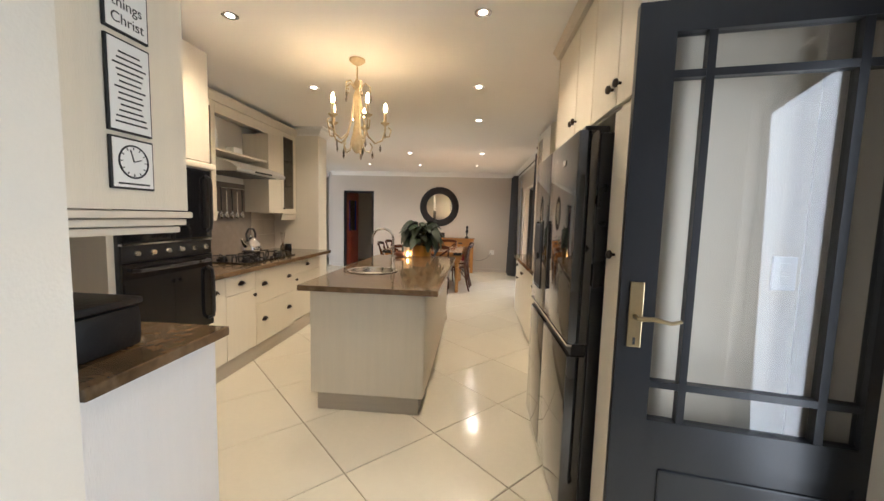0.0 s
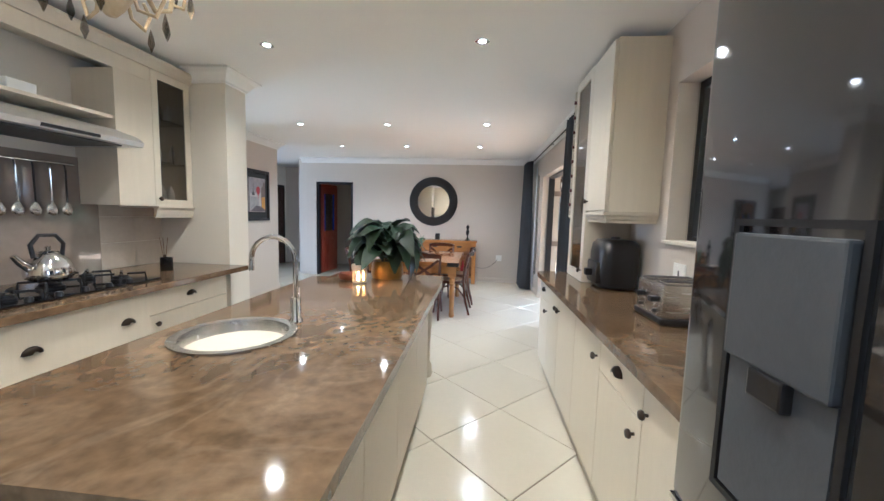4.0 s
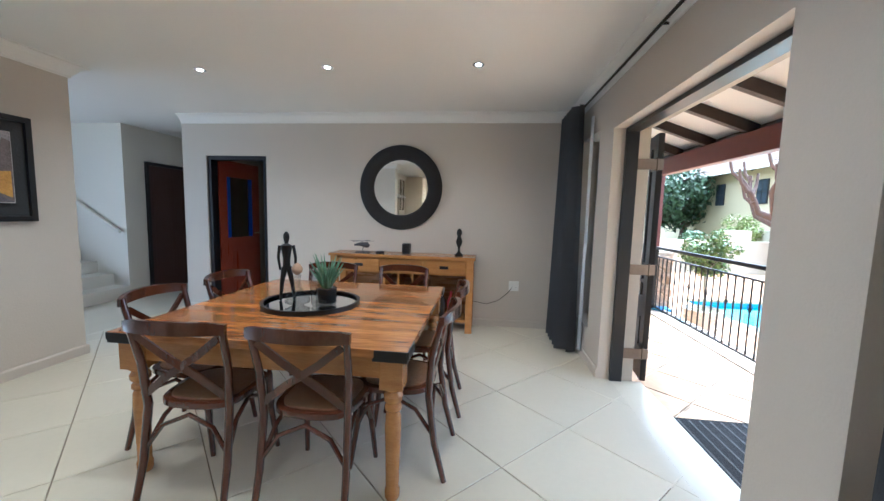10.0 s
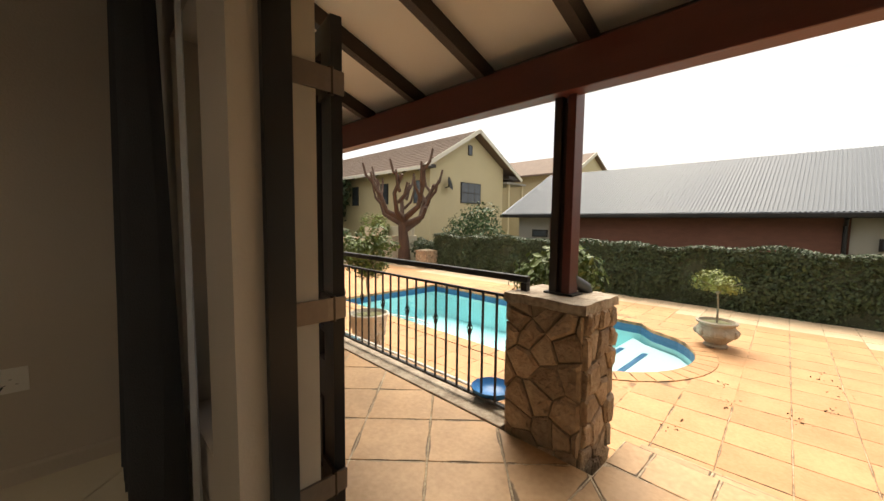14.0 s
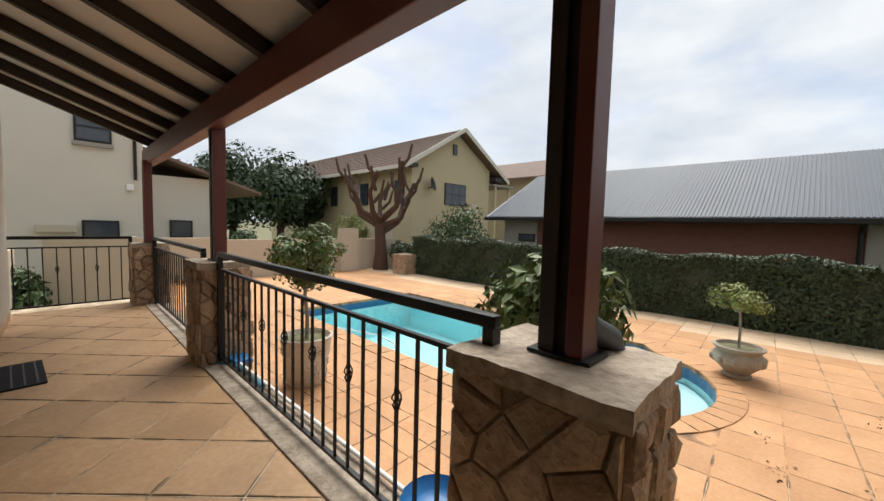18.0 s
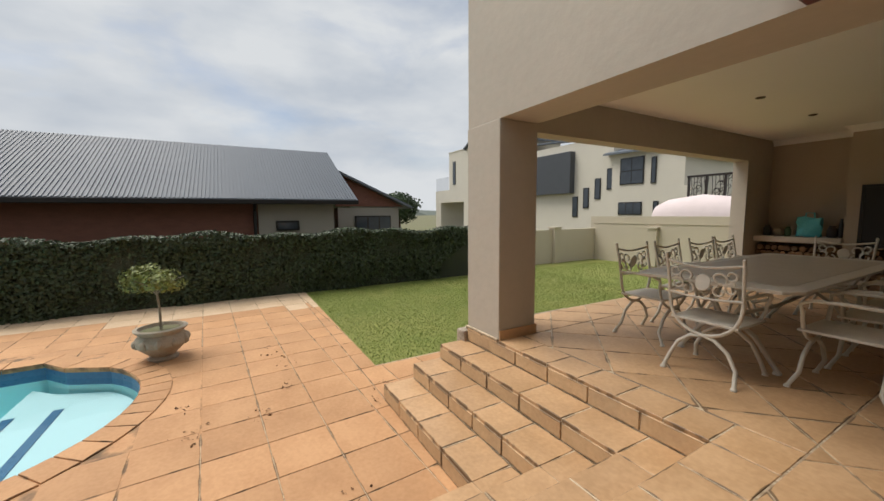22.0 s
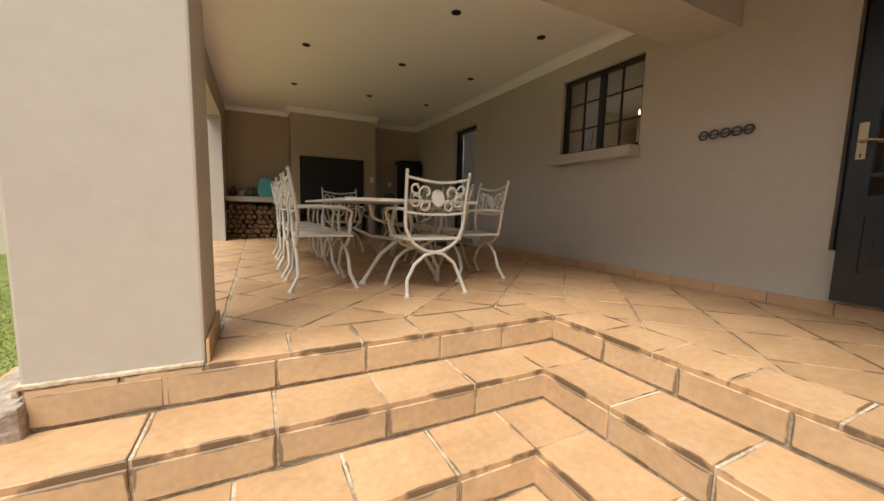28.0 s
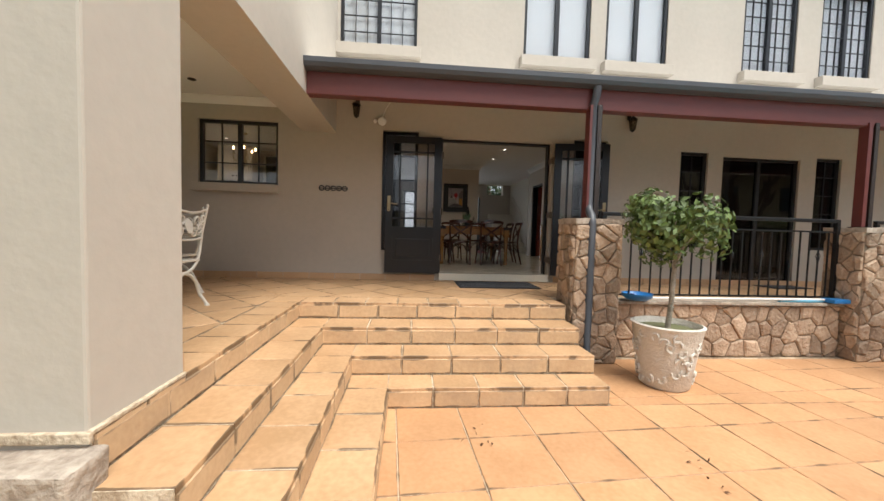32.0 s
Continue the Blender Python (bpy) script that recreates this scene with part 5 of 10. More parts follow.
# things on the right worktop
fry = thing("air_fryer", 3.25, 4.88, 0.912, 0, "black rounded air fryer on the worktop", "air fryer")
bm = bmesh.new()
rings = []
for w_, z in ((0.13, 0.0), (0.15, 0.012), (0.165, 0.12), (0.165, 0.25), (0.155, 0.31), (0.125, 0.338), (0.05, 0.345)):
    rings.append([bm.verts.new((math.copysign(abs(math.cos(math.tau * q / 28)) ** 0.55, math.cos(math.tau * q / 28)) * w_ * 0.85, math.copysign(abs(math.sin(math.tau * q / 28)) ** 0.55, math.sin(math.tau * q / 28)) * w_, z)) for q in range(28)])
for r0, r1 in zip(rings, rings[1:]):
    for q in range(28):
        bm.faces.new((r0[q], r0[(q + 1) % 28], r1[(q + 1) % 28], r1[q]))
bm.faces.new(rings[0][::-1]), bm.faces.new(rings[-1])
part("body", bm, BLACK_PLASTIC, fry, smooth=40)
part("drawer", boxes((-0.155, -0.1, -0.11, 0.11, 0.03, 0.19), bevel=0.02), BLACK_PLASTIC, fry, smooth=40)
part("handle", boxes((-0.2, -0.14, -0.03, 0.03, 0.08, 0.13), bevel=0.01), BLACK_PLASTIC, fry, smooth=40)
part("dial", lathe([(0.03, 0.345), (0.028, 0.358)], 18), GUTTER, fry)
toast = thing("toaster", 3.26, 4.05, 0.912, 0, "four slot steel toaster with black ends", "toaster")
part("body", boxes((-0.13, 0.13, -0.14, 0.14, 0.02, 0.19), bevel=0.025), STEEL, toast, smooth=40)
part("base", boxes((-0.135, 0.135, -0.15, 0.15, 0, 0.03), bevel=0.01), BLACK_PLASTIC, toast)
for y in (-0.075, 0.075):
    part("slot_bridge", boxes((-0.11, 0.11, y - 0.045, y + 0.045, 0.188, 0.197), bevel=0.004), STEEL, toast)
    for k in (-0.018, 0.018):
        part("slot", boxes((-0.1, 0.1, y + k - 0.01, y + k + 0.01, 0.196, 0.199)), BLACK_PLASTIC, toast)
    part("lever", boxes((-0.16, -0.13, y - 0.02, y + 0.02, 0.1, 0.125), bevel=0.005), BLACK_PLASTIC, toast)
    part("dial", lathe([(0.014, 0), (0.012, 0.015)], 12, at=(-0.13, y, 0.05)), BLACK_PLASTIC, toast)
cab = solo("power_cord", tube([(3.36, 4.14, 0.93), (3.36, 4.24, 0.93), (3.385, 4.28, 1.0), (3.39, 4.3, 1.12)], 0.004, 6), BLACK_PLASTIC, "black power cord of the toaster", "cord", smooth=60)


def socket(x, y, z, rz, label):
    s = thing("wall_socket", x, y, z, rz, label, "socket")
    part("plate", boxes((-0.06, 0.06, -0.008, 0.0, -0.06, 0.06), bevel=0.003), WHITE_PLASTIC, s)
    part("switch", boxes((-0.03, 0.0, -0.012, -0.007, 0.02, 0.045), bevel=0.002), WHITE_PLASTIC, s)
    for p in ((-0.02, -0.02), (0.02, -0.02), (0.0, 0.005)):
        part("pin_hole", lathe([(0.005, 0), (0.005, 0.0015)], 8, at=(p[0], -0.0085, p[1])), INK, s)
    return s


socket(3.399, 4.3, 1.1, -90, "white double wall socket above the worktop")
socket(2.725, 9.999, 0.512, 0, "white wall socket with a cable")

# chandelier
ch = thing("chandelier", 1.345, 3.04, 2.549, 0, "cream wrought iron chandelier with candle bulbs and crystals", "chandelier")
ch.matrix_basis = pose(1.345, 3.04, 2.549) @ Matrix.Diagonal((0.98, 0.98, 1.1, 1))
IVORY = surface("aged_ivory_metal", (0.4, 0.3, 0.16), 0.45, base2=(0.6, 0.51, 0.35), scale=12, metal=0.3, bump=0.05)
part("ceiling_rose", lathe([(0.06, 0), (0.06, -0.012), (0.035, -0.03), (0.012, -0.04)], 20), IVORY, ch, smooth=40)
part("chain", tube([(0, 0, -0.03), (0, 0, -0.14)], 0.006, 6), IVORY, ch)
part("stem", lathe([(0.01, -0.13), (0.028, -0.16), (0.016, -0.2), (0.03, -0.25), (0.034, -0.34), (0.02, -0.42), (0.03, -0.48), (0.045, -0.53), (0.05, -0.57), (0.03, -0.6), (0.012, -0.62)], 16), IVORY, ch, smooth=50)
for a in range(5):
    rot = pose(0, 0, 0, 0, 0, a * 72 + 20)
    bm = tube([(0.025, 0, -0.26), (0.05, 0, -0.4), (0.085, 0, -0.5), (0.14, 0, -0.545), (0.195, 0, -0.52), (0.215, 0, -0.46), (0.215, 0, -0.41)], 0.007, 8)
    bmesh.ops.transform(bm, matrix=rot, verts=bm.verts[:])
    arm = part("arm", bm, IVORY, ch, smooth=60)
    for curl in ([(0.03, 0, -0.5), (0.06, 0, -0.6), (0.1, 0, -0.61), (0.12, 0, -0.57), (0.1, 0, -0.545)], [(0.2, 0, -0.5), (0.25, 0, -0.49), (0.262, 0, -0.445), (0.24, 0, -0.43)], [(0.02, 0, -0.19), (0.06, 0, -0.15), (0.1, 0, -0.17), (0.1, 0, -0.21), (0.075, 0, -0.21)]):
        bm = tube(curl, 0.005, 6)
        bmesh.ops.transform(bm, matrix=rot, verts=bm.verts[:])
        part("scroll", bm, IVORY, arm, smooth=60)
    bm = lathe([(0.012, -0.42), (0.034, -0.405), (0.036, -0.4), (0.012, -0.398), (0.012, -0.33)], 14, at=(0.215, 0, 0))
    bmesh.ops.transform(bm, matrix=rot, verts=bm.verts[:])
    part("candle_cup", bm, IVORY, arm, smooth=40)
    bm = lathe([(0.008, -0.33), (0.014, -0.315), (0.012, -0.29), (0.002, -0.265)], 12, at=(0.215, 0, 0))
    bmesh.ops.transform(bm, matrix=rot, verts=bm.verts[:])
    part("bulb", bm, BULB_ON, arm, "lit candle bulb", smooth=60)
    for px, pz in ((0.215, -0.45), (0.12, -0.6), (0.18, -0.55), (0.1, -0.22)):
        bm = lathe([(0.001, -0.055), (0.009, -0.035), (0.007, -0.02), (0.001, 0)], 6, at=(px, 0, pz))
        bmesh.ops.transform(bm, matrix=rot, verts=bm.verts[:])
        part("crystal", bm, CAB_GLASS, arm, "clear hanging crystal")
for a in range(5):
    la = new("chandelier_lamp", bpy.data.lights.new("chandelier_lamp", "POINT"))
    la.data.energy, la.data.color, la.data.shadow_soft_size = 0.05, (1.0, 0.66, 0.36), 0.03
    la.location = (1.345 + 0.211 * math.cos(radians(a * 72 + 20)), 3.04 + 0.211 * math.sin(radians(a * 72 + 20)), 2.285)

# downlights
dl = thing("downlight", 0.78, 2.42, CEIL_Z, 0, "small round recessed halogen ceiling light", "ceiling light", "inside downlights")
part("ring", lathe([(0.048, 0), (0.048, -0.004), (0.036, -0.007), (0.024, -0.002)], 20), CHROME, dl, smooth=40)
part("lens", lathe([(0.024, -0.001), (0.024, -0.003), (0.01, -0.004)], 20), LAMP_ON, dl, "lit lens")
SPOTS = [(0.75, 3.63), (2.26, 2.44), (2.25, 3.62), (2.26, 4.74), (0.75, 4.74), (-0.14, 7.02), (1.04, 7.03), (2.34, 7.03), (-0.15, 8.56), (1.0, 8.56), (2.25, 8.56)]
for x, y in SPOTS:
    copy_thing(dl, pose(x, y, CEIL_Z))
for x, y in [(0.78, 2.42)] + SPOTS:
    la = new("downlight_lamp", bpy.data.lights.new("downlight_lamp", "SPOT"))
    la.data.energy, la.data.spot_size, la.data.spot_blend, la.data.color, la.data.shadow_soft_size = (5.8 if y < 5 else 5.6), radians(145), 0.8, (1, 0.78, 0.52) if y < 5 else (1, 0.83, 0.62), 0.03
    la.location = (x, y, CEIL_Z - 0.012)


# ---- dining room ----
table = thing("dining_table", 1.295, 7.76, 0, 0, "square honey-coloured plank dining table with turned legs", "table")
for k in range(7):
    y0 = -0.74 + k * 1.48 / 7
    part("plank", boxes((-0.735, 0.735, y0 + 0.0008, y0 + 1.48 / 7 - 0.0008, 0.72, 0.76), bevel=0.003), PLANK, table)
for sx in (-1, 1):
    part("apron", boxes((sx * 0.66 - 0.012, sx * 0.66 + 0.012, -0.6, 0.6, 0.6, 0.72)), PINE, table)
    part("apron", boxes((-0.6, 0.6, sx * 0.66 - 0.012, sx * 0.66 + 0.012, 0.6, 0.72)), PINE, table)
    for sy in (-1, 1):
        part("leg", lathe([(0.03, 0), (0.036, 0.015), (0.036, 0.05), (0.031, 0.06), (0.034, 0.2), (0.039, 0.36), (0.036, 0.42), (0.03, 0.44), (0.04, 0.452), (0.04, 0.468), (0.03, 0.48), (0.044, 0.497), (0.046, 0.52), (0.034, 0.54), (0.046, 0.552), (0.046, 0.56)], 20, at=(sx * 0.655, sy * 0.655, 0)), PINE, table, "turned honey wood leg", smooth=35)
        part("leg_block", boxes((sx * 0.655 - 0.055, sx * 0.655 + 0.055, sy * 0.655 - 0.055, sy * 0.655 + 0.055, 0.56, 0.72), bevel=0.004), PINE, table)
        part("corner_bracket", boxes((sx * 0.72 - 0.016, sx * 0.72 + 0.016, sy * 0.66 - 0.08, sy * 0.66 + 0.08, 0.705, 0.7215), (sx * 0.655 - 0.08, sx * 0.655 + 0.08, sy * 0.725 - 0.014, sy * 0.725 + 0.014, 0.705, 0.7215), bevel=0.002), BLACK_METAL, table, "black iron corner bracket")
        part("corner_bracket", boxes((sx * 0.7375 - 0.003, sx * 0.7375 + 0.003, sy * 0.665 - 0.075, sy * 0.665 + 0.075, 0.722, 0.758), (sx * 0.66 - 0.075, sx * 0.66 + 0.075, sy * 0.7425 - 0.003, sy * 0.7425 + 0.003, 0.722, 0.758)), BLACK_METAL, table, "black iron corner bracket")

chair = thing("dining_chair", 1.585, 7.17, 0, 0, "dark red-brown cross-back dining chair with a woven seat", "chair", "chairs round the dining table")
seat_out = [(0.2 * math.copysign(abs(math.cos(a)) ** 0.55, math.cos(a)) * (1.0 + 0.08 * math.sin(a)), 0.2 * math.copysign(abs(math.sin(a)) ** 0.55, math.sin(a))) for a in (math.tau * k / 28 for k in range(28))]
part("seat_frame", soft(prism(seat_out, 0.435, 0.465), 0.004, 1), CHAIR_WOOD, chair, smooth=40)
part("seat", prism([(x * 0.84, y * 0.84) for x, y in seat_out], 0.462, 0.472), RATTAN, chair, "woven brown seat")
for s in (-1, 1):
    part("back_post", tube([(s * 0.205, -0.29, 0), (s * 0.2, -0.235, 0.2), (s * 0.195, -0.2, 0.45), (s * 0.205, -0.215, 0.66), (s * 0.212, -0.265, 0.86)], [0.015, 0.018, 0.019, 0.018, 0.016], 8), CHAIR_WOOD, chair, smooth=50)
    part("front_leg", tube([(s * 0.18, 0.17, 0.45), (s * 0.183, 0.18, 0.25), (s * 0.2, 0.215, 0)], [0.02, 0.017, 0.013], 8), CHAIR_WOOD, chair, smooth=50)
    part("cross_bar", bar([(s * 0.2, -0.205, 0.5), (s * 0.08, -0.225, 0.6), (-s * 0.08, -0.24, 0.71), (-s * 0.19, -0.255, 0.8)], 0.012, 0.034), CHAIR_WOOD, chair)
    part("bow", tube([(s * 0.186, 0.175, 0.25), (s * 0.18, 0.12, 0.36), (s * 0.17, -0.01, 0.41), (s * 0.18, -0.13, 0.36), (s * 0.197, -0.22, 0.25)], 0.011, 7), CHAIR_WOOD, chair, smooth=50)
part("bow", tube([(-0.18, 0.175, 0.25), (-0.12, 0.165, 0.36), (0, 0.15, 0.41), (0.12, 0.165, 0.36), (0.18, 0.175, 0.25)], 0.011, 7), CHAIR_WOOD, chair, smooth=50)
part("bow", tube([(-0.196, -0.225, 0.25), (-0.12, -0.21, 0.36), (0, -0.2, 0.41), (0.12, -0.21, 0.36), (0.196, -0.225, 0.25)], 0.011, 7), CHAIR_WOOD, chair, smooth=50)
bm = bmesh.new()
rows = []
for k in range(13):
    u = k / 6 - 1
    x, y = 0.23 * u, -0.265 - 0.06 * (1 - u * u)
    zb, zt = 0.822 + 0.006 * (1 - u * u), 0.876 + 0.01 * (1 - u * u) - 0.012 * abs(u) ** 6
    rows.append([bm.verts.new(p) for p in ((x, y - 0.011, zb), (x, y + 0.011, zb), (x, y + 0.013, zt), (x, y - 0.009, zt + 0.002))])
for a, b in zip(rows, rows[1:]):
    for k in range(4):
        bm.faces.new((a[k], a[(k + 1) % 4], b[(k + 1) % 4], b[k]))
bm.faces.new(rows[0][::-1]), bm.faces.new(rows[-1])
part("top_rail", bm, CHAIR_WOOD, chair, smooth=40)
for x, y, r in ((1.01, 7.17, 3), (1.9, 7.46, 88), (1.92, 8.05, 93), (0.68, 7.45, -88), (0.69, 8.05, -92), (1.62, 8.5, 178), (0.98, 8.5, 184)):
    copy_thing(chair, pose(x, y, 0, 0, 0, r))

# tray with glass vessels, plant and figure
tray = thing("mirror_tray", 1.25, 7.73, 0.761, 0, "round mirrored tray with a black rim", "tray")
part("mirror", lathe([(0.29, 0.0), (0.29, 0.01)], 48), MIRROR, tray)
part("rim", lathe([(0.285, 0), (0.305, 0), (0.305, 0.028), (0.295, 0.03), (0.285, 0.026)], 48, cap=False), BLACK_METAL, tray, smooth=40)
fig = bmesh.new()
tube([(-0.04, 0, 0), (-0.03, 0, 0.12), (-0.012, 0, 0.22)], [0.009, 0.014, 0.02], 8, fig)
tube([(0.045, 0.01, 0), (0.03, 0, 0.12), (0.012, 0, 0.22)], [0.009, 0.014, 0.02], 8, fig)
tube([(0, 0, 0.2), (0, 0, 0.27), (0, 0, 0.36), (0, 0, 0.375)], [0.026, 0.022, 0.036, 0.012], 10, fig)
tube([(-0.04, 0, 0.36), (-0.05, 0.0, 0.28), (-0.04, 0.01, 0.2)], [0.011, 0.009, 0.007], 8, fig)
tube([(0.04, 0, 0.36), (0.055, 0.0, 0.28), (0.05, 0.01, 0.2)], [0.011, 0.009, 0.007], 8, fig)
lathe([(0.008, 0.37), (0.014, 0.385), (0.02, 0.41), (0.017, 0.435), (0.006, 0.45)], 12, fig)
solo("figure_statue", fig, BLACK_METAL, "slim black striding figure statue on the tray", "statue", m=pose(1.07, 7.75, 0.773, 0, 0, 25), smooth=60)
GLASS_OB = glass("thin_glass", (0.95, 0.97, 0.97), 0.03, 0.86)
for x, y, rows, lab in ((1.36, 7.67, [(0.07, 0), (0.075, 0.01), (0.082, 0.12), (0.085, 0.2), (0.08, 0.24)], "clear round glass vase"), (1.2, 7.64, [(0.03, 0), (0.075, 0.02), (0.07, 0.06), (0.03, 0.1), (0.018, 0.15), (0.024, 0.19)], "low clear glass decanter"), (1.28, 7.85, [(0.05, 0), (0.06, 0.02), (0.05, 0.1), (0.02, 0.16), (0.02, 0.22)], "clear slim glass bottle")):
    solo("glass_vessel", lathe(rows, 24, cap=False), GLASS_OB, lab, "vase", m=pose(x, y, 0.773), smooth=50)
solo("shell_stopper", lathe([(0.004, 0), (0.03, 0.02), (0.034, 0.045), (0.018, 0.07), (0.003, 0.08)], 14, at=(1.2, 7.64, 0.96)), surface("pale_stone", (0.45, 0.3, 0.2), 0.6, var=0.2), "pale shell shaped stopper", "ornament", smooth=50)
aloe = thing("aloe_plant", 1.37, 7.69, 0.78, 0, "green aloe plant in a dark pot inside a vase", "plant")
part("pot", lathe([(0.04, 0), (0.055, 0.01), (0.06, 0.1), (0.052, 0.1)], 20), BLACK_METAL, aloe, smooth=40)
ALOE = surface("aloe_green", (0.07, 0.17, 0.09), 0.5, base2=(0.16, 0.3, 0.17), scale=10, fine=50, bump=0.02, rand=0.2)
for k in range(24):
    a, h = k * 2.4, 0.6 + 0.4 * ((k * 7) % 10) / 10
    r = 0.1 * (1.15 - h * 0.75) + 0.02
    part("leaf", tube([(0.012 * math.cos(a), 0.012 * math.sin(a), 0.09), (r * 0.6 * math.cos(a), r * 0.6 * math.sin(a), 0.09 + 0.12 * h), (r * 1.3 * math.cos(a), r * 1.3 * math.sin(a), 0.09 + 0.24 * h)], [0.012, 0.009, 0.001], 6), ALOE, aloe, smooth=60)

# sideboard
sb = thing("sideboard", 1.4, 9.795, 0, 0, "honey-coloured wooden sideboard with drawers and an open shelf", "sideboard")
for k in range(3):
    part("top_plank", boxes((-0.86, 0.86, -0.18 + k * 0.125 + 0.001, -0.18 + (k + 1) * 0.125 - 0.001, 0.845, 0.878), bevel=0.003), PINE, sb)
for sx in (-0.8, 0.8):
    for sy in (-0.135, 0.15):
        part("leg", boxes((sx - 0.04, sx + 0.04, sy - 0.035, sy + 0.035, 0, 0.845), bevel=0.004), PINE, sb)
part("case", boxes((-0.76, 0.76, -0.14, 0.18, 0.66, 0.845)), PINE, sb)
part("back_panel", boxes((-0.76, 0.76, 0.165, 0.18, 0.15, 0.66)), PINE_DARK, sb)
part("lower_shelf", boxes((-0.79, 0.79, -0.15, 0.18, 0.12, 0.15), bevel=0.003), PINE, sb)
part("wine_shelf", boxes((-0.2, 0.3, -0.13, 0.165, 0.42, 0.44)), PINE, sb)
for x in (-0.2, -0.033, 0.133, 0.3):
    part("divider", boxes((x - 0.01, x + 0.01, -0.13, 0.165, 0.15, 0.66)), PINE, sb)
for k in range(3):
    x0 = -0.75 + k * 0.502
    d = part("drawer", boxes((x0 + 0.01, x0 + 0.49, -0.158, -0.14, 0.675, 0.83), bevel=0.004), PINE, sb)
    part("handle", boxes((x0 + 0.2, x0 + 0.3, -0.168, -0.157, 0.735, 0.77), bevel=0.004), BLACK_METAL, d, "black iron drawer pull")
solo("speaker", boxes((-0.05, 0.05, -0.05, 0.05, 0, 0.13), bevel=0.02), BLACK_PLASTIC, "small black cube loudspeaker", "speaker", m=pose(1.44, 9.77, 0.879), smooth=50)
solo("puck_speaker", lathe([(0.05, 0), (0.055, 0.01), (0.05, 0.03), (0.02, 0.034)], 24), BLACK_PLASTIC, "flat black disc on the sideboard", "speaker", m=pose(1.13, 9.72, 0.879), smooth=50)
bust = lathe([(0.05, 0), (0.055, 0.02), (0.03, 0.035), (0.014, 0.06), (0.014, 0.1), (0.03, 0.13), (0.042, 0.17), (0.028, 0.21), (0.02, 0.23), (0.034, 0.26), (0.03, 0.3), (0.008, 0.32)], 14)
bmesh.ops.transform(bust, matrix=Matrix.Diagonal((1, 0.6, 1, 1)), verts=bust.verts[:])
solo("bust_statue", bust, BLACK_METAL, "black abstract bust statue on the sideboard", "statue", m=pose(2.06, 9.76, 0.879, 0, 0, 30), smooth=50)
heli = bmesh.new()
tube([(-0.09, 0, 0.09), (-0.03, 0, 0.1), (0.06, 0, 0.09), (0.09, 0, 0.08)], [0.008, 0.02, 0.035, 0.012], 8, heli)
bar([(-0.14, 0.05, 0.14), (0.14, -0.05, 0.14)], 0.012, 0.004, heli)
bar([(-0.1, -0.09, 0.14), (0.1, 0.09, 0.14)], 0.012, 0.004, heli)
tube([(0, 0, 0.1), (0, 0, 0.145)], 0.005, 6, heli)
tube([(-0.08, 0.04, 0.005), (0.1, 0.04, 0.005)], 0.005, 6, heli)
tube([(-0.08, -0.04, 0.005), (0.1, -0.04, 0.005)], 0.005, 6, heli)
tube([(0.0, 0.04, 0.005), (0.02, 0, 0.08), (0.0, -0.04, 0.005)], 0.004, 6, heli)
solo("model_helicopter", heli, GUTTER, "dark metal model helicopter", "ornament", m=pose(0.9, 9.75, 0.879, 0, 0, 20), smooth=50)
for k, (x, c) in enumerate(((1.78, (0.3, 0.02, 0.02)), (1.88, (0.02, 0.02, 0.025)), (1.98, (0.25, 0.02, 0.03)), (2.07, (0.03, 0.03, 0.03)))):
    solo("bottle", lathe([(0.04, 0), (0.042, 0.01), (0.042, 0.19), (0.016, 0.25), (0.016, 0.31)], 14), surface("bottle_glass_" + "abcd"[k], c, 0.15, var=0.1), "liquor bottle on the lower shelf", "bottle", "bottles in the sideboard", m=pose(x, 9.77, 0.151), smooth=40)
solo("cable", tube([(2.22, 9.93, 0.32), (2.4, 9.96, 0.28), (2.55, 9.98, 0.33), (2.66, 9.988, 0.43), (2.7, 9.985, 0.49)], 0.004, 6), BLACK_PLASTIC, "thin dark cable on the wall", "cable", smooth=60)

# mirror and picture
mir = thing("wall_mirror", 1.31, 9.998, 1.667, 0, "round wall mirror in a wide black woven frame", "mirror")
bm = lathe([(0.335, 0), (0.508, 0), (0.513, 0.025), (0.48, 0.045), (0.42, 0.05), (0.355, 0.04), (0.335, 0.02)], 64, cap=False)
bmesh.ops.transform(bm, matrix=pose(0, 0, 0, 90), verts=bm.verts[:])
part("frame", bm, surface("black_woven", (0.012, 0.01, 0.009), 0.5, base2=(0.03, 0.025, 0.022), scale=60, fine=180, bump=0.3), mir, "wide black woven frame", smooth=50)
bm = lathe([(0.34, 0.008), (0.34, 0.016)], 64)
bmesh.ops.transform(bm, matrix=pose(0, 0, 0, 90), verts=bm.verts[:])
part("mirror_glass", bm, MIRROR, mir, "mirror glass")

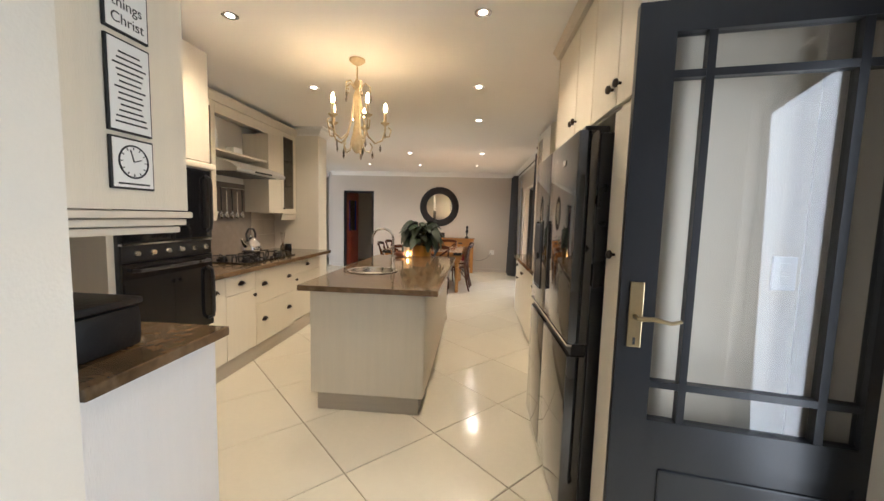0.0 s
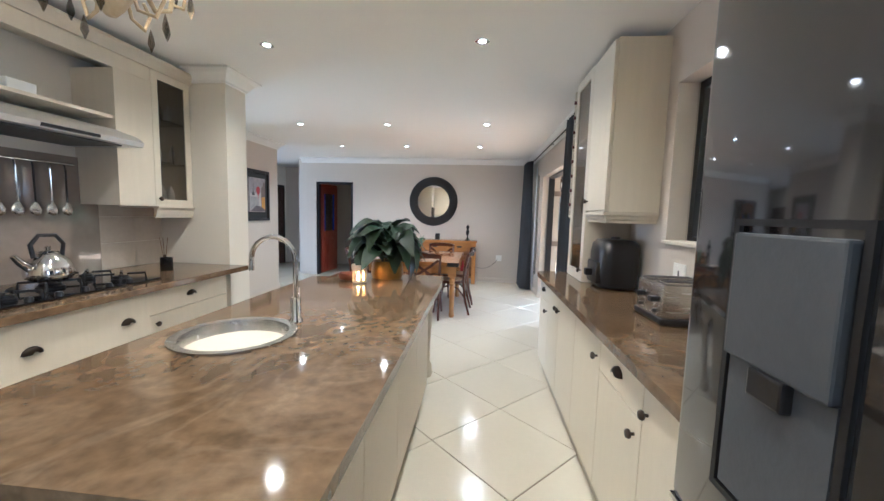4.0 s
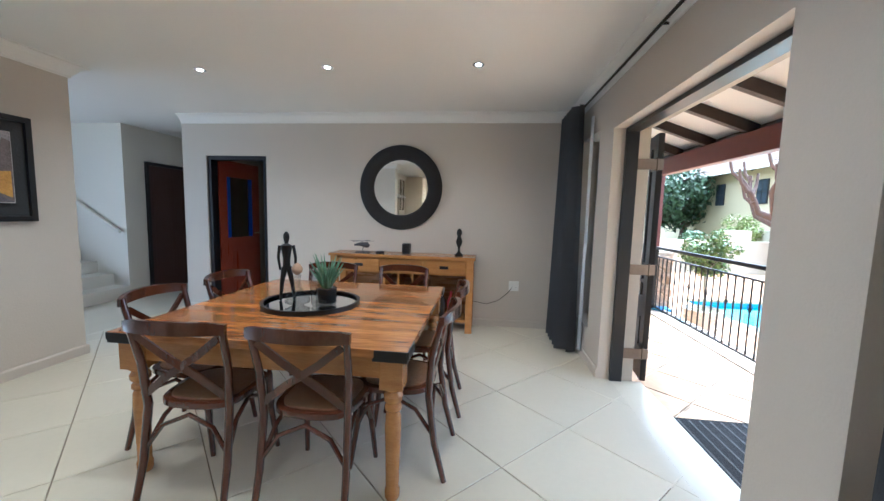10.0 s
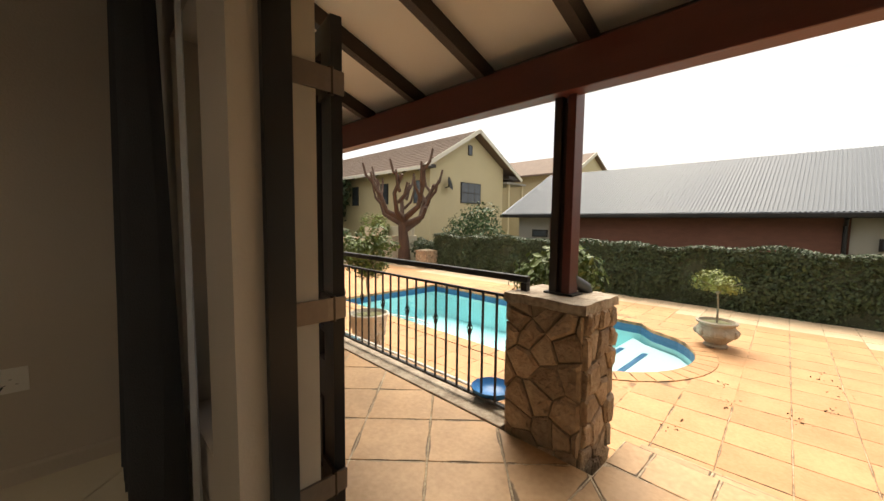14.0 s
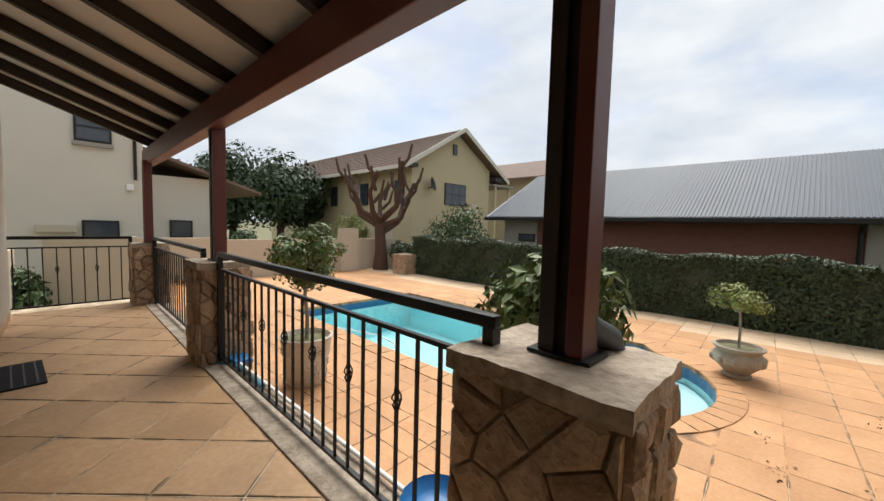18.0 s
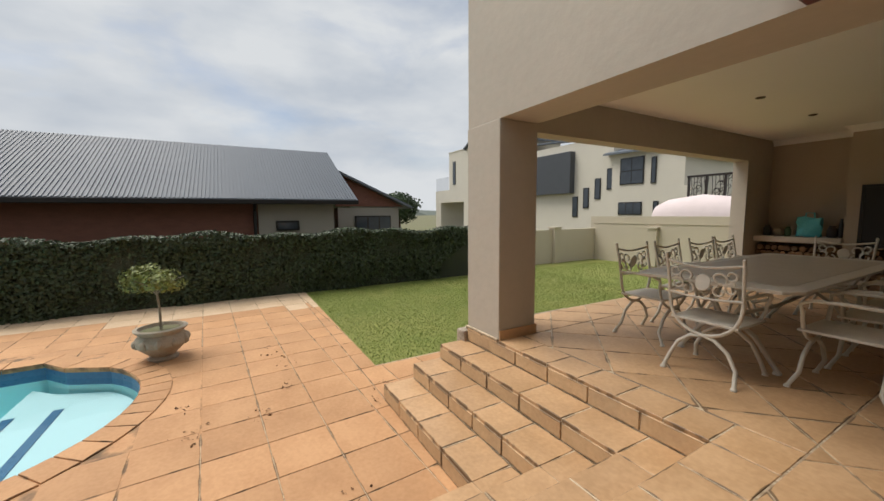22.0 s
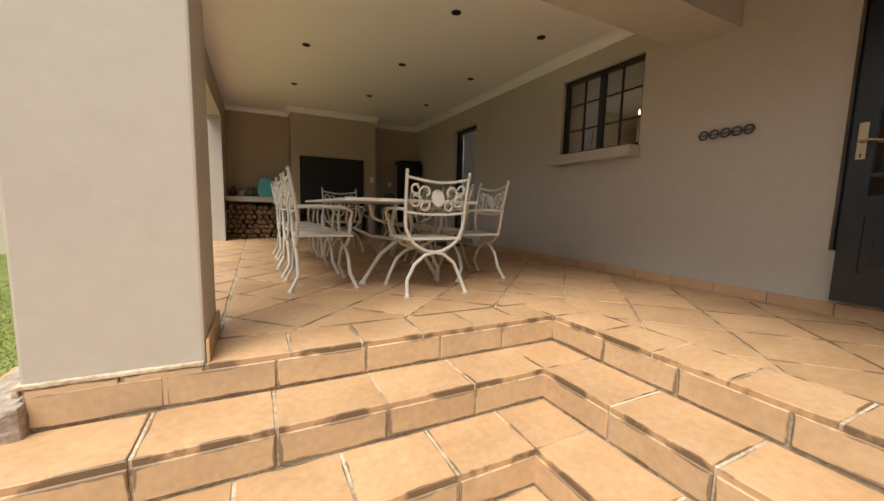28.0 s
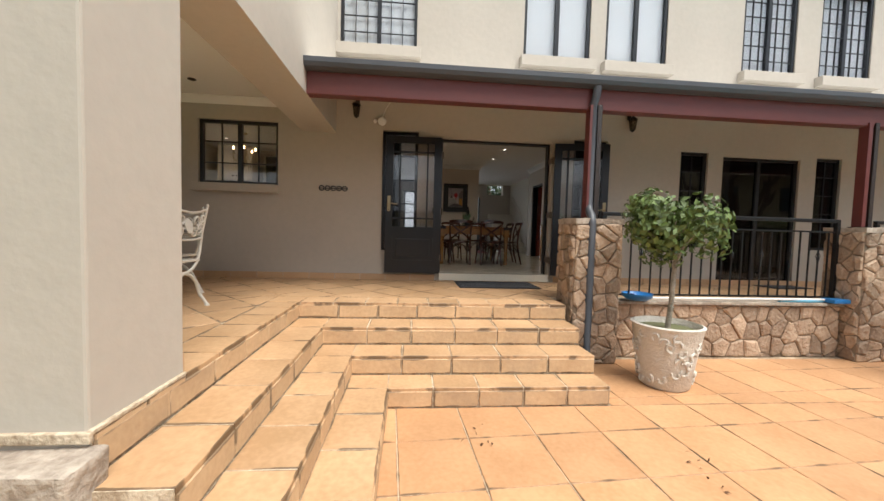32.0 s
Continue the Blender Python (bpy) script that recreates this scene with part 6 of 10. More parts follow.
pic = thing("framed_picture", -1.258, 7.735, 1.62, 0, "black framed city painting with a tower and a red tree", "picture")
part("frame", cells([0, 0.035], [-0.35, -0.31, 0.31, 0.35], [-0.4, -0.36, 0.36, 0.4], lambda x, y, z: abs(y) < 0.31 and abs(z) < 0.36), BLACK_WOOD, pic)
part("mat_board", boxes((0, 0.012, -0.31, 0.31, -0.36, 0.36)), surface("charcoal_mat", (0.035, 0.038, 0.042), 0.8, var=0.05), pic, "charcoal mat board")
part("canvas", boxes((0.012, 0.045, -0.205, 0.205, -0.26, 0.27), bevel=0.003), surface("grey_canvas", (0.3, 0.28, 0.29), 0.7, base2=(0.62, 0.6, 0.6), scale=5, fine=40, stretch=(1, 1, 1.5), bump=0.05), pic, "grey painted canvas")


def daub(name, outline, x, colour):
    bm = bmesh.new()
    bm.faces.new([bm.verts.new((x, y, z)) for y, z in outline])
    part(name, bm, surface("paint_" + name, colour, 0.6, var=0.35, scale=14, fine=60, bump=0.1), pic)


daub("sky_paint", [(-0.2, 0.02), (0.2, 0.05), (0.2, 0.265), (-0.2, 0.265)], 0.0455, (0.3, 0.28, 0.3))
daub("tower", [(-0.16, 0.0), (-0.125, 0.06), (-0.118, 0.19), (-0.112, 0.06), (-0.075, 0.0)], 0.0462, (0.05, 0.05, 0.06))
daub("river", [(-0.2, -0.25), (0.05, -0.25), (0.02, -0.03), (-0.2, -0.02)], 0.0458, (0.36, 0.36, 0.38))
daub("street", [(-0.2, -0.255), (0.2, -0.255), (0.15, -0.18), (-0.05, -0.16)], 0.0461, (0.12, 0.11, 0.13))
daub("red_tree", [(-0.03, 0.03), (-0.05, 0.09), (-0.02, 0.13), (0.03, 0.14), (0.06, 0.1), (0.05, 0.04), (0.015, 0.0), (0.012, -0.06), (0.0, -0.06), (0.0, 0.0)], 0.0465, (0.4, 0.03, 0.05))
daub("house_row", [(0.09, -0.2), (0.2, -0.25), (0.2, 0.2), (0.15, 0.22), (0.13, 0.14), (0.09, 0.12)], 0.0463, (0.16, 0.13, 0.13))
daub("lit_window", [(0.1, -0.18), (0.19, -0.22), (0.19, -0.02), (0.1, -0.03)], 0.0467, (0.55, 0.3, 0.06))

# red door into the next room, hall and stairs
door = thing("door", -1.255, 10.165, 0, 86, "open red-brown wooden door with a glazed upper half", "door")
RED_DOOR = surface("red_varnished_wood", (0.24, 0.036, 0.018), 0.3, base2=(0.34, 0.065, 0.03), scale=3, fine=30, stretch=(6, 6, 0.6), coat=0.3)
part("leaf", cells([0, 0.14, 0.66, 0.8], [-0.02, 0.02], [0.01, 0.95, 1.8, 2.02], lambda x, y, z: 0.14 < x < 0.66 and 0.95 < z < 1.8), RED_DOOR, door)
gp = part("pane", boxes((0.22, 0.58, -0.006, 0.006, 0.95, 1.8)), CAB_GLASS, door, "grey glass pane")
for x0 in (0.14, 0.58):
    part("coloured_glass", boxes((x0, x0 + 0.08, -0.006, 0.006, 0.95, 1.8)), surface("blue_glass", (0.03, 0.1, 0.6), 0.1, var=0.2, bump=0) if x0 < 0.2 else bpy.data.materials["blue_glass"], door, "blue glass strip")
part("panel", boxes((0.2, 0.6, -0.026, 0.026, 0.2, 0.75), bevel=0.01), RED_DOOR, door)
part("handle", tube([(0.74, -0.02, 1.0), (0.74, -0.06, 1.0), (0.64, -0.065, 1.0)], 0.008), BRASS, door, smooth=60)
setting("door_frame", cells([-1.28, -1.23, -0.5, -0.45], [10.02, 10.14], [0, 1.99, 2.04], lambda x, y, z: -1.23 < x < -0.5 and z < 1.99), BLACK_WOOD, "dark door frame", "door frame")
setting("wall_hall_west", wall(-3.07, -2.92, 10.4, 11.75, -0.1, 2.75), WALL_WHITE, "cream hall wall with a dark door", "wall")
hd = thing("hall_door", -2.918, 11.17, 0, 90, "dark brown double hall door in a dark frame", "door")
DARK_DOOR = surface("dark_brown_wood", (0.05, 0.02, 0.012), 0.4, var=0.2, stretch=(6, 6, 0.5))
part("frame", cells([-0.43, -0.39, 0.39, 0.43], [-0.04, 0.0], [0, 2.0, 2.05], lambda x, y, z: abs(x) < 0.39 and z < 2.0), BLACK_WOOD, hd)
for s in (0, 1):
    lf = part("leaf", boxes((-0.388 + s * 0.389, -0.001 + s * 0.389, -0.03, 0.0, 0.01, 1.998), bevel=0.004), DARK_DOOR, hd)
    part("panel", boxes((-0.32 + s * 0.389, -0.07 + s * 0.389, -0.036, -0.028, 0.2, 1.85), bevel=0.006), DARK_DOOR, lf)
st = thing("staircase", -3.9, 10.0, 0, 0, "cream staircase rising beside the hall wall", "staircase")
for k in range(8):
    wpart("step", boxes((-5.15, -2.9 - 0.27 * k, 9.5, 10.398, 0.172 * k, 0.172 * (k + 1)), bevel=0.006), WALL_WHITE, st)
wpart("handrail", tube([(-2.98, 10.35, 0.98), (-3.1, 10.35, 1.05), (-4.7, 10.35, 2.05)], 0.022, 10), WALL_WHITE, st, "pale handrail", smooth=60)
setting("wall_stairs", wall(-5.2, -3.07, 10.4, 10.5, -0.1, 2.75), WALL_WHITE, "cream wall behind the stairs", "wall")

# lounge seen past the kitchen
console = thing("console_table", -1.77, 7.62, 0, 0, "dark red-brown console table on turned legs", "table")
wpart("tabletop", boxes((-1.98, -1.565, 7.0, 8.2, 0.75, 0.785), bevel=0.008), CHAIR_WOOD, console)
wpart("apron", boxes((-1.95, -1.57, 7.04, 8.16, 0.52, 0.75), bevel=0.004), CHAIR_WOOD, console)
for x in (-1.91, -1.62):
    for y in (7.09, 8.11):
        wpart("leg", lathe([(0.025, 0), (0.035, 0.03), (0.022, 0.08), (0.035, 0.25), (0.045, 0.36), (0.028, 0.42), (0.045, 0.46), (0.045, 0.52)], 16, at=(x, y, 0)), CHAIR_WOOD, console, smooth=40)
RUG = surface("red_woven_rug", (0.2, 0.012, 0.03), 0.95, base2=(0.32, 0.05, 0.07), scale=14, fine=120, bump=0.15)
rug = thing("rug", -3.2, 8.0, 0.001, 0, "red patterned rug on the lounge floor", "rug")
part("pile", boxes((-1.0, 1.0, -0.95, 0.95, 0, 0.012), bevel=0.004), RUG, rug)
for k in range(7):
    part("stripe", boxes((-0.9, 0.9, -0.8 + k * 0.26, -0.76 + k * 0.26, 0.0118, 0.0135)), surface("rug_stripe", (0.4, 0.16, 0.15), 0.95, var=0.2) if k == 0 else bpy.data.materials["rug_stripe"], rug)

# ---- doors and windows ----
def glazed_leaf(name, m, label, w=0.83, h=2.05, lift=0.0, sides=(-1, 1), s=0.105, b=0.82, top=0.11, edge=0.13, edge_z=0.14, plate=0.17):
    """A black half-glazed leaf: hinge at the origin, running along +x, its upper part cut into nine panes."""
    ob = new(name)
    ob.matrix_basis = m
    ob.empty_display_size = 0.1
    tagged(ob, label, "door")
    part("frame", cells([0, s, w - s, w], [-0.022, 0.022], [0.0, 0.2, b - 0.13, b, h - top, h], lambda x, y, z: s < x < w - s and (b < z < h - top or 0.2 < z < b - 0.13)), BLACK_WOOD, ob)
    part("lower_panel", boxes((s, w - s, -0.01, 0.01, 0.2, b - 0.13)), BLACK_WOOD, ob)
    part("panel_field", boxes((s + 0.05, w - s - 0.05, -0.018, 0.018, 0.25, b - 0.18), bevel=0.008), BLACK_WOOD, ob)
    for x in (s + edge, w - s - edge):
        part("muntin", boxes((x - 0.012, x + 0.012, -0.018, 0.018, b, h - top)), BLACK_WOOD, ob)
    for z in (b + edge_z, h - top - edge_z):
        part("muntin", boxes((s, w - s, -0.017, 0.017, z - 0.012, z + 0.012)), BLACK_WOOD, ob)
    xs, zs = [s, s + edge, w - s - edge, w - s], [b, b + edge_z, h - top - edge_z, h - top]
    for i in range(3):
        for j in range(3):
            p = part("pane", boxes((xs[i], xs[i + 1], -0.003, 0.003, zs[j], zs[j + 1])), WINDOW_GLASS, ob)
            p.visible_shadow = False
    if sides:
        for q in sides:
            hp = part("handle_plate", boxes((w - 0.075, w - 0.03, q * 0.026 - 0.004, q * 0.026 + 0.004, 0.93 + lift, 0.93 + lift + plate), bevel=0.003), BRASS, ob, "old brass handle plate")
            part("lever", tube([(w - 0.052, q * 0.03, 1.04 + lift), (w - 0.052, q * 0.07, 1.04 + lift), (w - 0.1, q * 0.075, 1.045 + lift), (w - 0.15, q * 0.075, 1.035 + lift), (w - 0.18, q * 0.075, 1.045 + lift)], [0.009, 0.009, 0.008, 0.007, 0.006], 8), BRASS, hp, smooth=60)
            part("keyhole", boxes((w - 0.056, w - 0.048, q * 0.031 - 0.001, q * 0.031 + 0.001, 0.94 + lift, 0.965 + lift)), INK, hp)
    return ob


HINGE = surface("dull_bronze", (0.2, 0.16, 0.13), 0.4, metal=0.5, var=0.15, bump=0.01)


def strap_hinges(leaf, x0, x1, y0):
    for z in (0.24, 0.95, 1.8):
        hg = part("hinge", boxes((x0, x1, y0 - 0.006, y0 + 0.006, z - 0.045, z + 0.045), bevel=0.002), BRONZE, leaf, "wide bronze strap hinge")


glazed_leaf("lounge_door", pose(-5.1, 8.8, 0.0, 0, 0, 14), "black half-glazed lounge door standing open", w=0.8, h=1.95)
glazed_leaf("kitchen_door", pose(3.594, 1.463, 0.01, 0, 0, 170.2), "open black half-glazed kitchen door with a brass handle", w=0.83, h=2.11, lift=0.03, sides=(1,), s=0.114, b=0.7, top=0.1, edge=0.104, edge_z=0.13, plate=0.23)
fa = glazed_leaf("terrace_door", pose(3.72, 6.915, 0.0, 0, 0, -91), "black half-glazed terrace door folded back against the wall", s=0.108, b=0.7, top=0.1, edge=0.1, edge_z=0.13, plate=0.23)
fb = glazed_leaf("terrace_door", pose(3.72, 8.675, 0.0, 0, 0, 82), "black half-glazed terrace door folded back on strap hinges", s=0.108, b=0.7, top=0.1, edge=0.1, edge_z=0.13, plate=0.23)
for leaf, s in ((fa, -1), (fb, 1)):
    strap_hinges(leaf, -0.02, 0.12, 0.028 * s)
    for z in (0.24, 0.95, 1.8):
        y_jamb, y_leaf = (DOOR[0] + 0.008, 6.92) if leaf is fa else (DOOR[1] - 0.008, 8.66)
        bm = bar([(3.5, y_jamb, z), (3.66, y_jamb, z), (3.74, y_leaf, z)], 0.012, 0.085)
        bmesh.ops.transform(bm, matrix=leaf.matrix_basis.inverted(), verts=bm.verts[:])
        part("hinge_arm", bm, HINGE, leaf, "wide bronze hinge bracket")
        part("hinge_pin", lathe([(0.012, z - 0.05), (0.012, z + 0.05)], 10, at=(-0.02, 0.03 * s, 0)), BRONZE, leaf)


def frame_ring(name, x0, x1, y0, y1, z0, z1, w, sill=True, label="black window frame"):
    return setting(name, cells([x0, x1], [y0, y0 + w, y1 - w, y1], [z0, z0 + (w if sill else 1e-4), z1 - w, z1], lambda x, y, z: y0 + w < y < y1 - w and (z < z1 - w) and (z > z0 + (w if sill else 0) or not sill)), BLACK_WOOD, label, "frame")


frame_ring("door_frame_terrace", 3.44, 3.535, DOOR[0], DOOR[1], -0.01, 2.08, 0.03, False, "black terrace door frame")
frame_ring("door_frame_kitchen", 3.45, 3.56, KDOOR[0], KDOOR[1], -0.01, 2.08, 0.05, False, "black kitchen door frame")
setting("sill_terrace", boxes((3.34, 3.7, DOOR[0] + 0.003, DOOR[1] - 0.003, -0.11, -0.002), bevel=0.004), TILE_IN, "pale threshold", "sill")


def window(name, x, y0, y1, z0, z1, cols, rows, label, mullion=None, glass_mat=WINDOW_GLASS, bar_w=0.008):
    """A black window in a wall that runs along y."""
    ob = thing(name, x, (y0 + y1) / 2, z0, 0, label, "window")
    ob["kind"] = "structure"
    w = 0.045
    wpart("window_frame", cells([x - 0.03, x + 0.03], [y0, y0 + w, y1 - w, y1], [z0, z0 + w, z1 - w, z1], lambda a, b, c: y0 + w < b < y1 - w and z0 + w < c < z1 - w), BLACK_WOOD, ob)
    edges = [y0 + w] + ([mullion] if mullion else []) + [y1 - w]
    if mullion:
        wpart("mullion", boxes((x - 0.028, x + 0.028, mullion - 0.03, mullion + 0.03, z0 + w, z1 - w)), BLACK_WOOD, ob)
    for a, b in zip(edges, edges[1:]):
        for k in range(1, cols):
            y = a + (b - a) * k / cols
            wpart("glazing_bar", boxes((x - 0.012, x + 0.012, y - bar_w, y + bar_w, z0 + w, z1 - w)), BLACK_WOOD, ob)
        for k in range(1, rows):
            z = z0 + (z1 - z0) * k / rows
            wpart("glazing_bar", boxes((x - 0.011, x + 0.011, a, b, z - bar_w, z + bar_w)), BLACK_WOOD, ob)
        for i in range(cols):
            for j in range(rows):
                ya, yb = a + (b - a) * i / cols, a + (b - a) * (i + 1) / cols
                za, zb = z0 + w + (z1 - z0 - 2 * w) * j / rows, z0 + w + (z1 - z0 - 2 * w) * (j + 1) / rows
                p = wpart("pane", boxes((x - 0.003, x + 0.003, ya, yb, za, zb)), glass_mat, ob)
                p.visible_shadow = False
    return ob


window("window_kitchen", 3.55, *KWIN, 2, 3, "black kitchen window with small panes", mullion=3.925)
setting("sill_outside", boxes((3.6, 3.78, KWIN[0] - 0.03, KWIN[1] + 0.02, KWIN[2] - 0.12, KWIN[2] - 0.005), bevel=0.006), WALL_OUT, "plastered window sill", "sill")
setting("sill_inside", boxes((3.37, 3.52, KWIN[0] + 0.003, KWIN[1] - 0.003, KWIN[2] + 0.001, KWIN[2] + 0.02), bevel=0.004), WALL_WHITE, "painted inner sill", "sill")
window("window_side_near", 3.53, *SIDE_A, 0.33, 2.15, 1, 5, "narrow black side window")
window("window_side_far", 3.53, *SIDE_B, 0.33, 2.15, 1, 5, "narrow black side window")
DARK_PANE = glass("dim_glass", (0.5, 0.52, 0.55), 0.0, 0.7)
window("window_study", 3.56, 10.82, 11.3, 0.5, 2.05, 2, 5, "narrow black window with small panes", glass_mat=DARK_PANE)
window("window_study_far", 3.56, 13.25, 13.72, 0.5, 2.05, 2, 5, "narrow black window with small panes", glass_mat=DARK_PANE)
window("glazed_door_study", 3.56, 11.56, 12.95, -0.1, 2.0, 1, 1, "dark sliding glass doors", mullion=12.25, glass_mat=DARK_PANE)
UP_BLIND = surface("white_blind", (0.74, 0.79, 0.84), 0.8, var=0.03, bump=0)
for k, (a, b) in enumerate(UPPER):
    window("window_upper", 3.58, a, b, 3.36, 4.75, 3 if k in (0, 3, 4) else 1, 6 if k in (0, 3, 4) else 1, "black upper window with pale blinds", mullion=(a + b) / 2, bar_w=0.005)
    setting("sill_upper", boxes((3.6, 3.76, a - 0.06, b + 0.06, 3.2, 3.355), bevel=0.006), WALL_OUT, "plastered window sill", "sill")
    setting("blind", boxes((3.53, 3.545, a + 0.003, b - 0.003, 3.363, 4.747)), UP_BLIND, "white blind behind the window", "blind")
window("window_lounge", -5.3, 6.2, 8.6, 0.5, 2.2, 2, 2, "wide lounge window", mullion=7.4)


def curtain(x, y0, y1, z0, z1, waves, depth, material, label, m=None):
    bm = bmesh.new()
    n = waves * 10
    rows = []
    for k in range(n + 1):
        u = k / n
        a = u * waves * math.tau
        row = []
        for j in range(7):
            v = j / 6
            spread = 1 + 0.12 * (1 - v)
            yy = (y0 + y1) / 2 + (u - 0.5) * (y1 - y0) * spread
            row.append(bm.verts.new((x + depth * (0.55 + 0.45 * (1 - v)) * math.sin(a + 0.4 * math.sin(3 * v + u * 9)), yy + 0.01 * math.sin(a * 0.5 + 4 * v), z0 + (z1 - z0) * v)))
        rows.append(row)
    for a, b in zip(rows, rows[1:]):
        for j in range(6):
            bm.faces.new((a[j], b[j], b[j + 1], a[j + 1]))
    bmesh.ops.solidify(bm, geom=bm.faces[:], thickness=0.004)
    return solo("curtain", bm, material, label, "curtain", "dining room curtains", m=m, smooth=70)


curtain(3.19, 9.2, 9.75, 0.03, 2.42, 5, 0.1, CURTAIN, "dark grey curtain hanging in deep folds")
curtain(3.2, 5.74, 6.27, 0.03, 2.42, 6, 0.07, CURTAIN, "dark grey curtain beside the glazed cabinet")
curtain(3.31, 9.12, 9.19, 0.06, 2.3, 1, 0.014, SHEER, "narrow white sheer curtain")
rod = thing("curtain_rod", 3.31, 7.8, 2.46, 0, "thin dark curtain rod along the wall", "curtain rod")
wpart("rod", tube([(3.29, 5.72, 2.46), (3.29, 9.93, 2.46)], 0.01, 8), BLACK_METAL, rod, smooth=60)
for y in (5.75, 7.8, 9.9):
    wpart("bracket", tube([(3.29, y, 2.46), (WALL_X, y, 2.46)], 0.008, 6), BLACK_METAL, rod)


# ---- terrace ----
def clip_half(poly, a, b, c):
    """The part of a convex outline where a x + b y <= c."""
    out = []
    for (px, py), (qx, qy) in zip(poly, poly[1:] + poly[:1]):
        dp, dq = a * px + b * py - c, a * qx + b * qy - c
        if dp <= 0:
            out.append((px, py))
        if dp * dq < 0:
            t = dp / (dp - dq)
            out.append((px + (qx - px) * t, py + (qy - py) * t))
    return out


def clip_rect(poly, x0, x1, y0, y1):
    for h in ((-1, 0, -x0), (1, 0, x1), (0, -1, -y0), (0, 1, y1)):
        poly = clip_half(poly, *h)
        if len(poly) < 3:
            return []
    return poly


def area_of(poly):
    return abs(sum(a[0] * b[1] - b[0] * a[1] for a, b in zip(poly, poly[1:] + poly[:1]))) / 2


def shrunk(poly, gap):
    """A convex outline moved in by gap on every side."""
    area = sum(a[0] * b[1] - b[0] * a[1] for a, b in zip(poly, poly[1:] + poly[:1]))
    poly = poly if area > 0 else poly[::-1]
    out = poly
    for (ax, ay), (bx, by) in zip(poly, poly[1:] + poly[:1]):
        l = math.hypot(bx - ax, by - ay)
        if l < 1e-5:
            continue
        nx, ny = (by - ay) / l, -(bx - ax) / l
        out = clip_half(out, nx, ny, nx * ax + ny * ay - gap)
        if len(out) < 3:
            return []
    return out


def patches(w, h, size, rnd, jitter=0.42):
    """Irregular convex patches that fill a w by h panel."""
    nx, ny = max(1, round(w / size)), max(1, round(h / size))
    pts = [((i + 0.5 + rnd.uniform(-jitter, jitter) + 0.25 * (j % 2)) * w / nx, (j + 0.5 + rnd.uniform(-jitter, jitter)) * h / ny) for i in range(-1, nx + 1) for j in range(-1, ny + 1)]
    out = []
    for p in pts:
        poly = [(0, 0), (w, 0), (w, h), (0, h)]
        for q in pts:
            if q != p and math.hypot(q[0] - p[0], q[1] - p[1]) < 3.2 * size:
                a, b = q[0] - p[0], q[1] - p[1]
                poly = clip_half(poly, a, b, (q[0] ** 2 + q[1] ** 2 - p[0] ** 2 - p[1] ** 2) / 2)
                if len(poly) < 3:
                    break
        if len(poly) >= 3 and area_of(poly) > 0.15 * size * size:
            out.append(poly)
    return out


def stone_face(parent, m, w, h, size, seed, proud=0.03, name="stone", material=None):
    """Field stones over a panel; m carries its plane (x along, y up, z out) into the parent."""
    rnd = random.Random(seed)
    for poly in patches(w, h, size, rnd):
        lo, hi = shrunk(poly, 0.006), shrunk(poly, 0.006 + 0.018)
        if len(lo) < 3 or len(lo) != len(hi):
            hi = [(sum(p[0] for p in lo) / max(1, len(lo)) * 0.2 + x * 0.8, sum(p[1] for p in lo) / max(1, len(lo)) * 0.2 + y * 0.8) for x, y in lo]
        if len(lo) < 3:
            continue
        bm = bmesh.new()
        d = proud * rnd.uniform(0.5, 1.3)
        a = [bm.verts.new((x, y, -0.02)) for x, y in lo]
        c = [bm.verts.new((x, y, d * 0.55)) for x, y in lo]
        e = [bm.verts.new((x + rnd.uniform(-0.004, 0.004), y + rnd.uniform(-0.004, 0.004), d * rnd.uniform(0.8, 1.1))) for x, y in hi]
        n = len(lo)
        for k in range(n):
            j = (k + 1) % n
            bm.faces.new((a[k], a[j], c[j], c[k]))
            bm.faces.new((c[k], c[j], e[j], e[k]))
        bm.faces.new(e)
        bmesh.ops.transform(bm, matrix=m, verts=bm.verts[:])
        part(name, bm, material or STONE, parent)


def facing(x, y, z, normal):
    """A frame for a wall panel: x along the wall, y up, z out of it."""
    nx, ny = normal
    return Matrix(((-ny, 0, nx, x), (nx, 0, ny, y), (0, 1, 0, z), (0, 0, 0, 1)))


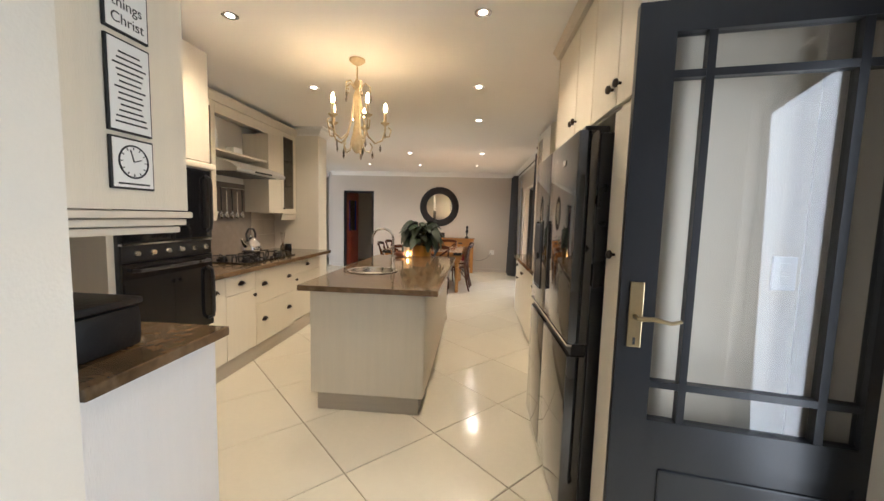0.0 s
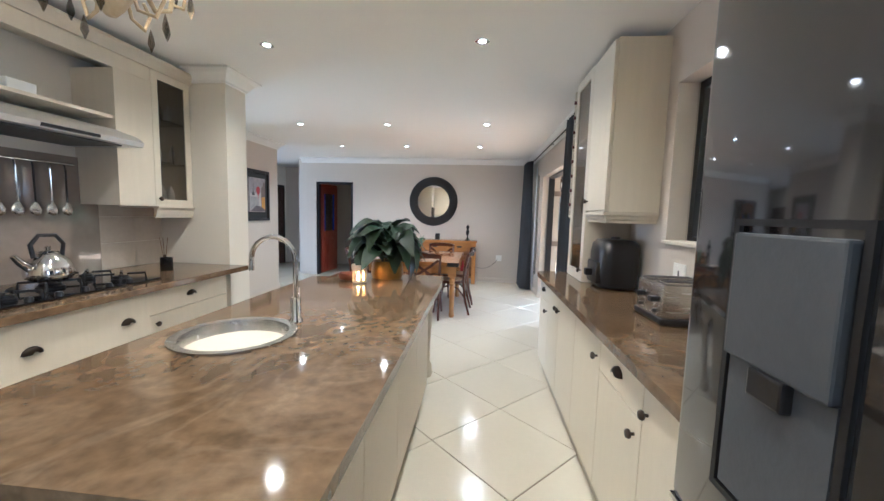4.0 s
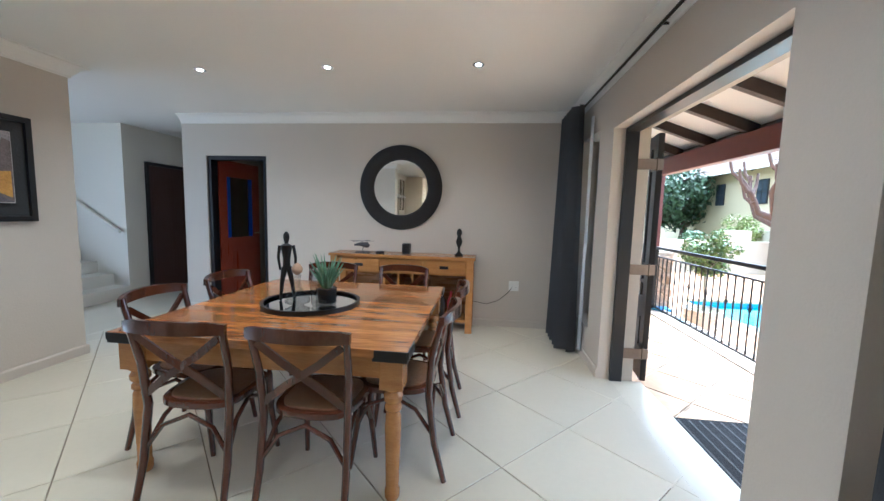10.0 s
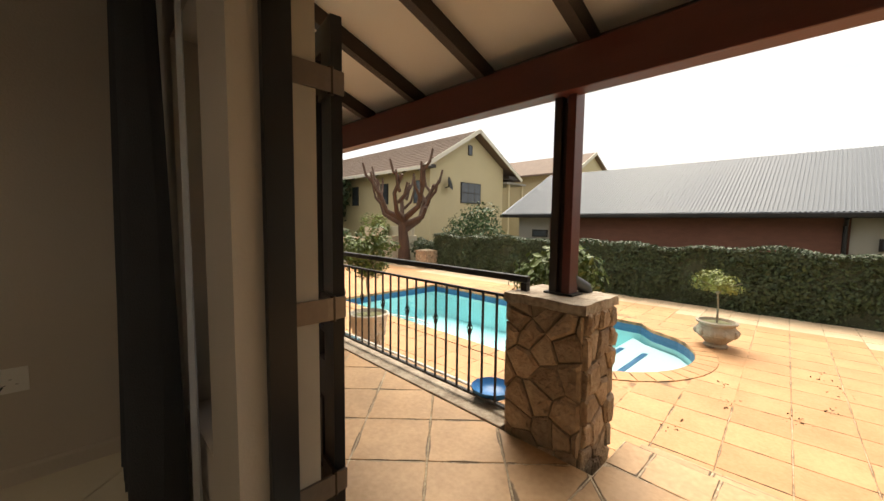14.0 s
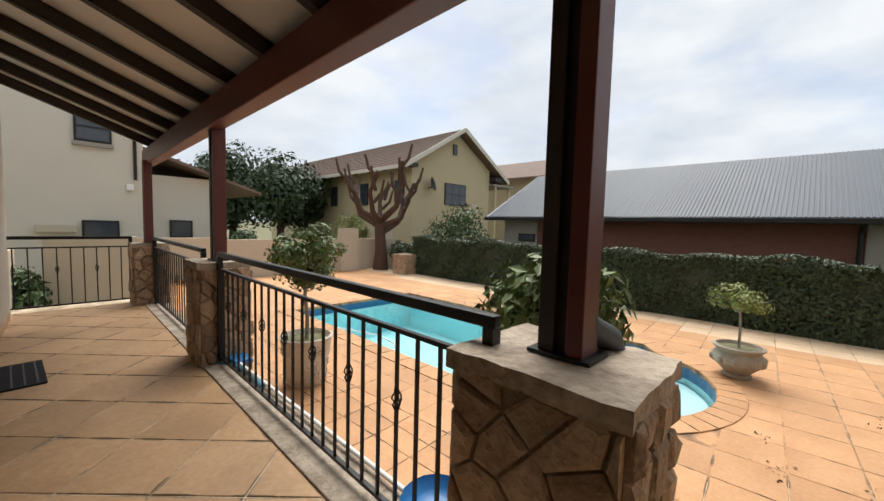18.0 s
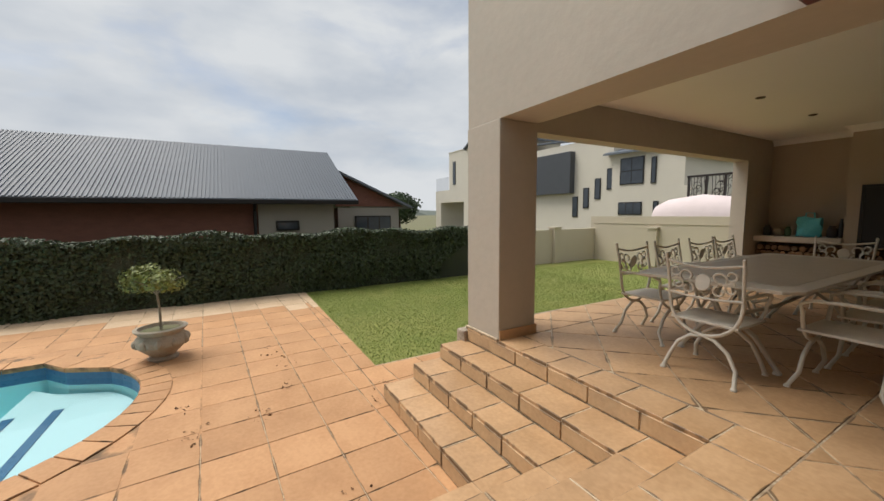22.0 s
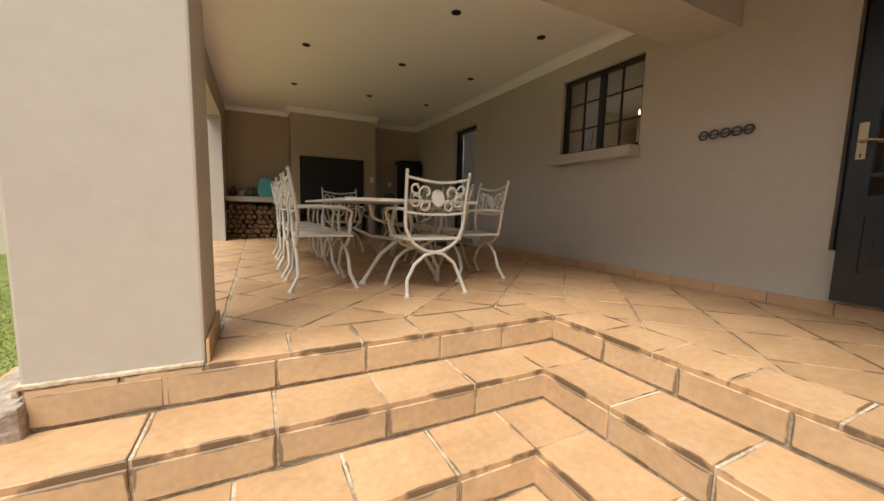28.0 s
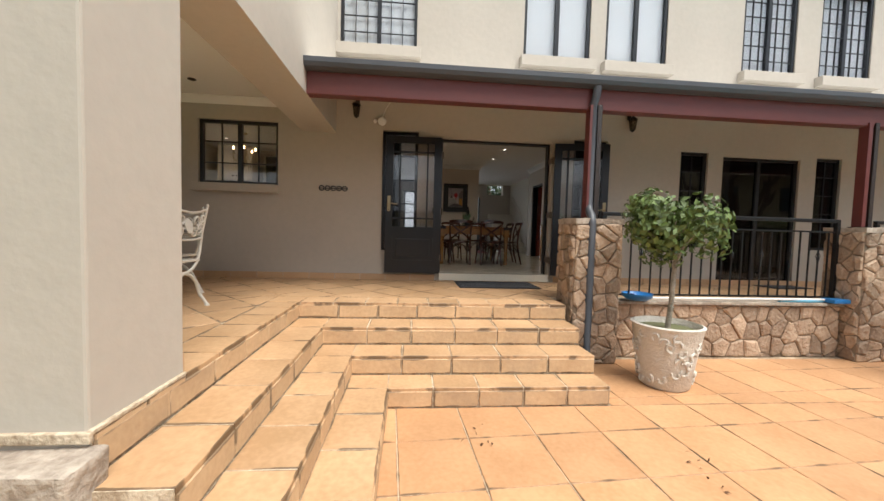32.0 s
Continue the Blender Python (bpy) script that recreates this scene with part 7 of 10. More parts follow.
STONE_BACK = surface("stone_mortar", (0.2, 0.15, 0.1), 0.9, base2=(0.3, 0.23, 0.16), scale=8, fine=50, bump=0.1)
PIL = [(8.25, 8.82, 5.235), (11.83, 12.33, 5.2), (15.2, 15.67, 5.1)]
for k, (a, b, px) in enumerate(PIL):
    p = thing("stone_pillar", px, (a + b) / 2, G_Z, 0, "square field-stone pillar with a cement cap", "pillar", "stone pillars")
    h, hy = 0.83 - 0.05 - G_Z, (b - a) / 2
    part("core", boxes((-0.21, 0.21, -hy + 0.025, hy - 0.025, 0, h)), STONE_BACK, p)
    bm = boxes((-0.232, 0.232, -hy + 0.006, hy - 0.006, h - 0.01, h + 0.05))
    bmesh.ops.subdivide_edges(bm, edges=bm.edges[:], cuts=7, use_grid_fill=True)
    for v in bm.verts:
        v.co += Vector(noise.noise_vector(Vector((v.co.x * 9 + 7 * k, v.co.y * 9, v.co.z * 4)))) * (0.014 if abs(v.co.x) > 0.2 or abs(v.co.y) > hy - 0.03 else 0.004)
    part("cap", bm, STONE_CAP, p, "rough cement cap", smooth=50)
    stone_face(p, facing(-0.21, hy - 0.02, 0, (-1, 0)), 2 * hy - 0.04, h, 0.17, 11 + k, material=STONE)
    stone_face(p, facing(-0.215, -hy + 0.025, 0, (0, -1)), 0.43, h, 0.15, 21 + k, material=STONE)
    stone_face(p, facing(0.21, -hy + 0.02, 0, (1, 0)), 2 * hy - 0.04, h, 0.16, 31 + k, material=STONE)
    stone_face(p, facing(0.215, hy - 0.025, 0, (0, 1)), 0.43, h, 0.16, 41 + k, material=STONE)
    q = thing("timber_post", px, (a + b) / 2 - 0.012, 0.832, 0, "dark red double timber post with steel foot", "post", "timber posts")
    for s in (-1, 1):
        part("plank", boxes((-0.055, 0.055, s * 0.045 - 0.027, s * 0.045 + 0.027, 0.0, 1.28), bevel=0.004), RED_WOOD if s < 0 else ROOF_WOOD, q)
    part("core", boxes((-0.03, 0.03, -0.017, 0.017, 0, 1.2)), ROOF_WOOD, q)
    part("foot", boxes((-0.07, 0.07, -0.1, 0.1, 0, 0.012)), BLACK_METAL, q)

# low stone wall under the railings
for k, (a, b) in enumerate(((8.82, 11.83), (12.33, 15.2))):
    w = tagged(new("stone_wall"), "low field-stone retaining wall with a paved top", "wall", "", "structure")
    w.matrix_basis = pose(5.2, a, G_Z)
    part("core", boxes((-0.2, 0.02, 0, b - a, 0, T_Z - G_Z - 0.02)), STONE_BACK, w)
    stone_face(w, facing(0.02, 0, 0, (1, 0)), b - a, T_Z - G_Z - 0.03, 0.19, 51 + k)
    part("ledge", boxes((-0.2, 0.08, 0, b - a, T_Z - G_Z - 0.025, T_Z - G_Z + 0.012), bevel=0.006), STONE_CAP, w)

# railings
def railing(name, x, y, z, rz, length, label, every=0.125, top=1.05):
    r = thing(name, x, y, z, rz, label, "railing", "iron railings")
    part("top_rail", boxes((0, length, -0.022, 0.022, top - 0.045, top), bevel=0.008), BLACK_METAL, r)
    part("upper_bar", boxes((0, length, -0.012, 0.012, top - 0.17, top - 0.15)), BLACK_METAL, r)
    part("lower_bar", boxes((0, length, -0.012, 0.012, 0.06, 0.08)), BLACK_METAL, r)
    for xx in (0.025, length - 0.025):
        part("end_post", boxes((xx - 0.022, xx + 0.022, -0.022, 0.022, 0, top - 0.045)), BLACK_METAL, r)
    n = int((length - 0.1) / every)
    for k in range(1, n):
        xx = length * k / n
        bm = boxes((xx - 0.007, xx + 0.007, -0.007, 0.007, 0.08, top - 0.17))
        b = part("baluster", bm, BLACK_METAL, r)
        if k % 3 == 1:
            bm = bmesh.new()
            for a in range(4):
                tube([(xx + 0.022 * math.sin(math.pi * s / 6) * math.cos(a * math.pi / 2 + s * 0.7), 0.022 * math.sin(math.pi * s / 6) * math.sin(a * math.pi / 2 + s * 0.7), 0.52 + s * 0.02) for s in range(7)], 0.004, 5, bm)
            part("basket_twist", bm, BLACK_METAL, b, "twisted iron basket")
    return r


railing("iron_railing", 5.14, 8.72, T_Z, 90, 3.12, "black iron railing with twisted baskets beside the pool")
railing("iron_railing", 5.14, 12.34, T_Z, 90, 2.87, "black iron railing with twisted baskets")
railing("iron_gate", 3.53, 15.55, T_Z, 0, 1.38, "black iron gate across the end of the terrace")

# rafters, gutter and downpipe
for k in range(13):
    y = 6.07 + k * 0.77
    bm = bmesh.new()
    v = [bm.verts.new(p) for p in ((3.63, y - 0.035, 2.86), (5.22, y - 0.035, 2.28), (5.22, y + 0.035, 2.28), (3.63, y + 0.035, 2.86), (3.63, y - 0.035, 2.985), (5.22, y - 0.035, 2.4), (5.22, y + 0.035, 2.4), (3.63, y + 0.035, 2.985))]
    for f in ((3, 2, 1, 0), (4, 5, 6, 7), (0, 1, 5, 4), (1, 2, 6, 5), (2, 3, 7, 6), (3, 0, 4, 7)):
        bm.faces.new([v[i] for i in f])
    setting("rafter", bm, ROOF_WOOD, "black stained roof rafter", "rafter")
bm = bmesh.new()
prof = [(5.24, 2.30), (5.24, 2.40), (5.26, 2.41), (5.36, 2.41), (5.36, 2.36), (5.34, 2.32), (5.28, 2.30)]
lo, hi = [bm.verts.new((x, ROOF_Y[0], z)) for x, z in prof], [bm.verts.new((x, ROOF_Y[1], z)) for x, z in prof]
bm.faces.new(lo[::-1]), bm.faces.new(hi)
for k in range(len(prof)):
    j = (k + 1) % len(prof)
    bm.faces.new((lo[k], lo[j], hi[j], hi[k]))
solo("gutter", bm, GUTTER, "grey roof gutter along the terrace", "gutter")
solo("downpipe", tube([(5.3, 8.52, 2.31), (5.29, 8.51, 2.2), (5.25, 8.5, 2.1), (5.25, 8.5, 1.0), (5.29, 8.49, 0.92), (5.41, 8.46, 0.86), (5.45, 8.45, 0.78), (5.45, 8.45, -0.68), (5.52, 8.45, -0.76)], 0.045, 10), GUTTER, "dark grey downpipe beside the stone pillar", "downpipe", smooth=60)

# lanterns, bell, plaque, mats
def lantern(y, z, label):
    l = thing("wall_lantern", 3.632, y, z, 0, label, "lantern")
    part("bracket", tube([(0, 0, 0.3), (0.05, 0, 0.33), (0.12, 0, 0.31), (0.12, 0, 0.26)], 0.009, 8), BLACK_METAL, l, smooth=60)
    part("wall_plate", boxes((0, 0.012, -0.03, 0.03, 0.22, 0.36), bevel=0.004), BLACK_METAL, l)
    part("roof", lathe([(0.008, 0.26), (0.02, 0.24), (0.07, 0.2), (0.072, 0.19)], 6, at=(0.12, 0, 0)), BLACK_METAL, l)
    part("glass", lathe([(0.035, 0.03), (0.055, 0.19)], 6, at=(0.12, 0, 0)), CAB_GLASS, l)
    part("base", lathe([(0.01, 0.0), (0.02, 0.012), (0.042, 0.03)], 6, at=(0.12, 0, 0)), BLACK_METAL, l)
    for a in range(6):
        ca, sa = math.cos(a * math.tau / 6), math.sin(a * math.tau / 6)
        part("bar", tube([(0.12 + 0.037 * ca, 0.037 * sa, 0.03), (0.12 + 0.057 * ca, 0.057 * sa, 0.19)], 0.004, 5), BLACK_METAL, l)


lantern(5.64, 2.27, "black six-sided wall lantern")
lantern(9.9, 2.28, "black six-sided wall lantern beside a white lamp")
bell = thing("outdoor_speaker", 3.632, 6.01, 2.26, 0, "round white outdoor lamp with a loose cable", "lamp")
bm = lathe([(0.06, 0), (0.065, 0.02), (0.05, 0.04), (0.01, 0.045)], 20)
bmesh.ops.transform(bm, matrix=pose(0.04, 0, 0, 0, 90, 0), verts=bm.verts[:])
part("disc", bm, WHITE_PLASTIC, bell, smooth=40)
part("arm", tube([(0, 0, 0), (0.05, 0, 0)], 0.015, 8), WHITE_PLASTIC, bell)
part("small_lamp", lathe([(0.01, -0.03), (0.03, 0), (0.02, 0.03)], 12, at=(0.05, -0.1, 0)), WHITE_PLASTIC, bell, smooth=50)
part("cable", tube([(0.02, 0, 0.06), (0.02, 0.05, 0.2), (0.01, 0.14, 0.34), (0.0, 0.2, 0.5)], 0.004, 6), WHITE_PLASTIC, bell, smooth=60)
pq = thing("iron_plaque", 3.64, 5.3, 1.245, 0, "wrought iron scroll plaque on the wall", "plaque")
bm = bmesh.new()
for k in range(5):
    tube([(0.01, -0.17 + k * 0.085 + 0.035 * math.cos(a * math.tau / 14), 0.035 * math.sin(a * math.tau / 14)) for a in range(14)], 0.008, 6, bm, closed=True)
part("scrolls", bm, GUTTER, pq, smooth=60)
part("backbar", tube([(0.004, -0.21, 0), (0.004, 0.21, 0)], 0.006, 6), GUTTER, pq)
MAT_A, MAT_B = surface("dark_doormat", (0.02, 0.02, 0.024), 0.95, var=0.2, fine=200, bump=0.2), surface("grey_mat_stripe", (0.14, 0.14, 0.15), 0.9, var=0.15, fine=200, bump=0.2)


def doormat(x, y, z, w, l, rz, label):
    d = thing("doormat", x, y, z, rz, label, "doormat")
    part("base", boxes((-w / 2, w / 2, -l / 2, l / 2, 0, 0.012), bevel=0.004), MAT_A, d)
    n = int(w / 0.075)
    for k in range(n):
        xx = -w / 2 + 0.05 + k * (w - 0.1) / (n - 1)
        part("stripe", boxes((xx - 0.006, xx + 0.006, -l / 2 + 0.03, l / 2 - 0.03, 0.0115, 0.015)), MAT_B, d)


doormat(4.08, 7.73, T_Z + 0.002, 0.62, 1.15, 0, "dark ribbed doormat outside the terrace doors")
doormat(3.78, 12.6, T_Z + 0.002, 0.45, 0.7, 4, "dark ribbed doormat by the far door")
doormat(4.0, 0.85, T_Z + 0.002, 0.5, 0.8, 0, "dark doormat outside the kitchen door")
BLUE = surface("blue_plastic", (0.02, 0.16, 0.42), 0.4, var=0.2, bump=0.02)
net = thing("pool_net", 5.25, 9.4, T_Z + 0.02, 0, "blue pool net with a long pale pole", "pool net")
part("net", lathe([(0.01, 0), (0.1, 0.01), (0.16, 0.05), (0.17, 0.09), (0.15, 0.05), (0.09, 0.02)], 16, at=(0.04, -0.28, 0)), BLUE, net, smooth=50)
part("pole", tube([(0.02, -0.15, 0.03), (-0.02, 2.2, 0.03)], 0.014, 8), WHITE_PLASTIC, net, "pale aluminium pole", smooth=60)
part("brush", boxes((-0.06, 0.1, 2.2, 2.42, 0.0, 0.05), bevel=0.01), BLUE, net, "blue pool brush")
solo("pool_hose", tube([(5.0, 12.0, T_Z + 0.02), (5.1, 11.86, T_Z + 0.02), (5.2, 11.7, T_Z + 0.03), (5.24, 11.4, T_Z + 0.03), (5.22, 11.0, T_Z + 0.03)], 0.02, 8), surface("pale_blue_hose", (0.12, 0.35, 0.5), 0.5, var=0.1), "pale blue pool hose on the ledge", "hose", smooth=60)

# ---- covered patio ----
prof = [(0, PATIO_Z - 0.1), (0.012, PATIO_Z - 0.1), (0.03, PATIO_Z - 0.06), (0.07, PATIO_Z - 0.02), (0.09, PATIO_Z - 0.012), (0.09, PATIO_Z - 0.001), (0, PATIO_Z - 0.001)]
setting("cornice_patio", sweep(prof, [(7.718, -1.598), (6.552, -1.598), (6.552, -1.098), (4.798, -1.098), (4.798, -1.598), (3.632, -1.598), (3.632, 4.848)]), CORNICE, "white moulded patio cornice", "cornice", smooth=25)
braai = thing("braai", 5.68, -1.1, 0.55, 0, "black steel built-in braai door", "braai")
wpart("door", boxes((5.1, 6.36, -1.12, -1.08, 0.62, 1.54), bevel=0.01), BLACK_METAL, braai)
wpart("frame", cells([5.07, 5.11, 6.35, 6.39], [-1.125, -1.07], [0.57, 0.62, 1.52, 1.56], lambda x, y, z: 5.11 < x < 6.35 and 0.62 < z < 1.52), BLACK_METAL, braai)
wpart("handle", tube([(5.4, -1.08, 0.68), (5.4, -1.04, 0.68), (5.95, -1.04, 0.68), (5.95, -1.08, 0.68)], 0.012, 8), STEEL, braai)
setting("shelf_slab", boxes((6.55, 7.72, -1.6, -1.0, 0.6, 0.7), bevel=0.01), WALL_OUT, "plastered shelf slab above the firewood", "shelf")
rnd = random.Random(8)
logs = thing("firewood_stack", 7.13, -1.3, T_Z, 0, "stack of split firewood in a plastered niche", "firewood")
BARK = surface("firewood", (0.09, 0.045, 0.02), 0.85, base2=(0.28, 0.17, 0.09), scale=9, fine=40, bump=0.2, rand=0.35)
for i in range(11):
    for j in range(7):
        r = rnd.uniform(0.038, 0.052)
        bm = lathe([(r, 0), (r * rnd.uniform(0.85, 1), 0.34)], 7, at=(0, 0, 0))
        bmesh.ops.transform(bm, matrix=pose(-0.52 + i * 0.104 + rnd.uniform(-0.02, 0.02) + 0.05 * (j % 2), 0.2 + rnd.uniform(-0.03, 0.03), 0.05 + j * 0.093, 90, 0, rnd.uniform(-4, 4)), verts=bm.verts[:])
        part("log", bm, BARK, logs)
copy_thing(logs, pose(5.68, -1.32, T_Z))
for x, h, r, c in ((7.6, 0.2, 0.06, (0.05, 0.05, 0.05)), (7.45, 0.14, 0.07, (0.3, 0.26, 0.18)), (7.3, 0.17, 0.05, (0.06, 0.12, 0.05)), (6.72, 0.2, 0.07, (0.05, 0.04, 0.04)), (6.62, 0.32, 0.03, (0.04, 0.03, 0.03))):
    solo("jar", lathe([(r * 0.8, 0), (r, 0.02), (r, h * 0.7), (r * 0.6, h * 0.85), (r * 0.65, h)], 16), surface("jar_glaze", c, 0.4, var=0.2), "glazed jar on the braai shelf", "jar", "jars on the braai shelf", m=pose(x, -1.25, 0.701), smooth=40)
bag = thing("shopping_bag", 7.0, -1.2, 0.701, 10, "turquoise shopping bag on the shelf", "bag")
TURQ = surface("turquoise_cloth", (0.08, 0.42, 0.48), 0.7, base2=(0.15, 0.55, 0.6), scale=6, bump=0.15)
bm = boxes((-0.15, 0.15, -0.06, 0.06, 0, 0.34))
bmesh.ops.subdivide_edges(bm, edges=bm.edges[:], cuts=3, use_grid_fill=True)
for v in bm.verts:
    v.co += Vector((0.02 * math.sin(v.co.z * 23 + v.co.y * 30), 0.025 * math.sin(v.co.z * 17 + v.co.x * 21), 0.02 * math.sin(v.co.x * 19)))
part("body", bm, TURQ, bag, smooth=60)
for s in (-1, 1):
    part("handle", tube([(-0.06, s * 0.05, 0.33), (-0.05, s * 0.05, 0.42), (0.05, s * 0.05, 0.42), (0.06, s * 0.05, 0.33)], 0.008, 6), TURQ, bag, smooth=60)
heater = thing("patio_heater", 3.95, -1.3, T_Z, 0, "tall black gas heater in the patio corner", "heater")
part("body", boxes((-0.2, 0.2, -0.2, 0.2, 0.05, 1.7), bevel=0.02), BLACK_METAL, heater)
part("top", boxes((-0.25, 0.25, -0.25, 0.25, 1.7, 1.76), bevel=0.02), BLACK_METAL, heater)
part("label_plate", boxes((-0.12, 0.12, 0.2, 0.206, 0.72, 0.82)), WHITE_PLASTIC, heater)
for sx in (-0.15, 0.15):
    part("foot", boxes((sx - 0.03, sx + 0.03, -0.15, 0.15, 0, 0.05)), BLACK_METAL, heater)
cover = lathe([(0.2, 0.25), (0.22, 0.3), (0.23, 0.6), (0.19, 0.85), (0.1, 0.98), (0.02, 1.0)], 18)
kg = thing("covered_grill", 4.45, -1.2, T_Z, 0, "green covered kettle grill on thin legs", "grill")
part("cover", cover, surface("green_cover", (0.03, 0.1, 0.045), 0.8, var=0.25, bump=0.1), kg, "dark green cover", smooth=50)
for a in range(3):
    part("leg", tube([(0.1 * math.cos(a * 2.1), 0.1 * math.sin(a * 2.1), 0.3), (0.19 * math.cos(a * 2.1), 0.19 * math.sin(a * 2.1), 0)], 0.012, 6), STEEL, kg)
for x, y, z in ((4.88, -1.099, 1.15), (4.3, -1.599, 1.1)):
    s = thing("light_switch", x, y, z, 180, "white switch plate on the patio wall", "switch")
    part("plate", boxes((-0.04, 0.04, -0.008, 0.0, -0.06, 0.06), bevel=0.003), WHITE_PLASTIC, s)
    part("rocker", boxes((-0.015, 0.015, -0.012, -0.007, -0.015, 0.015), bevel=0.002), WHITE_PLASTIC, s)
pd = thing("patio_downlight", 6.6, 3.64, PATIO_Z, 0, "small round recessed bronze ceiling light", "ceiling light", "patio downlights")
part("ring", lathe([(0.05, 0), (0.05, -0.006), (0.04, -0.01), (0.033, -0.003)], 18), BRONZE, pd, smooth=40)
part("lens", lathe([(0.032, -0.001), (0.032, -0.003)], 18), BLACK_GLOSS, pd)
for x in (4.27, 5.36, 6.6):
    for y in (0.45, 2.09, 3.64):
        if (x, y) != (6.6, 3.64):
            copy_thing(pd, pose(x, y, PATIO_Z))

pt = thing("garden_table", 6.02, 3.0, T_Z, 0, "long cream cast metal garden table with scroll legs", "table")
top = [(-0.58, -1.3), (-0.5, -1.42), (0.5, -1.42), (0.58, -1.3), (0.58, 1.3), (0.5, 1.42), (-0.5, 1.42), (-0.58, 1.3)]
part("tabletop", soft(prism(top, 0.715, 0.74), 0.006), WHITE_IRON, pt)
part("inlay", prism([(x * 0.8, y * 0.85) for x, y in top], 0.738, 0.743), surface("stone_inlay", (0.45, 0.4, 0.32), 0.5, base2=(0.58, 0.53, 0.45), scale=7, bump=0.05), pt, "pale mosaic inlay")
for y in (-0.95, 0.95):
    for s in (-1, 1):
        part("leg", tube([(s * 0.06, y, 0.7), (s * 0.1, y, 0.5), (s * 0.04, y, 0.38), (s * 0.2, y, 0.26), (s * 0.36, y, 0.02)], [0.022, 0.02, 0.022, 0.02, 0.018], 8), WHITE_IRON, pt, smooth=60)
        part("scroll", tube([(s * 0.3, y, 0.69), (s * 0.27, y, 0.58), (s * 0.17, y, 0.54), (s * 0.12, y, 0.6), (s * 0.17, y, 0.64)], 0.014, 7), WHITE_IRON, pt, smooth=60)
        part("foot", lathe([(0.03, 0), (0.03, 0.012), (0.02, 0.03)], 10, at=(s * 0.36, y, 0)), WHITE_IRON, pt)
part("stretcher", tube([(0, -0.95, 0.38), (0, 0, 0.34), (0, 0.95, 0.38)], 0.018, 8), WHITE_IRON, pt, smooth=60)

gc = thing("garden_chair", 5.95, 4.3, T_Z, 180, "cream cast metal garden chair with a scroll back", "chair", "garden chairs round the table")
for y, tall in ((-0.2, True), (0.2, False)):
    ubow = [(0.25 * math.cos(radians(a)), y, 0.58 + 0.25 * math.sin(radians(a))) for a in range(180, 361, 15)]
    part("bow", tube(ubow, 0.014, 7), WHITE_IRON, gc, smooth=60)
    part("arch_leg", tube([(-0.25, y - (0.06 if tall else -0.05), 0.01), (-0.23, y, 0.12), (-0.17, y, 0.24), (-0.08, y, 0.31), (0, y, 0.33), (0.08, y, 0.31), (0.17, y, 0.24), (0.23, y, 0.12), (0.25, y - (0.06 if tall else -0.05), 0.01)], 0.015, 7), WHITE_IRON, gc, smooth=60)
    for s in (-1, 1):
        part("foot", lathe([(0.022, 0), (0.022, 0.012), (0.015, 0.02)], 8, at=(s * 0.25, y - (0.06 if tall else -0.05), 0)), WHITE_IRON, gc)
part("seat", soft(boxes((-0.235, 0.235, -0.21, 0.23, 0.425, 0.445)), 0.006), WHITE_IRON, gc)
for s in (-1, 1):
    part("back_post", tube([(s * 0.25, -0.2, 0.56), (s * 0.253, -0.215, 0.7), (s * 0.262, -0.26, 0.93)], [0.014, 0.013, 0.012], 7), WHITE_IRON, gc, smooth=60)
    part("finial", lathe([(0.006, 0), (0.016, 0.012), (0.008, 0.03), (0.001, 0.035)], 8, at=(s * 0.262, -0.262, 0.925)), WHITE_IRON, gc, smooth=60)
    part("arm", tube([(s * 0.252, -0.21, 0.66), (s * 0.27, -0.05, 0.67), (s * 0.275, 0.14, 0.665), (s * 0.268, 0.21, 0.63), (s * 0.25, 0.2, 0.56)], 0.013, 7), WHITE_IRON, gc, smooth=60)
part("top_rail", tube([(-0.258, -0.25, 0.9), (-0.12, -0.262, 0.875), (0, -0.266, 0.865), (0.12, -0.262, 0.875), (0.258, -0.25, 0.9)], 0.011, 7), WHITE_IRON, gc, smooth=60)
part("low_rail", tube([(-0.25, -0.215, 0.64), (-0.1, -0.222, 0.625), (0.1, -0.222, 0.625), (0.25, -0.215, 0.64)], 0.01, 7), WHITE_IRON, gc, smooth=60)
bm = lathe([(0.001, -0.006), (0.05, -0.006), (0.055, 0), (0.05, 0.006), (0.001, 0.006)], 18)
bmesh.ops.transform(bm, matrix=Matrix.Translation((0, -0.242, 0.75)) @ pose(0, 0, 0, 78) @ Matrix.Diagonal((1, 1.25, 1, 1)), verts=bm.verts[:])
part("medallion", bm, WHITE_IRON, gc, smooth=40)
for s in (-1, 1):
    for cx, cz, r, a0, a1 in ((0.11, 0.79, 0.055, -60, 240), (0.185, 0.72, 0.05, 60, 380), (0.105, 0.69, 0.045, 100, 420), (0.19, 0.82, 0.04, -120, 180)):
        pts = []
        for k in range(11):
            a = radians(a0 + (a1 - a0) * k / 10)
            rr = r * (1 - 0.45 * k / 10)
            z = cz + rr * math.sin(a)
            pts.append((s * (cx + rr * math.cos(a)), -0.215 - 0.2 * (z - 0.64), z))
        part("scroll", tube(pts, 0.009, 6), WHITE_IRON, gc, smooth=60)
for k, (x, y, r) in enumerate(((6.72, 3.85, 90), (6.74, 3.15, 92), (6.72, 2.45, 88), (6.74, 1.8, 91), (5.28, 3.9, -92), (5.26, 3.2, -88), (5.28, 2.5, -91), (5.26, 1.85, -90), (6.02, 1.35, 0))):
    copy_thing(gc, pose(x, y, T_Z, 0, 0, r))


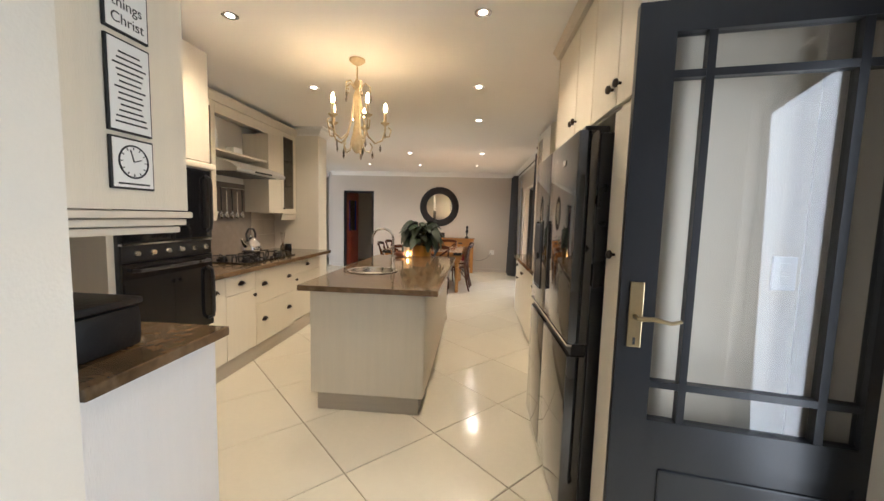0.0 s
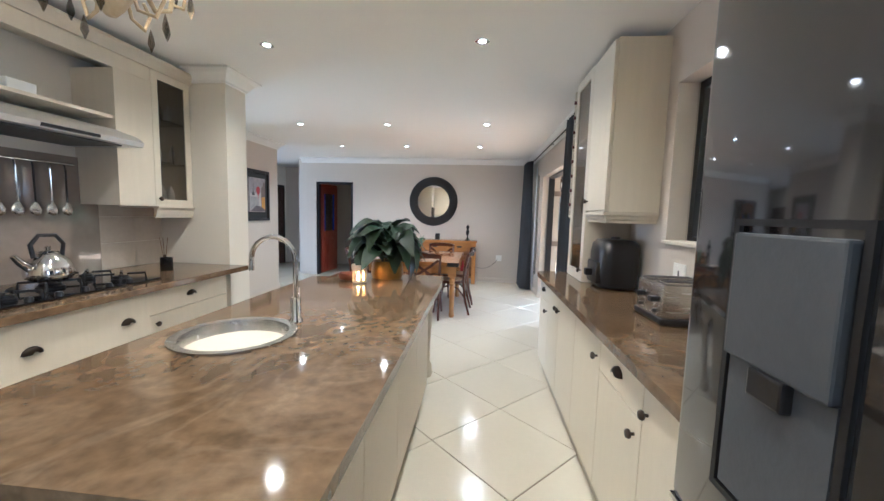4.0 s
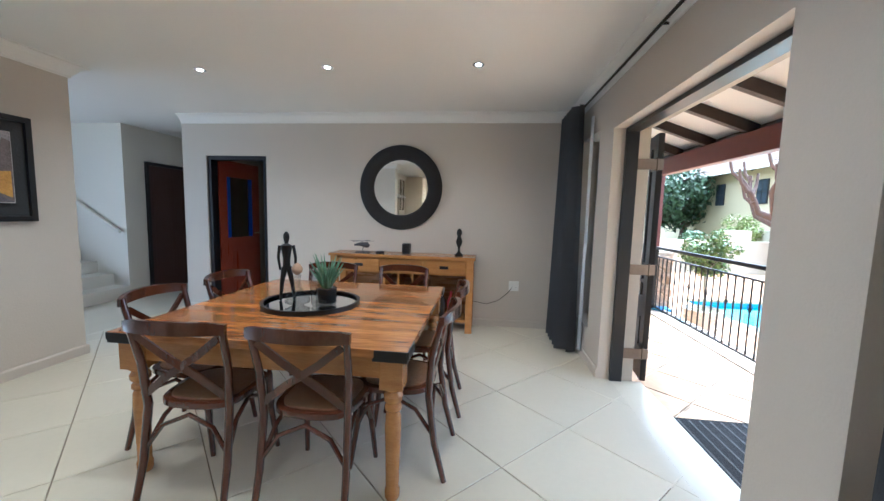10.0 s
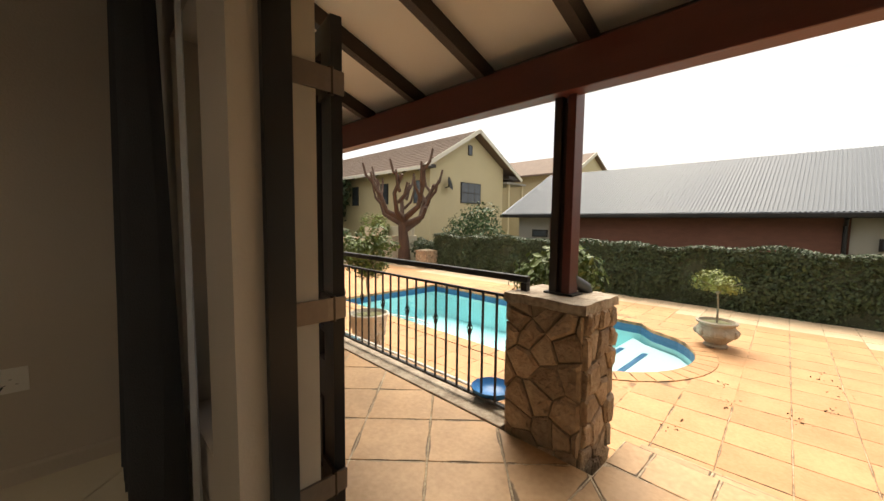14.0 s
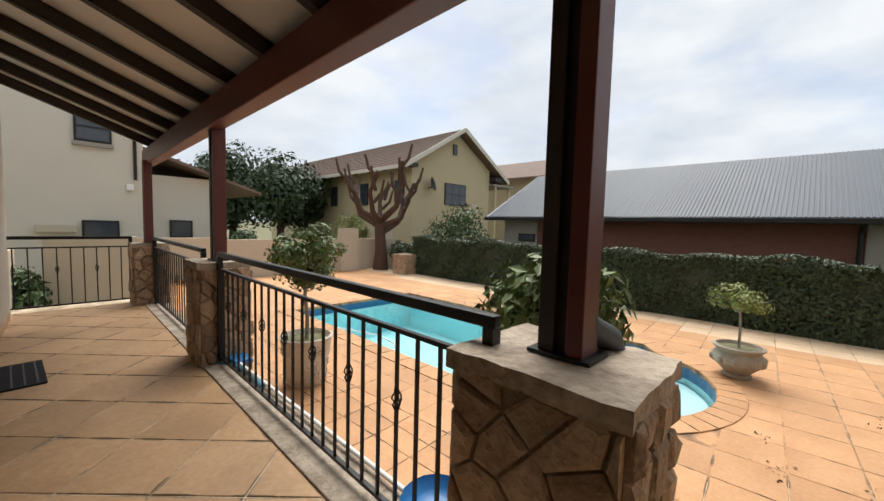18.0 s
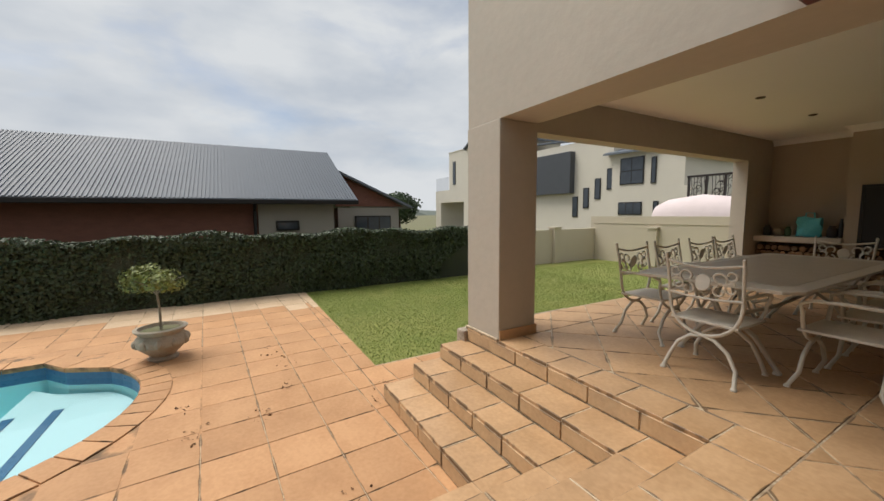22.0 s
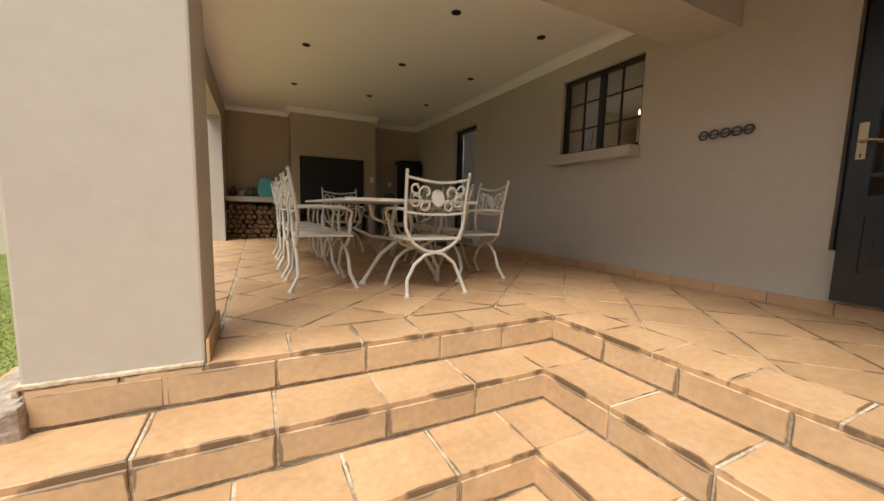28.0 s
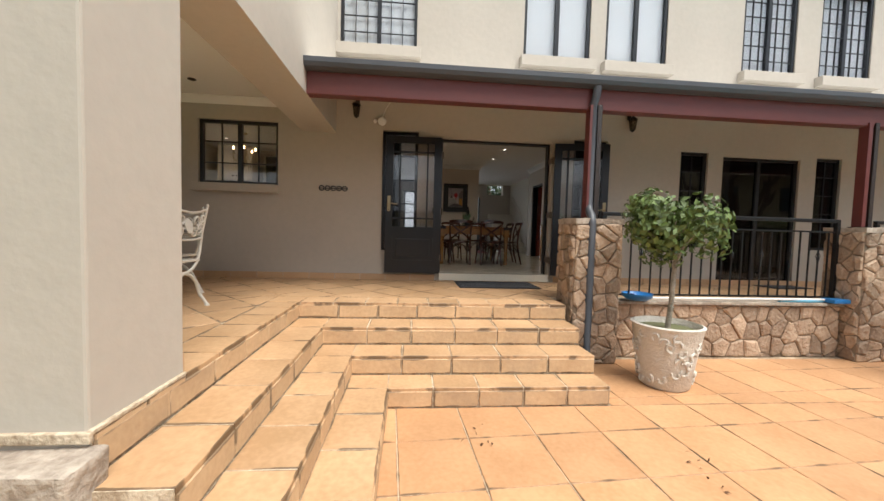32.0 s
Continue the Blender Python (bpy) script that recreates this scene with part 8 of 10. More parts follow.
# ---- garden ----
def quads(name, centres, normals, size, material, seed, aspect=0.55, bend=0.0):
    """Many small leaves as one mesh: each a bent diamond about its centre."""
    rs = np.random.RandomState(seed)
    c, nrm = np.asarray(centres, float), np.asarray(normals, float)
    n = len(c)
    nrm = nrm + rs.normal(0, 0.55, nrm.shape)
    nrm /= np.linalg.norm(nrm, axis=1)[:, None] + 1e-9
    r = rs.normal(size=(n, 3))
    u = np.cross(nrm, r)
    u /= np.linalg.norm(u, axis=1)[:, None] + 1e-9
    w = np.cross(nrm, u)
    s = (size * rs.uniform(0.6, 1.35, n))[:, None]
    v = np.stack([c - u * s, c + w * s * aspect + nrm * s * 0.12, c + u * s, c - w * s * aspect + nrm * s * 0.12], 1).reshape(-1, 3)
    me = bpy.data.meshes.new(name)
    me.from_pydata(v.tolist(), [], [(4 * k, 4 * k + 1, 4 * k + 2, 4 * k + 3) for k in range(n)])
    me.materials.append(material)
    return me


def foliage(name, dark, light, rand=0.35):
    m = surface(name, dark, 0.55, base2=light, scale=3, fine=30, bump=0.0, rand=rand, island=True)
    p = m.node_tree.nodes["Principled BSDF"]
    p.inputs["Subsurface Weight"].default_value = 0.0
    return m


LEAF_HEDGE = foliage("creeper_leaf", (0.02, 0.034, 0.012), (0.055, 0.082, 0.03))
LEAF_CITRUS = foliage("topiary_leaf", (0.048, 0.08, 0.017), (0.15, 0.21, 0.05))
LEAF_LIME = foliage("lime_leaf", (0.1, 0.13, 0.025), (0.26, 0.29, 0.08))
LEAF_TREE = foliage("tree_leaf", (0.015, 0.035, 0.012), (0.05, 0.085, 0.03))
LEAF_SHRUB = foliage("shrub_leaf", (0.02, 0.05, 0.014), (0.07, 0.12, 0.035))
GRASS = foliage("lawn_grass", (0.11, 0.17, 0.022), (0.23, 0.27, 0.05), 0.2)
BARK_TREE = surface("red_bark", (0.045, 0.024, 0.016), 0.85, base2=(0.115, 0.062, 0.042), scale=9, fine=40, bump=0.3, stretch=(1, 1, 0.4))
BARK_PALE = surface("pale_bark", (0.22, 0.19, 0.14), 0.85, base2=(0.36, 0.32, 0.26), scale=9, fine=40, bump=0.2)

# lawn
setting("lawn", boxes((8.95, 15.0, -5.7, 6.1, G_Z - 0.25, G_Z - 0.018)), surface("lawn_soil", (0.13, 0.18, 0.025), 0.9, base2=(0.28, 0.27, 0.08), scale=0.9, fine=14, bump=0.15, world_space=True), "short green lawn with dry patches", "lawn")
rs = np.random.RandomState(5)
n = 150000
near = rs.rand(n) < 0.75
gx, gy = rs.uniform(8.96, 14.2, n), np.where(near, rs.uniform(-1.5, 6.08, n), rs.uniform(-5.6, -1.5, n))
h = rs.uniform(0.01, 0.026, n)
a = rs.uniform(0, math.tau, n)
dx, dy = np.cos(a) * 0.006, np.sin(a) * 0.006
lean = rs.normal(0, 0.016, (n, 2))
v = np.stack([np.stack([gx - dx, gy - dy, np.full(n, G_Z - 0.02)], 1), np.stack([gx + dx, gy + dy, np.full(n, G_Z - 0.02)], 1), np.stack([gx + lean[:, 0], gy + lean[:, 1], G_Z - 0.02 + h], 1)], 1).reshape(-1, 3)
me = bpy.data.meshes.new("grass")
me.from_pydata(v.tolist(), [], [(3 * k, 3 * k + 1, 3 * k + 2) for k in range(n)])
me.materials.append(GRASS)
tagged(new("grass", me), "short mown green grass blades", "grass", "", "stuff")

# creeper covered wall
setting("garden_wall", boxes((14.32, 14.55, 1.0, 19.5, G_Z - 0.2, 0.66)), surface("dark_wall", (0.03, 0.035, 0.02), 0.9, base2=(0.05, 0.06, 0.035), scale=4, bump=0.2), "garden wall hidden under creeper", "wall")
n = 42000
hy, hz = rs.uniform(0.6, 19.5, n), rs.uniform(G_Z, 0.74, n)
swell = 0.06 * np.sin(hy * 2.1) + 0.05 * np.sin(hy * 5.3 + hz * 4) + 0.04 * np.sin(hz * 7)
hx = 14.27 + swell * 0.8 + rs.uniform(-0.07, 0.05, n)
keep = hz < 0.7 + 0.05 * np.sin(hy * 1.7) + 0.04 * np.sin(hy * 4.1)
keep &= ~((hy < 2.2) & (hz < -0.3 + (2.2 - hy) * 0.5))
front = np.stack([hx, hy, hz], 1)[keep]
n2 = 9000
ty = rs.uniform(0.6, 19.5, n2)
tops = np.stack([rs.uniform(14.15, 14.65, n2), ty, 0.68 + 0.05 * np.sin(ty * 1.7) + 0.04 * np.sin(ty * 4.1) + rs.uniform(-0.04, 0.06, n2)], 1)
me = quads("hedge", np.concatenate([front, tops]), np.concatenate([np.tile((-1, 0, 0.3), (len(front), 1)), np.tile((-0.2, 0, 1), (n2, 1))]), 0.04, LEAF_HEDGE, 7)
tagged(new("hedge", me), "dark green creeper covering the garden wall", "hedge", "", "stuff")

# plastered boundary wall with piers
BW = surface("boundary_plaster", (0.52, 0.46, 0.36), 0.85, var=0.06, scale=1.2, fine=60, bump=0.05)
setting("wall_boundary", boxes((14.95, 15.15, -5.7, 1.2, G_Z - 0.3, 0.5), (7.9, 15.15, -5.9, -5.7, G_Z - 0.3, 1.0), (6.0, 8.05, -5.9, -5.7, G_Z - 0.3, 1.0), (8.0, 15.0, -5.92, -5.68, 0.72, 0.74)), BW, "low plastered boundary wall", "wall")
for x, y in ((14.98, -0.9), (14.98, -3.4), (12.4, -5.72)):
    setting("pier", boxes((x - 0.16, x + 0.16, y - 0.16, y + 0.16, G_Z - 0.2, 0.56), (x - 0.2, x + 0.2, y - 0.2, y + 0.2, 0.56, 0.61)), BW, "plastered wall pier with a cap", "pier")
setting("wall_far", boxes((8.0, 15.3, 21.95, 22.15, G_Z - 0.2, 0.55), (15.1, 15.3, 22.15, 26.0, G_Z - 0.2, 1.0), (4.9, 8.0, 21.96, 22.16, G_Z - 0.2, 0.62), (12.2, 13.0, 21.6, 21.95, G_Z - 0.2, 1.0)), BW, "plastered wall behind the pool", "wall")
sp = thing("stone_planter", 14.0, 19.7, G_Z, 0, "low rough stone planter beyond the pool", "planter")
part("core", boxes((-0.35, 0.35, -0.35, 0.35, 0, 0.8)), STONE_BACK, sp)
stone_face(sp, facing(-0.35, 0.35, 0, (-1, 0)), 0.7, 0.8, 0.2, 81)
stone_face(sp, facing(-0.35, -0.35, 0, (0, -1)), 0.7, 0.8, 0.2, 82)


def crown(parent, centre, radii, count, size, material, seed, name="crown", lumps=9):
    """Leaves gathered in lumps about a centre, with gaps and an uneven outline."""
    r = np.random.RandomState(seed)
    d = r.normal(size=(lumps, 3))
    d /= np.linalg.norm(d, axis=1)[:, None]
    mids = d * r.uniform(0.35, 0.78, (lumps, 1))
    k = r.randint(0, lumps, count)
    off = r.normal(size=(count, 3))
    off /= np.linalg.norm(off, axis=1)[:, None]
    p = mids[k] + off * (0.42 * r.uniform(0.55, 1.15, (count, 1)))
    pos = np.asarray(centre) + p * np.asarray(radii)
    me = quads(name, pos, off + 0.4 * p, size, material, seed + 1)
    ob = new(name, me)
    ob.parent = parent
    return ob


POT_WHITE = surface("weathered_white_pot", (0.52, 0.47, 0.4), 0.8, base2=(0.7, 0.66, 0.58), scale=6, fine=40, bump=0.15)
POT_STONE = surface("weathered_stone_pot", (0.3, 0.25, 0.19), 0.85, base2=(0.45, 0.39, 0.31), scale=6, fine=40, bump=0.2)


def topiary(x, y, label, seed):
    p = thing("potted_tree", x, y, G_Z, 0, label, "potted tree", "topiary trees in pots")
    part("pot", lathe([(0.2, 0), (0.22, 0.02), (0.26, 0.3), (0.305, 0.56), (0.32, 0.6), (0.29, 0.61), (0.27, 0.55)], 32), POT_WHITE, p, "white pot with raised scrolls", smooth=40)
    rnd = random.Random(seed)
    for k in range(60):
        a, z = rnd.random() * math.tau, 0.06 + 0.46 * rnd.random()
        rr = 0.222 + 0.14 * z
        c = Vector((rr * math.cos(a), rr * math.sin(a), z))
        t, up = Vector((-math.sin(a), math.cos(a), 0)), Vector((0.1 * math.cos(a), 0.1 * math.sin(a), 1))
        s0, sg = rnd.random() * 6, rnd.choice((-1, 1))
        pts = [c + t * (0.05 * (1 - q / 9) * math.cos(s0 + sg * q * 0.65)) + up * (0.05 * (1 - q / 9) * math.sin(s0 + sg * q * 0.65)) for q in range(8)]
        part("scroll", tube(pts, 0.013, 6), POT_WHITE, p, smooth=60)
    part("soil", lathe([(0.28, 0.54), (0.28, 0.55), (0.01, 0.56)], 24), GROUND, p)
    part("trunk", tube([(0, 0, 0.5), (0.02, 0.015, 0.8), (0.0, 0.04, 1.1), (0.02, 0.05, 1.4)], [0.026, 0.024, 0.022, 0.018], 10), BARK_PALE, p, smooth=60)
    for k in range(9):
        a = k * 2.4
        part("branch", tube([(0.02, 0.045, 1.2 + 0.03 * k), (0.16 * math.cos(a), 0.16 * math.sin(a), 1.35 + 0.03 * k), (0.3 * math.cos(a), 0.3 * math.sin(a), 1.48 + 0.02 * k)], [0.012, 0.008, 0.003], 6), BARK_PALE, p)
    crown(p, (0.02, 0.04, 1.56), (0.48, 0.48, 0.42), 2600, 0.036, LEAF_CITRUS, seed, lumps=18)
    return p


topiary(6.0, 8.98, "round-headed green tree in a white scrolled pot", 3)
topiary(6.24, 12.38, "round-headed green tree in a white scrolled pot by the railing", 4)
urn = thing("garden_urn", 10.72, 8.55, G_Z, 0, "small lime green tree in a weathered stone urn", "potted tree")
part("urn", lathe([(0.17, 0), (0.18, 0.03), (0.14, 0.06), (0.2, 0.12), (0.3, 0.22), (0.3, 0.3), (0.25, 0.37), (0.3, 0.42), (0.31, 0.44), (0.26, 0.45), (0.24, 0.4)], 32), POT_STONE, urn, smooth=40)
for k in range(10):
    a = k * math.tau / 10
    part("lobe", lathe([(0.001, -0.07), (0.04, -0.04), (0.05, 0), (0.04, 0.04), (0.001, 0.07)], 8, at=(0.285 * math.cos(a), 0.285 * math.sin(a), 0.26)), POT_STONE, urn, smooth=60)
part("soil", lathe([(0.25, 0.38), (0.25, 0.4), (0.01, 0.41)], 20), GROUND, urn)
part("trunk", tube([(0, 0, 0.38), (0.01, 0.0, 0.7), (0.0, 0.02, 1.0)], [0.018, 0.015, 0.013], 8), BARK_PALE, urn, smooth=60)
for k in range(8):
    a = k * 2.4
    part("branch", tube([(0, 0.02, 0.9), (0.14 * math.cos(a), 0.14 * math.sin(a), 1.05), (0.3 * math.cos(a), 0.3 * math.sin(a), 1.12)], [0.009, 0.006, 0.003], 6), BARK_PALE, urn)
crown(urn, (0, 0.02, 1.12), (0.42, 0.42, 0.2), 1700, 0.028, LEAF_LIME, 9, lumps=12)

# the pruned tree
pr = thing("pruned_tree", 13.95, 21.3, G_Z, 0, "hard pruned bare red-brown tree with stubby limbs", "tree")
pr.matrix_basis = pose(13.95, 21.3, G_Z, 0, 0, 40) @ Matrix.Diagonal((1.15, 1.15, 1.18, 1))
part("trunk", tube([(0, 0, 0), (0.05, 0, 0.8), (-0.05, 0.05, 1.5), (0, 0, 1.9)], [0.3, 0.22, 0.19, 0.16], 12), BARK_TREE, pr, smooth=60)
rnd = random.Random(12)
for k in range(7):
    a = k * 0.9 + 0.3
    l = rnd.uniform(1.1, 1.7)
    p0 = Vector((0, 0, rnd.uniform(0.9, 1.9)))
    p1 = p0 + Vector((0.62 * l * math.cos(a), 0.62 * l * math.sin(a), 0.28 * l))
    p2 = p1 + Vector((0.2 * l * math.cos(a), 0.2 * l * math.sin(a), 0.5 * l))
    p3 = p2 + Vector((rnd.uniform(-0.45, 0.45), rnd.uniform(-0.45, 0.45), 0.65))
    limb = part("limb", tube([p0, p1, p2, p3], [0.14, 0.1, 0.08, 0.06], 8), BARK_TREE, pr, smooth=60)
    for j in range(3):
        q = p1.lerp(p3, 0.25 + 0.3 * j)
        b = a + rnd.uniform(-1.6, 1.6)
        part("stub", tube([q, q + Vector((0.3 * math.cos(b), 0.3 * math.sin(b), 0.3)), q + Vector((0.42 * math.cos(b), 0.42 * math.sin(b), 0.75))], [0.07, 0.055, 0.04], 7), BARK_TREE, limb, smooth=60)

for x, y, z, r, hgt, n_, mat_, lab in ((14.5, 24.6, 0.9, 1.0, 1.0, 1500, LEAF_LIME, "pale yellow-green shrub behind the wall"), (14.9, 20.6, 0.0, 0.8, 0.75, 2200, LEAF_HEDGE, "clipped dark green shrub"), (16.6, 18.9, 0.9, 1.7, 1.5, 3500, LEAF_SHRUB, "large green shrub by the house"), (11.6, 23.2, 0.2, 0.8, 0.9, 1200, LEAF_SHRUB, "rounded leafy green garden shrub"), (8.6, 23.2, 0.2, 0.9, 0.7, 1500, LEAF_SHRUB, "green garden shrub by the wall"), (3.5, 18.2, -0.2, 0.5, 0.6, 700, LEAF_SHRUB, "low green leafy planting beyond the gate")):
    s = thing("shrub", x, y, G_Z, 0, lab, "shrub")
    part("stem", tube([(0, 0, 0), (0.02, 0, max(0.3, z - G_Z))], [0.06, 0.03], 7), BARK_PALE, s)
    crown(s, (0, 0, z - G_Z), (r, r, hgt), n_, 0.075, mat_, int(x * 7 + y), lumps=12)


def tree(x, y, height, spread, seed, label, count=6000, size=0.16):
    t = thing("tree", x, y, G_Z, 0, label, "tree")
    part("trunk", tube([(0, 0, 0), (0.1, 0, height * 0.3), (0, 0.1, height * 0.6), (0, 0, height * 0.85)], [0.28, 0.22, 0.14, 0.05], 9), BARK_TREE, t, smooth=60)
    for k in range(7):
        a = k * 2.4
        part("limb", tube([(0.05, 0, height * (0.25 + 0.06 * k)), (spread * 0.4 * math.cos(a), spread * 0.4 * math.sin(a), height * (0.4 + 0.06 * k)), (spread * 0.75 * math.cos(a), spread * 0.75 * math.sin(a), height * (0.5 + 0.06 * k))], [0.12, 0.07, 0.02], 6), BARK_TREE, t)
    crown(t, (0, 0, height * 0.62), (spread, spread, height * 0.42), count, size, LEAF_TREE, seed, lumps=26)


tree(-8.5, 10.2, 4.6, 1.9, 41, "green garden tree outside the stair window", 2500, 0.12)
tree(14.5, 33.5, 6.6, 2.9, 31, "tall dark green garden tree")
tree(17.3, 35.5, 6.2, 2.8, 32, "tall dark green garden tree")
tree(12.3, 36.0, 6.9, 2.6, 33, "dark green tree behind the houses")
tree(44, -9, 4.6, 3.2, 34, "dark green tree beside the white house", 4500, 0.2)
tree(50, -3, 4.2, 3.6, 35, "distant round green garden tree", 4000, 0.24)
tree(62, 2, 4.4, 4.5, 36, "distant round green garden tree", 4000, 0.3)
tree(75, -6, 5.2, 6.0, 37, "distant round green garden tree", 4000, 0.4)
tree(58, -10, 4.2, 3.5, 38, "distant round green garden tree", 4000, 0.3)
bm = bmesh.new()
rows = []
for k in range(61):
    x = -700 + k * 1400 / 60
    rows.append([bm.verts.new((420, x, -2)), bm.verts.new((430 + 20 * math.sin(k), x, 7 + 5 * noise.noise(Vector((k * 0.23, 0, 0)))))])
for a, b in zip(rows, rows[1:]):
    bm.faces.new((a[0], b[0], b[1], a[1]))
setting("backdrop", bm, surface("far_hills", (0.1, 0.12, 0.1), 0.95, base2=(0.16, 0.18, 0.16), scale=0.05, fine=0.4, bump=0, world_space=True), "low hazy hills on the horizon", "backdrop")

# ---- neighbouring houses ----
ROOF_GREY = surface("grey_sheet_roof", (0.125, 0.142, 0.168), 0.55, var=0.08, scale=0.4, fine=6, bump=0.01, spec=0.3)
ROOF_TILE = surface("brown_roof_tile", (0.13, 0.085, 0.065), 0.8, base2=(0.21, 0.15, 0.115), scale=1.5, fine=20, bump=0.15)
BRICK = surface("red_brick", (0.13, 0.055, 0.04), 0.85, base2=(0.21, 0.09, 0.065), scale=4, fine=26, bump=0.15, stretch=(1, 1, 3))
CREAM_HOUSE = surface("cream_house_plaster", (0.52, 0.44, 0.28), 0.85, var=0.05, scale=1, bump=0.03)
WHITE_HOUSE = surface("white_house_plaster", (0.62, 0.58, 0.5), 0.85, var=0.05, scale=1, bump=0.03)
GREY_HOUSE = surface("grey_house_plaster", (0.3, 0.28, 0.25), 0.85, var=0.05, scale=1, bump=0.03)
NIGHT_GLASS = surface("dark_window_glass", (0.05, 0.06, 0.075), 0.08, var=0.2, bump=0, rvar=0.03)


def far_window(parent, x, y0, y1, z0, z1, d=-1, cols=2, rows=2):
    """A window on a wall that looks along d in x."""
    f = wpart("window", boxes((x - 0.02, x + 0.05 * abs(d), y0, y1, z0, z1) if d > 0 else (x - 0.05, x + 0.02, y0, y1, z0, z1)), BLACK_METAL, parent)
    w = 0.06
    for i in range(cols):
        for j in range(rows):
            ya, yb = y0 + w + (y1 - y0 - w) * i / cols, y0 + (y1 - y0 - w) * (i + 1) / cols
            za, zb = z0 + w + (z1 - z0 - w) * j / rows, z0 + (z1 - z0 - w) * (j + 1) / rows
            wpart("pane", boxes((x + 0.045, x + 0.055, ya, yb, za, zb) if d > 0 else (x - 0.055, x - 0.045, ya, yb, za, zb)), NIGHT_GLASS, f)


def far_window_y(parent, y, x0, x1, z0, z1, d=1, cols=2, rows=2):
    f = wpart("window", boxes((x0, x1, y - 0.05, y + 0.05, z0, z1)), BLACK_METAL, parent)
    w = 0.06
    for i in range(cols):
        for j in range(rows):
            xa, xb = x0 + w + (x1 - x0 - w) * i / cols, x0 + (x1 - x0 - w) * (i + 1) / cols
            za, zb = z0 + w + (z1 - z0 - w) * j / rows, z0 + (z1 - z0 - w) * (j + 1) / rows
            wpart("pane", boxes((xa, xb, y + d * 0.045 - 0.006, y + d * 0.045 + 0.006, za, zb)), NIGHT_GLASS, f)


def slab(points, thick, bm=None):
    """A flat sheet through its corner points, given a thickness straight down."""
    bm = bm or bmesh.new()
    hi, lo = [bm.verts.new(p) for p in points], [bm.verts.new((p[0], p[1], p[2] - thick)) for p in points]
    bm.faces.new(hi), bm.faces.new(lo[::-1])
    for k in range(len(points)):
        j = (k + 1) % len(points)
        bm.faces.new((hi[k], lo[k], lo[j], hi[j]))
    return bm


def gable(points):
    """An upright wall panel through its corner points, 0.12 m thick."""
    bm = bmesh.new()
    p = [Vector(q) for q in points]
    nrm = (p[1] - p[0]).cross(p[2] - p[0]).normalized() * 0.06
    a, b = [bm.verts.new(q - nrm) for q in p], [bm.verts.new(q + nrm) for q in p]
    bm.faces.new(a[::-1]), bm.faces.new(b)
    for k in range(len(p)):
        j = (k + 1) % len(p)
        bm.faces.new((a[k], a[j], b[j], b[k]))
    return bm


# long single-storey house with the grey sheet roof
h1 = thing("neighbour_house", 20.5, 10.8, G_Z, 0, "long brick house with a grey corrugated roof", "house")
wpart("wall", boxes((17.6, 24.4, 4.6, 17.2, G_Z, 1.62)), BRICK, h1, "red brick wall")
for y0, y1 in ((15.7, 17.25), (4.55, 6.9)):
    wpart("plastered_bay", boxes((17.52, 17.66, y0, y1, G_Z, 1.6)), GREY_HOUSE, h1, "grey plastered bay")
far_window(h1, 17.5, 15.75, 16.5, 0.66, 0.98, cols=1, rows=1)
far_window(h1, 17.5, 5.7, 6.4, 0.66, 0.98, cols=1, rows=1)
r = wpart("roof", slab([(17.0, 17.9, 1.66), (17.0, 3.85, 1.66), (21.0, 3.95, 3.8), (21.0, 17.75, 3.8)], 0.06), ROOF_GREY, h1, "grey corrugated roof")
wpart("roof", slab([(21.0, 17.75, 3.8), (21.0, 3.95, 3.8), (25.0, 3.85, 1.66), (25.0, 17.9, 1.66)], 0.06), ROOF_GREY, h1)
bm = bmesh.new()
for k in range(138):
    y = 3.95 + k * 0.1005
    bar([(16.99, y, 1.668), (21.0, y, 3.808)], 0.045, 0.022, bm)
wpart("corrugation", bm, ROOF_GREY, r)
wpart("gutter", boxes((16.9, 17.02, 3.85, 17.9, 1.5, 1.64), bevel=0.02), BLACK_METAL, h1)
for y in (4.62, 17.18):
    wpart("gable", gable([(17.6, y, 1.62), (24.4, y, 1.62), (21.0, y, 3.7)]), BRICK, h1)
wpart("downpipe", tube([(17.0, 7.0, 1.5), (17.45, 7.0, 1.3), (17.48, 7.0, -0.6)], 0.05, 8), BLACK_METAL, h1)

# brick gable beside it
h2 = thing("neighbour_house", 21.5, 2.4, G_Z, 0, "low brick house with a dark gable", "house")
wpart("wall", boxes((20.0, 26.0, 1.1, 3.8, G_Z, 1.45)), GREY_HOUSE, h2)
far_window(h2, 19.98, 1.5, 3.1, 0.4, 1.1, cols=3, rows=1)
wpart("gable_wall", gable([(19.98, 0.9, 1.5), (19.98, 3.9, 1.5), (19.98, 3.9, 2.9)]), BRICK, h2)
wpart("roof", slab([(19.6, 4.1, 3.05), (27.0, 4.1, 3.05), (27.0, 0.6, 1.5), (19.6, 0.6, 1.5)], 0.1), ROOF_GREY, h2)

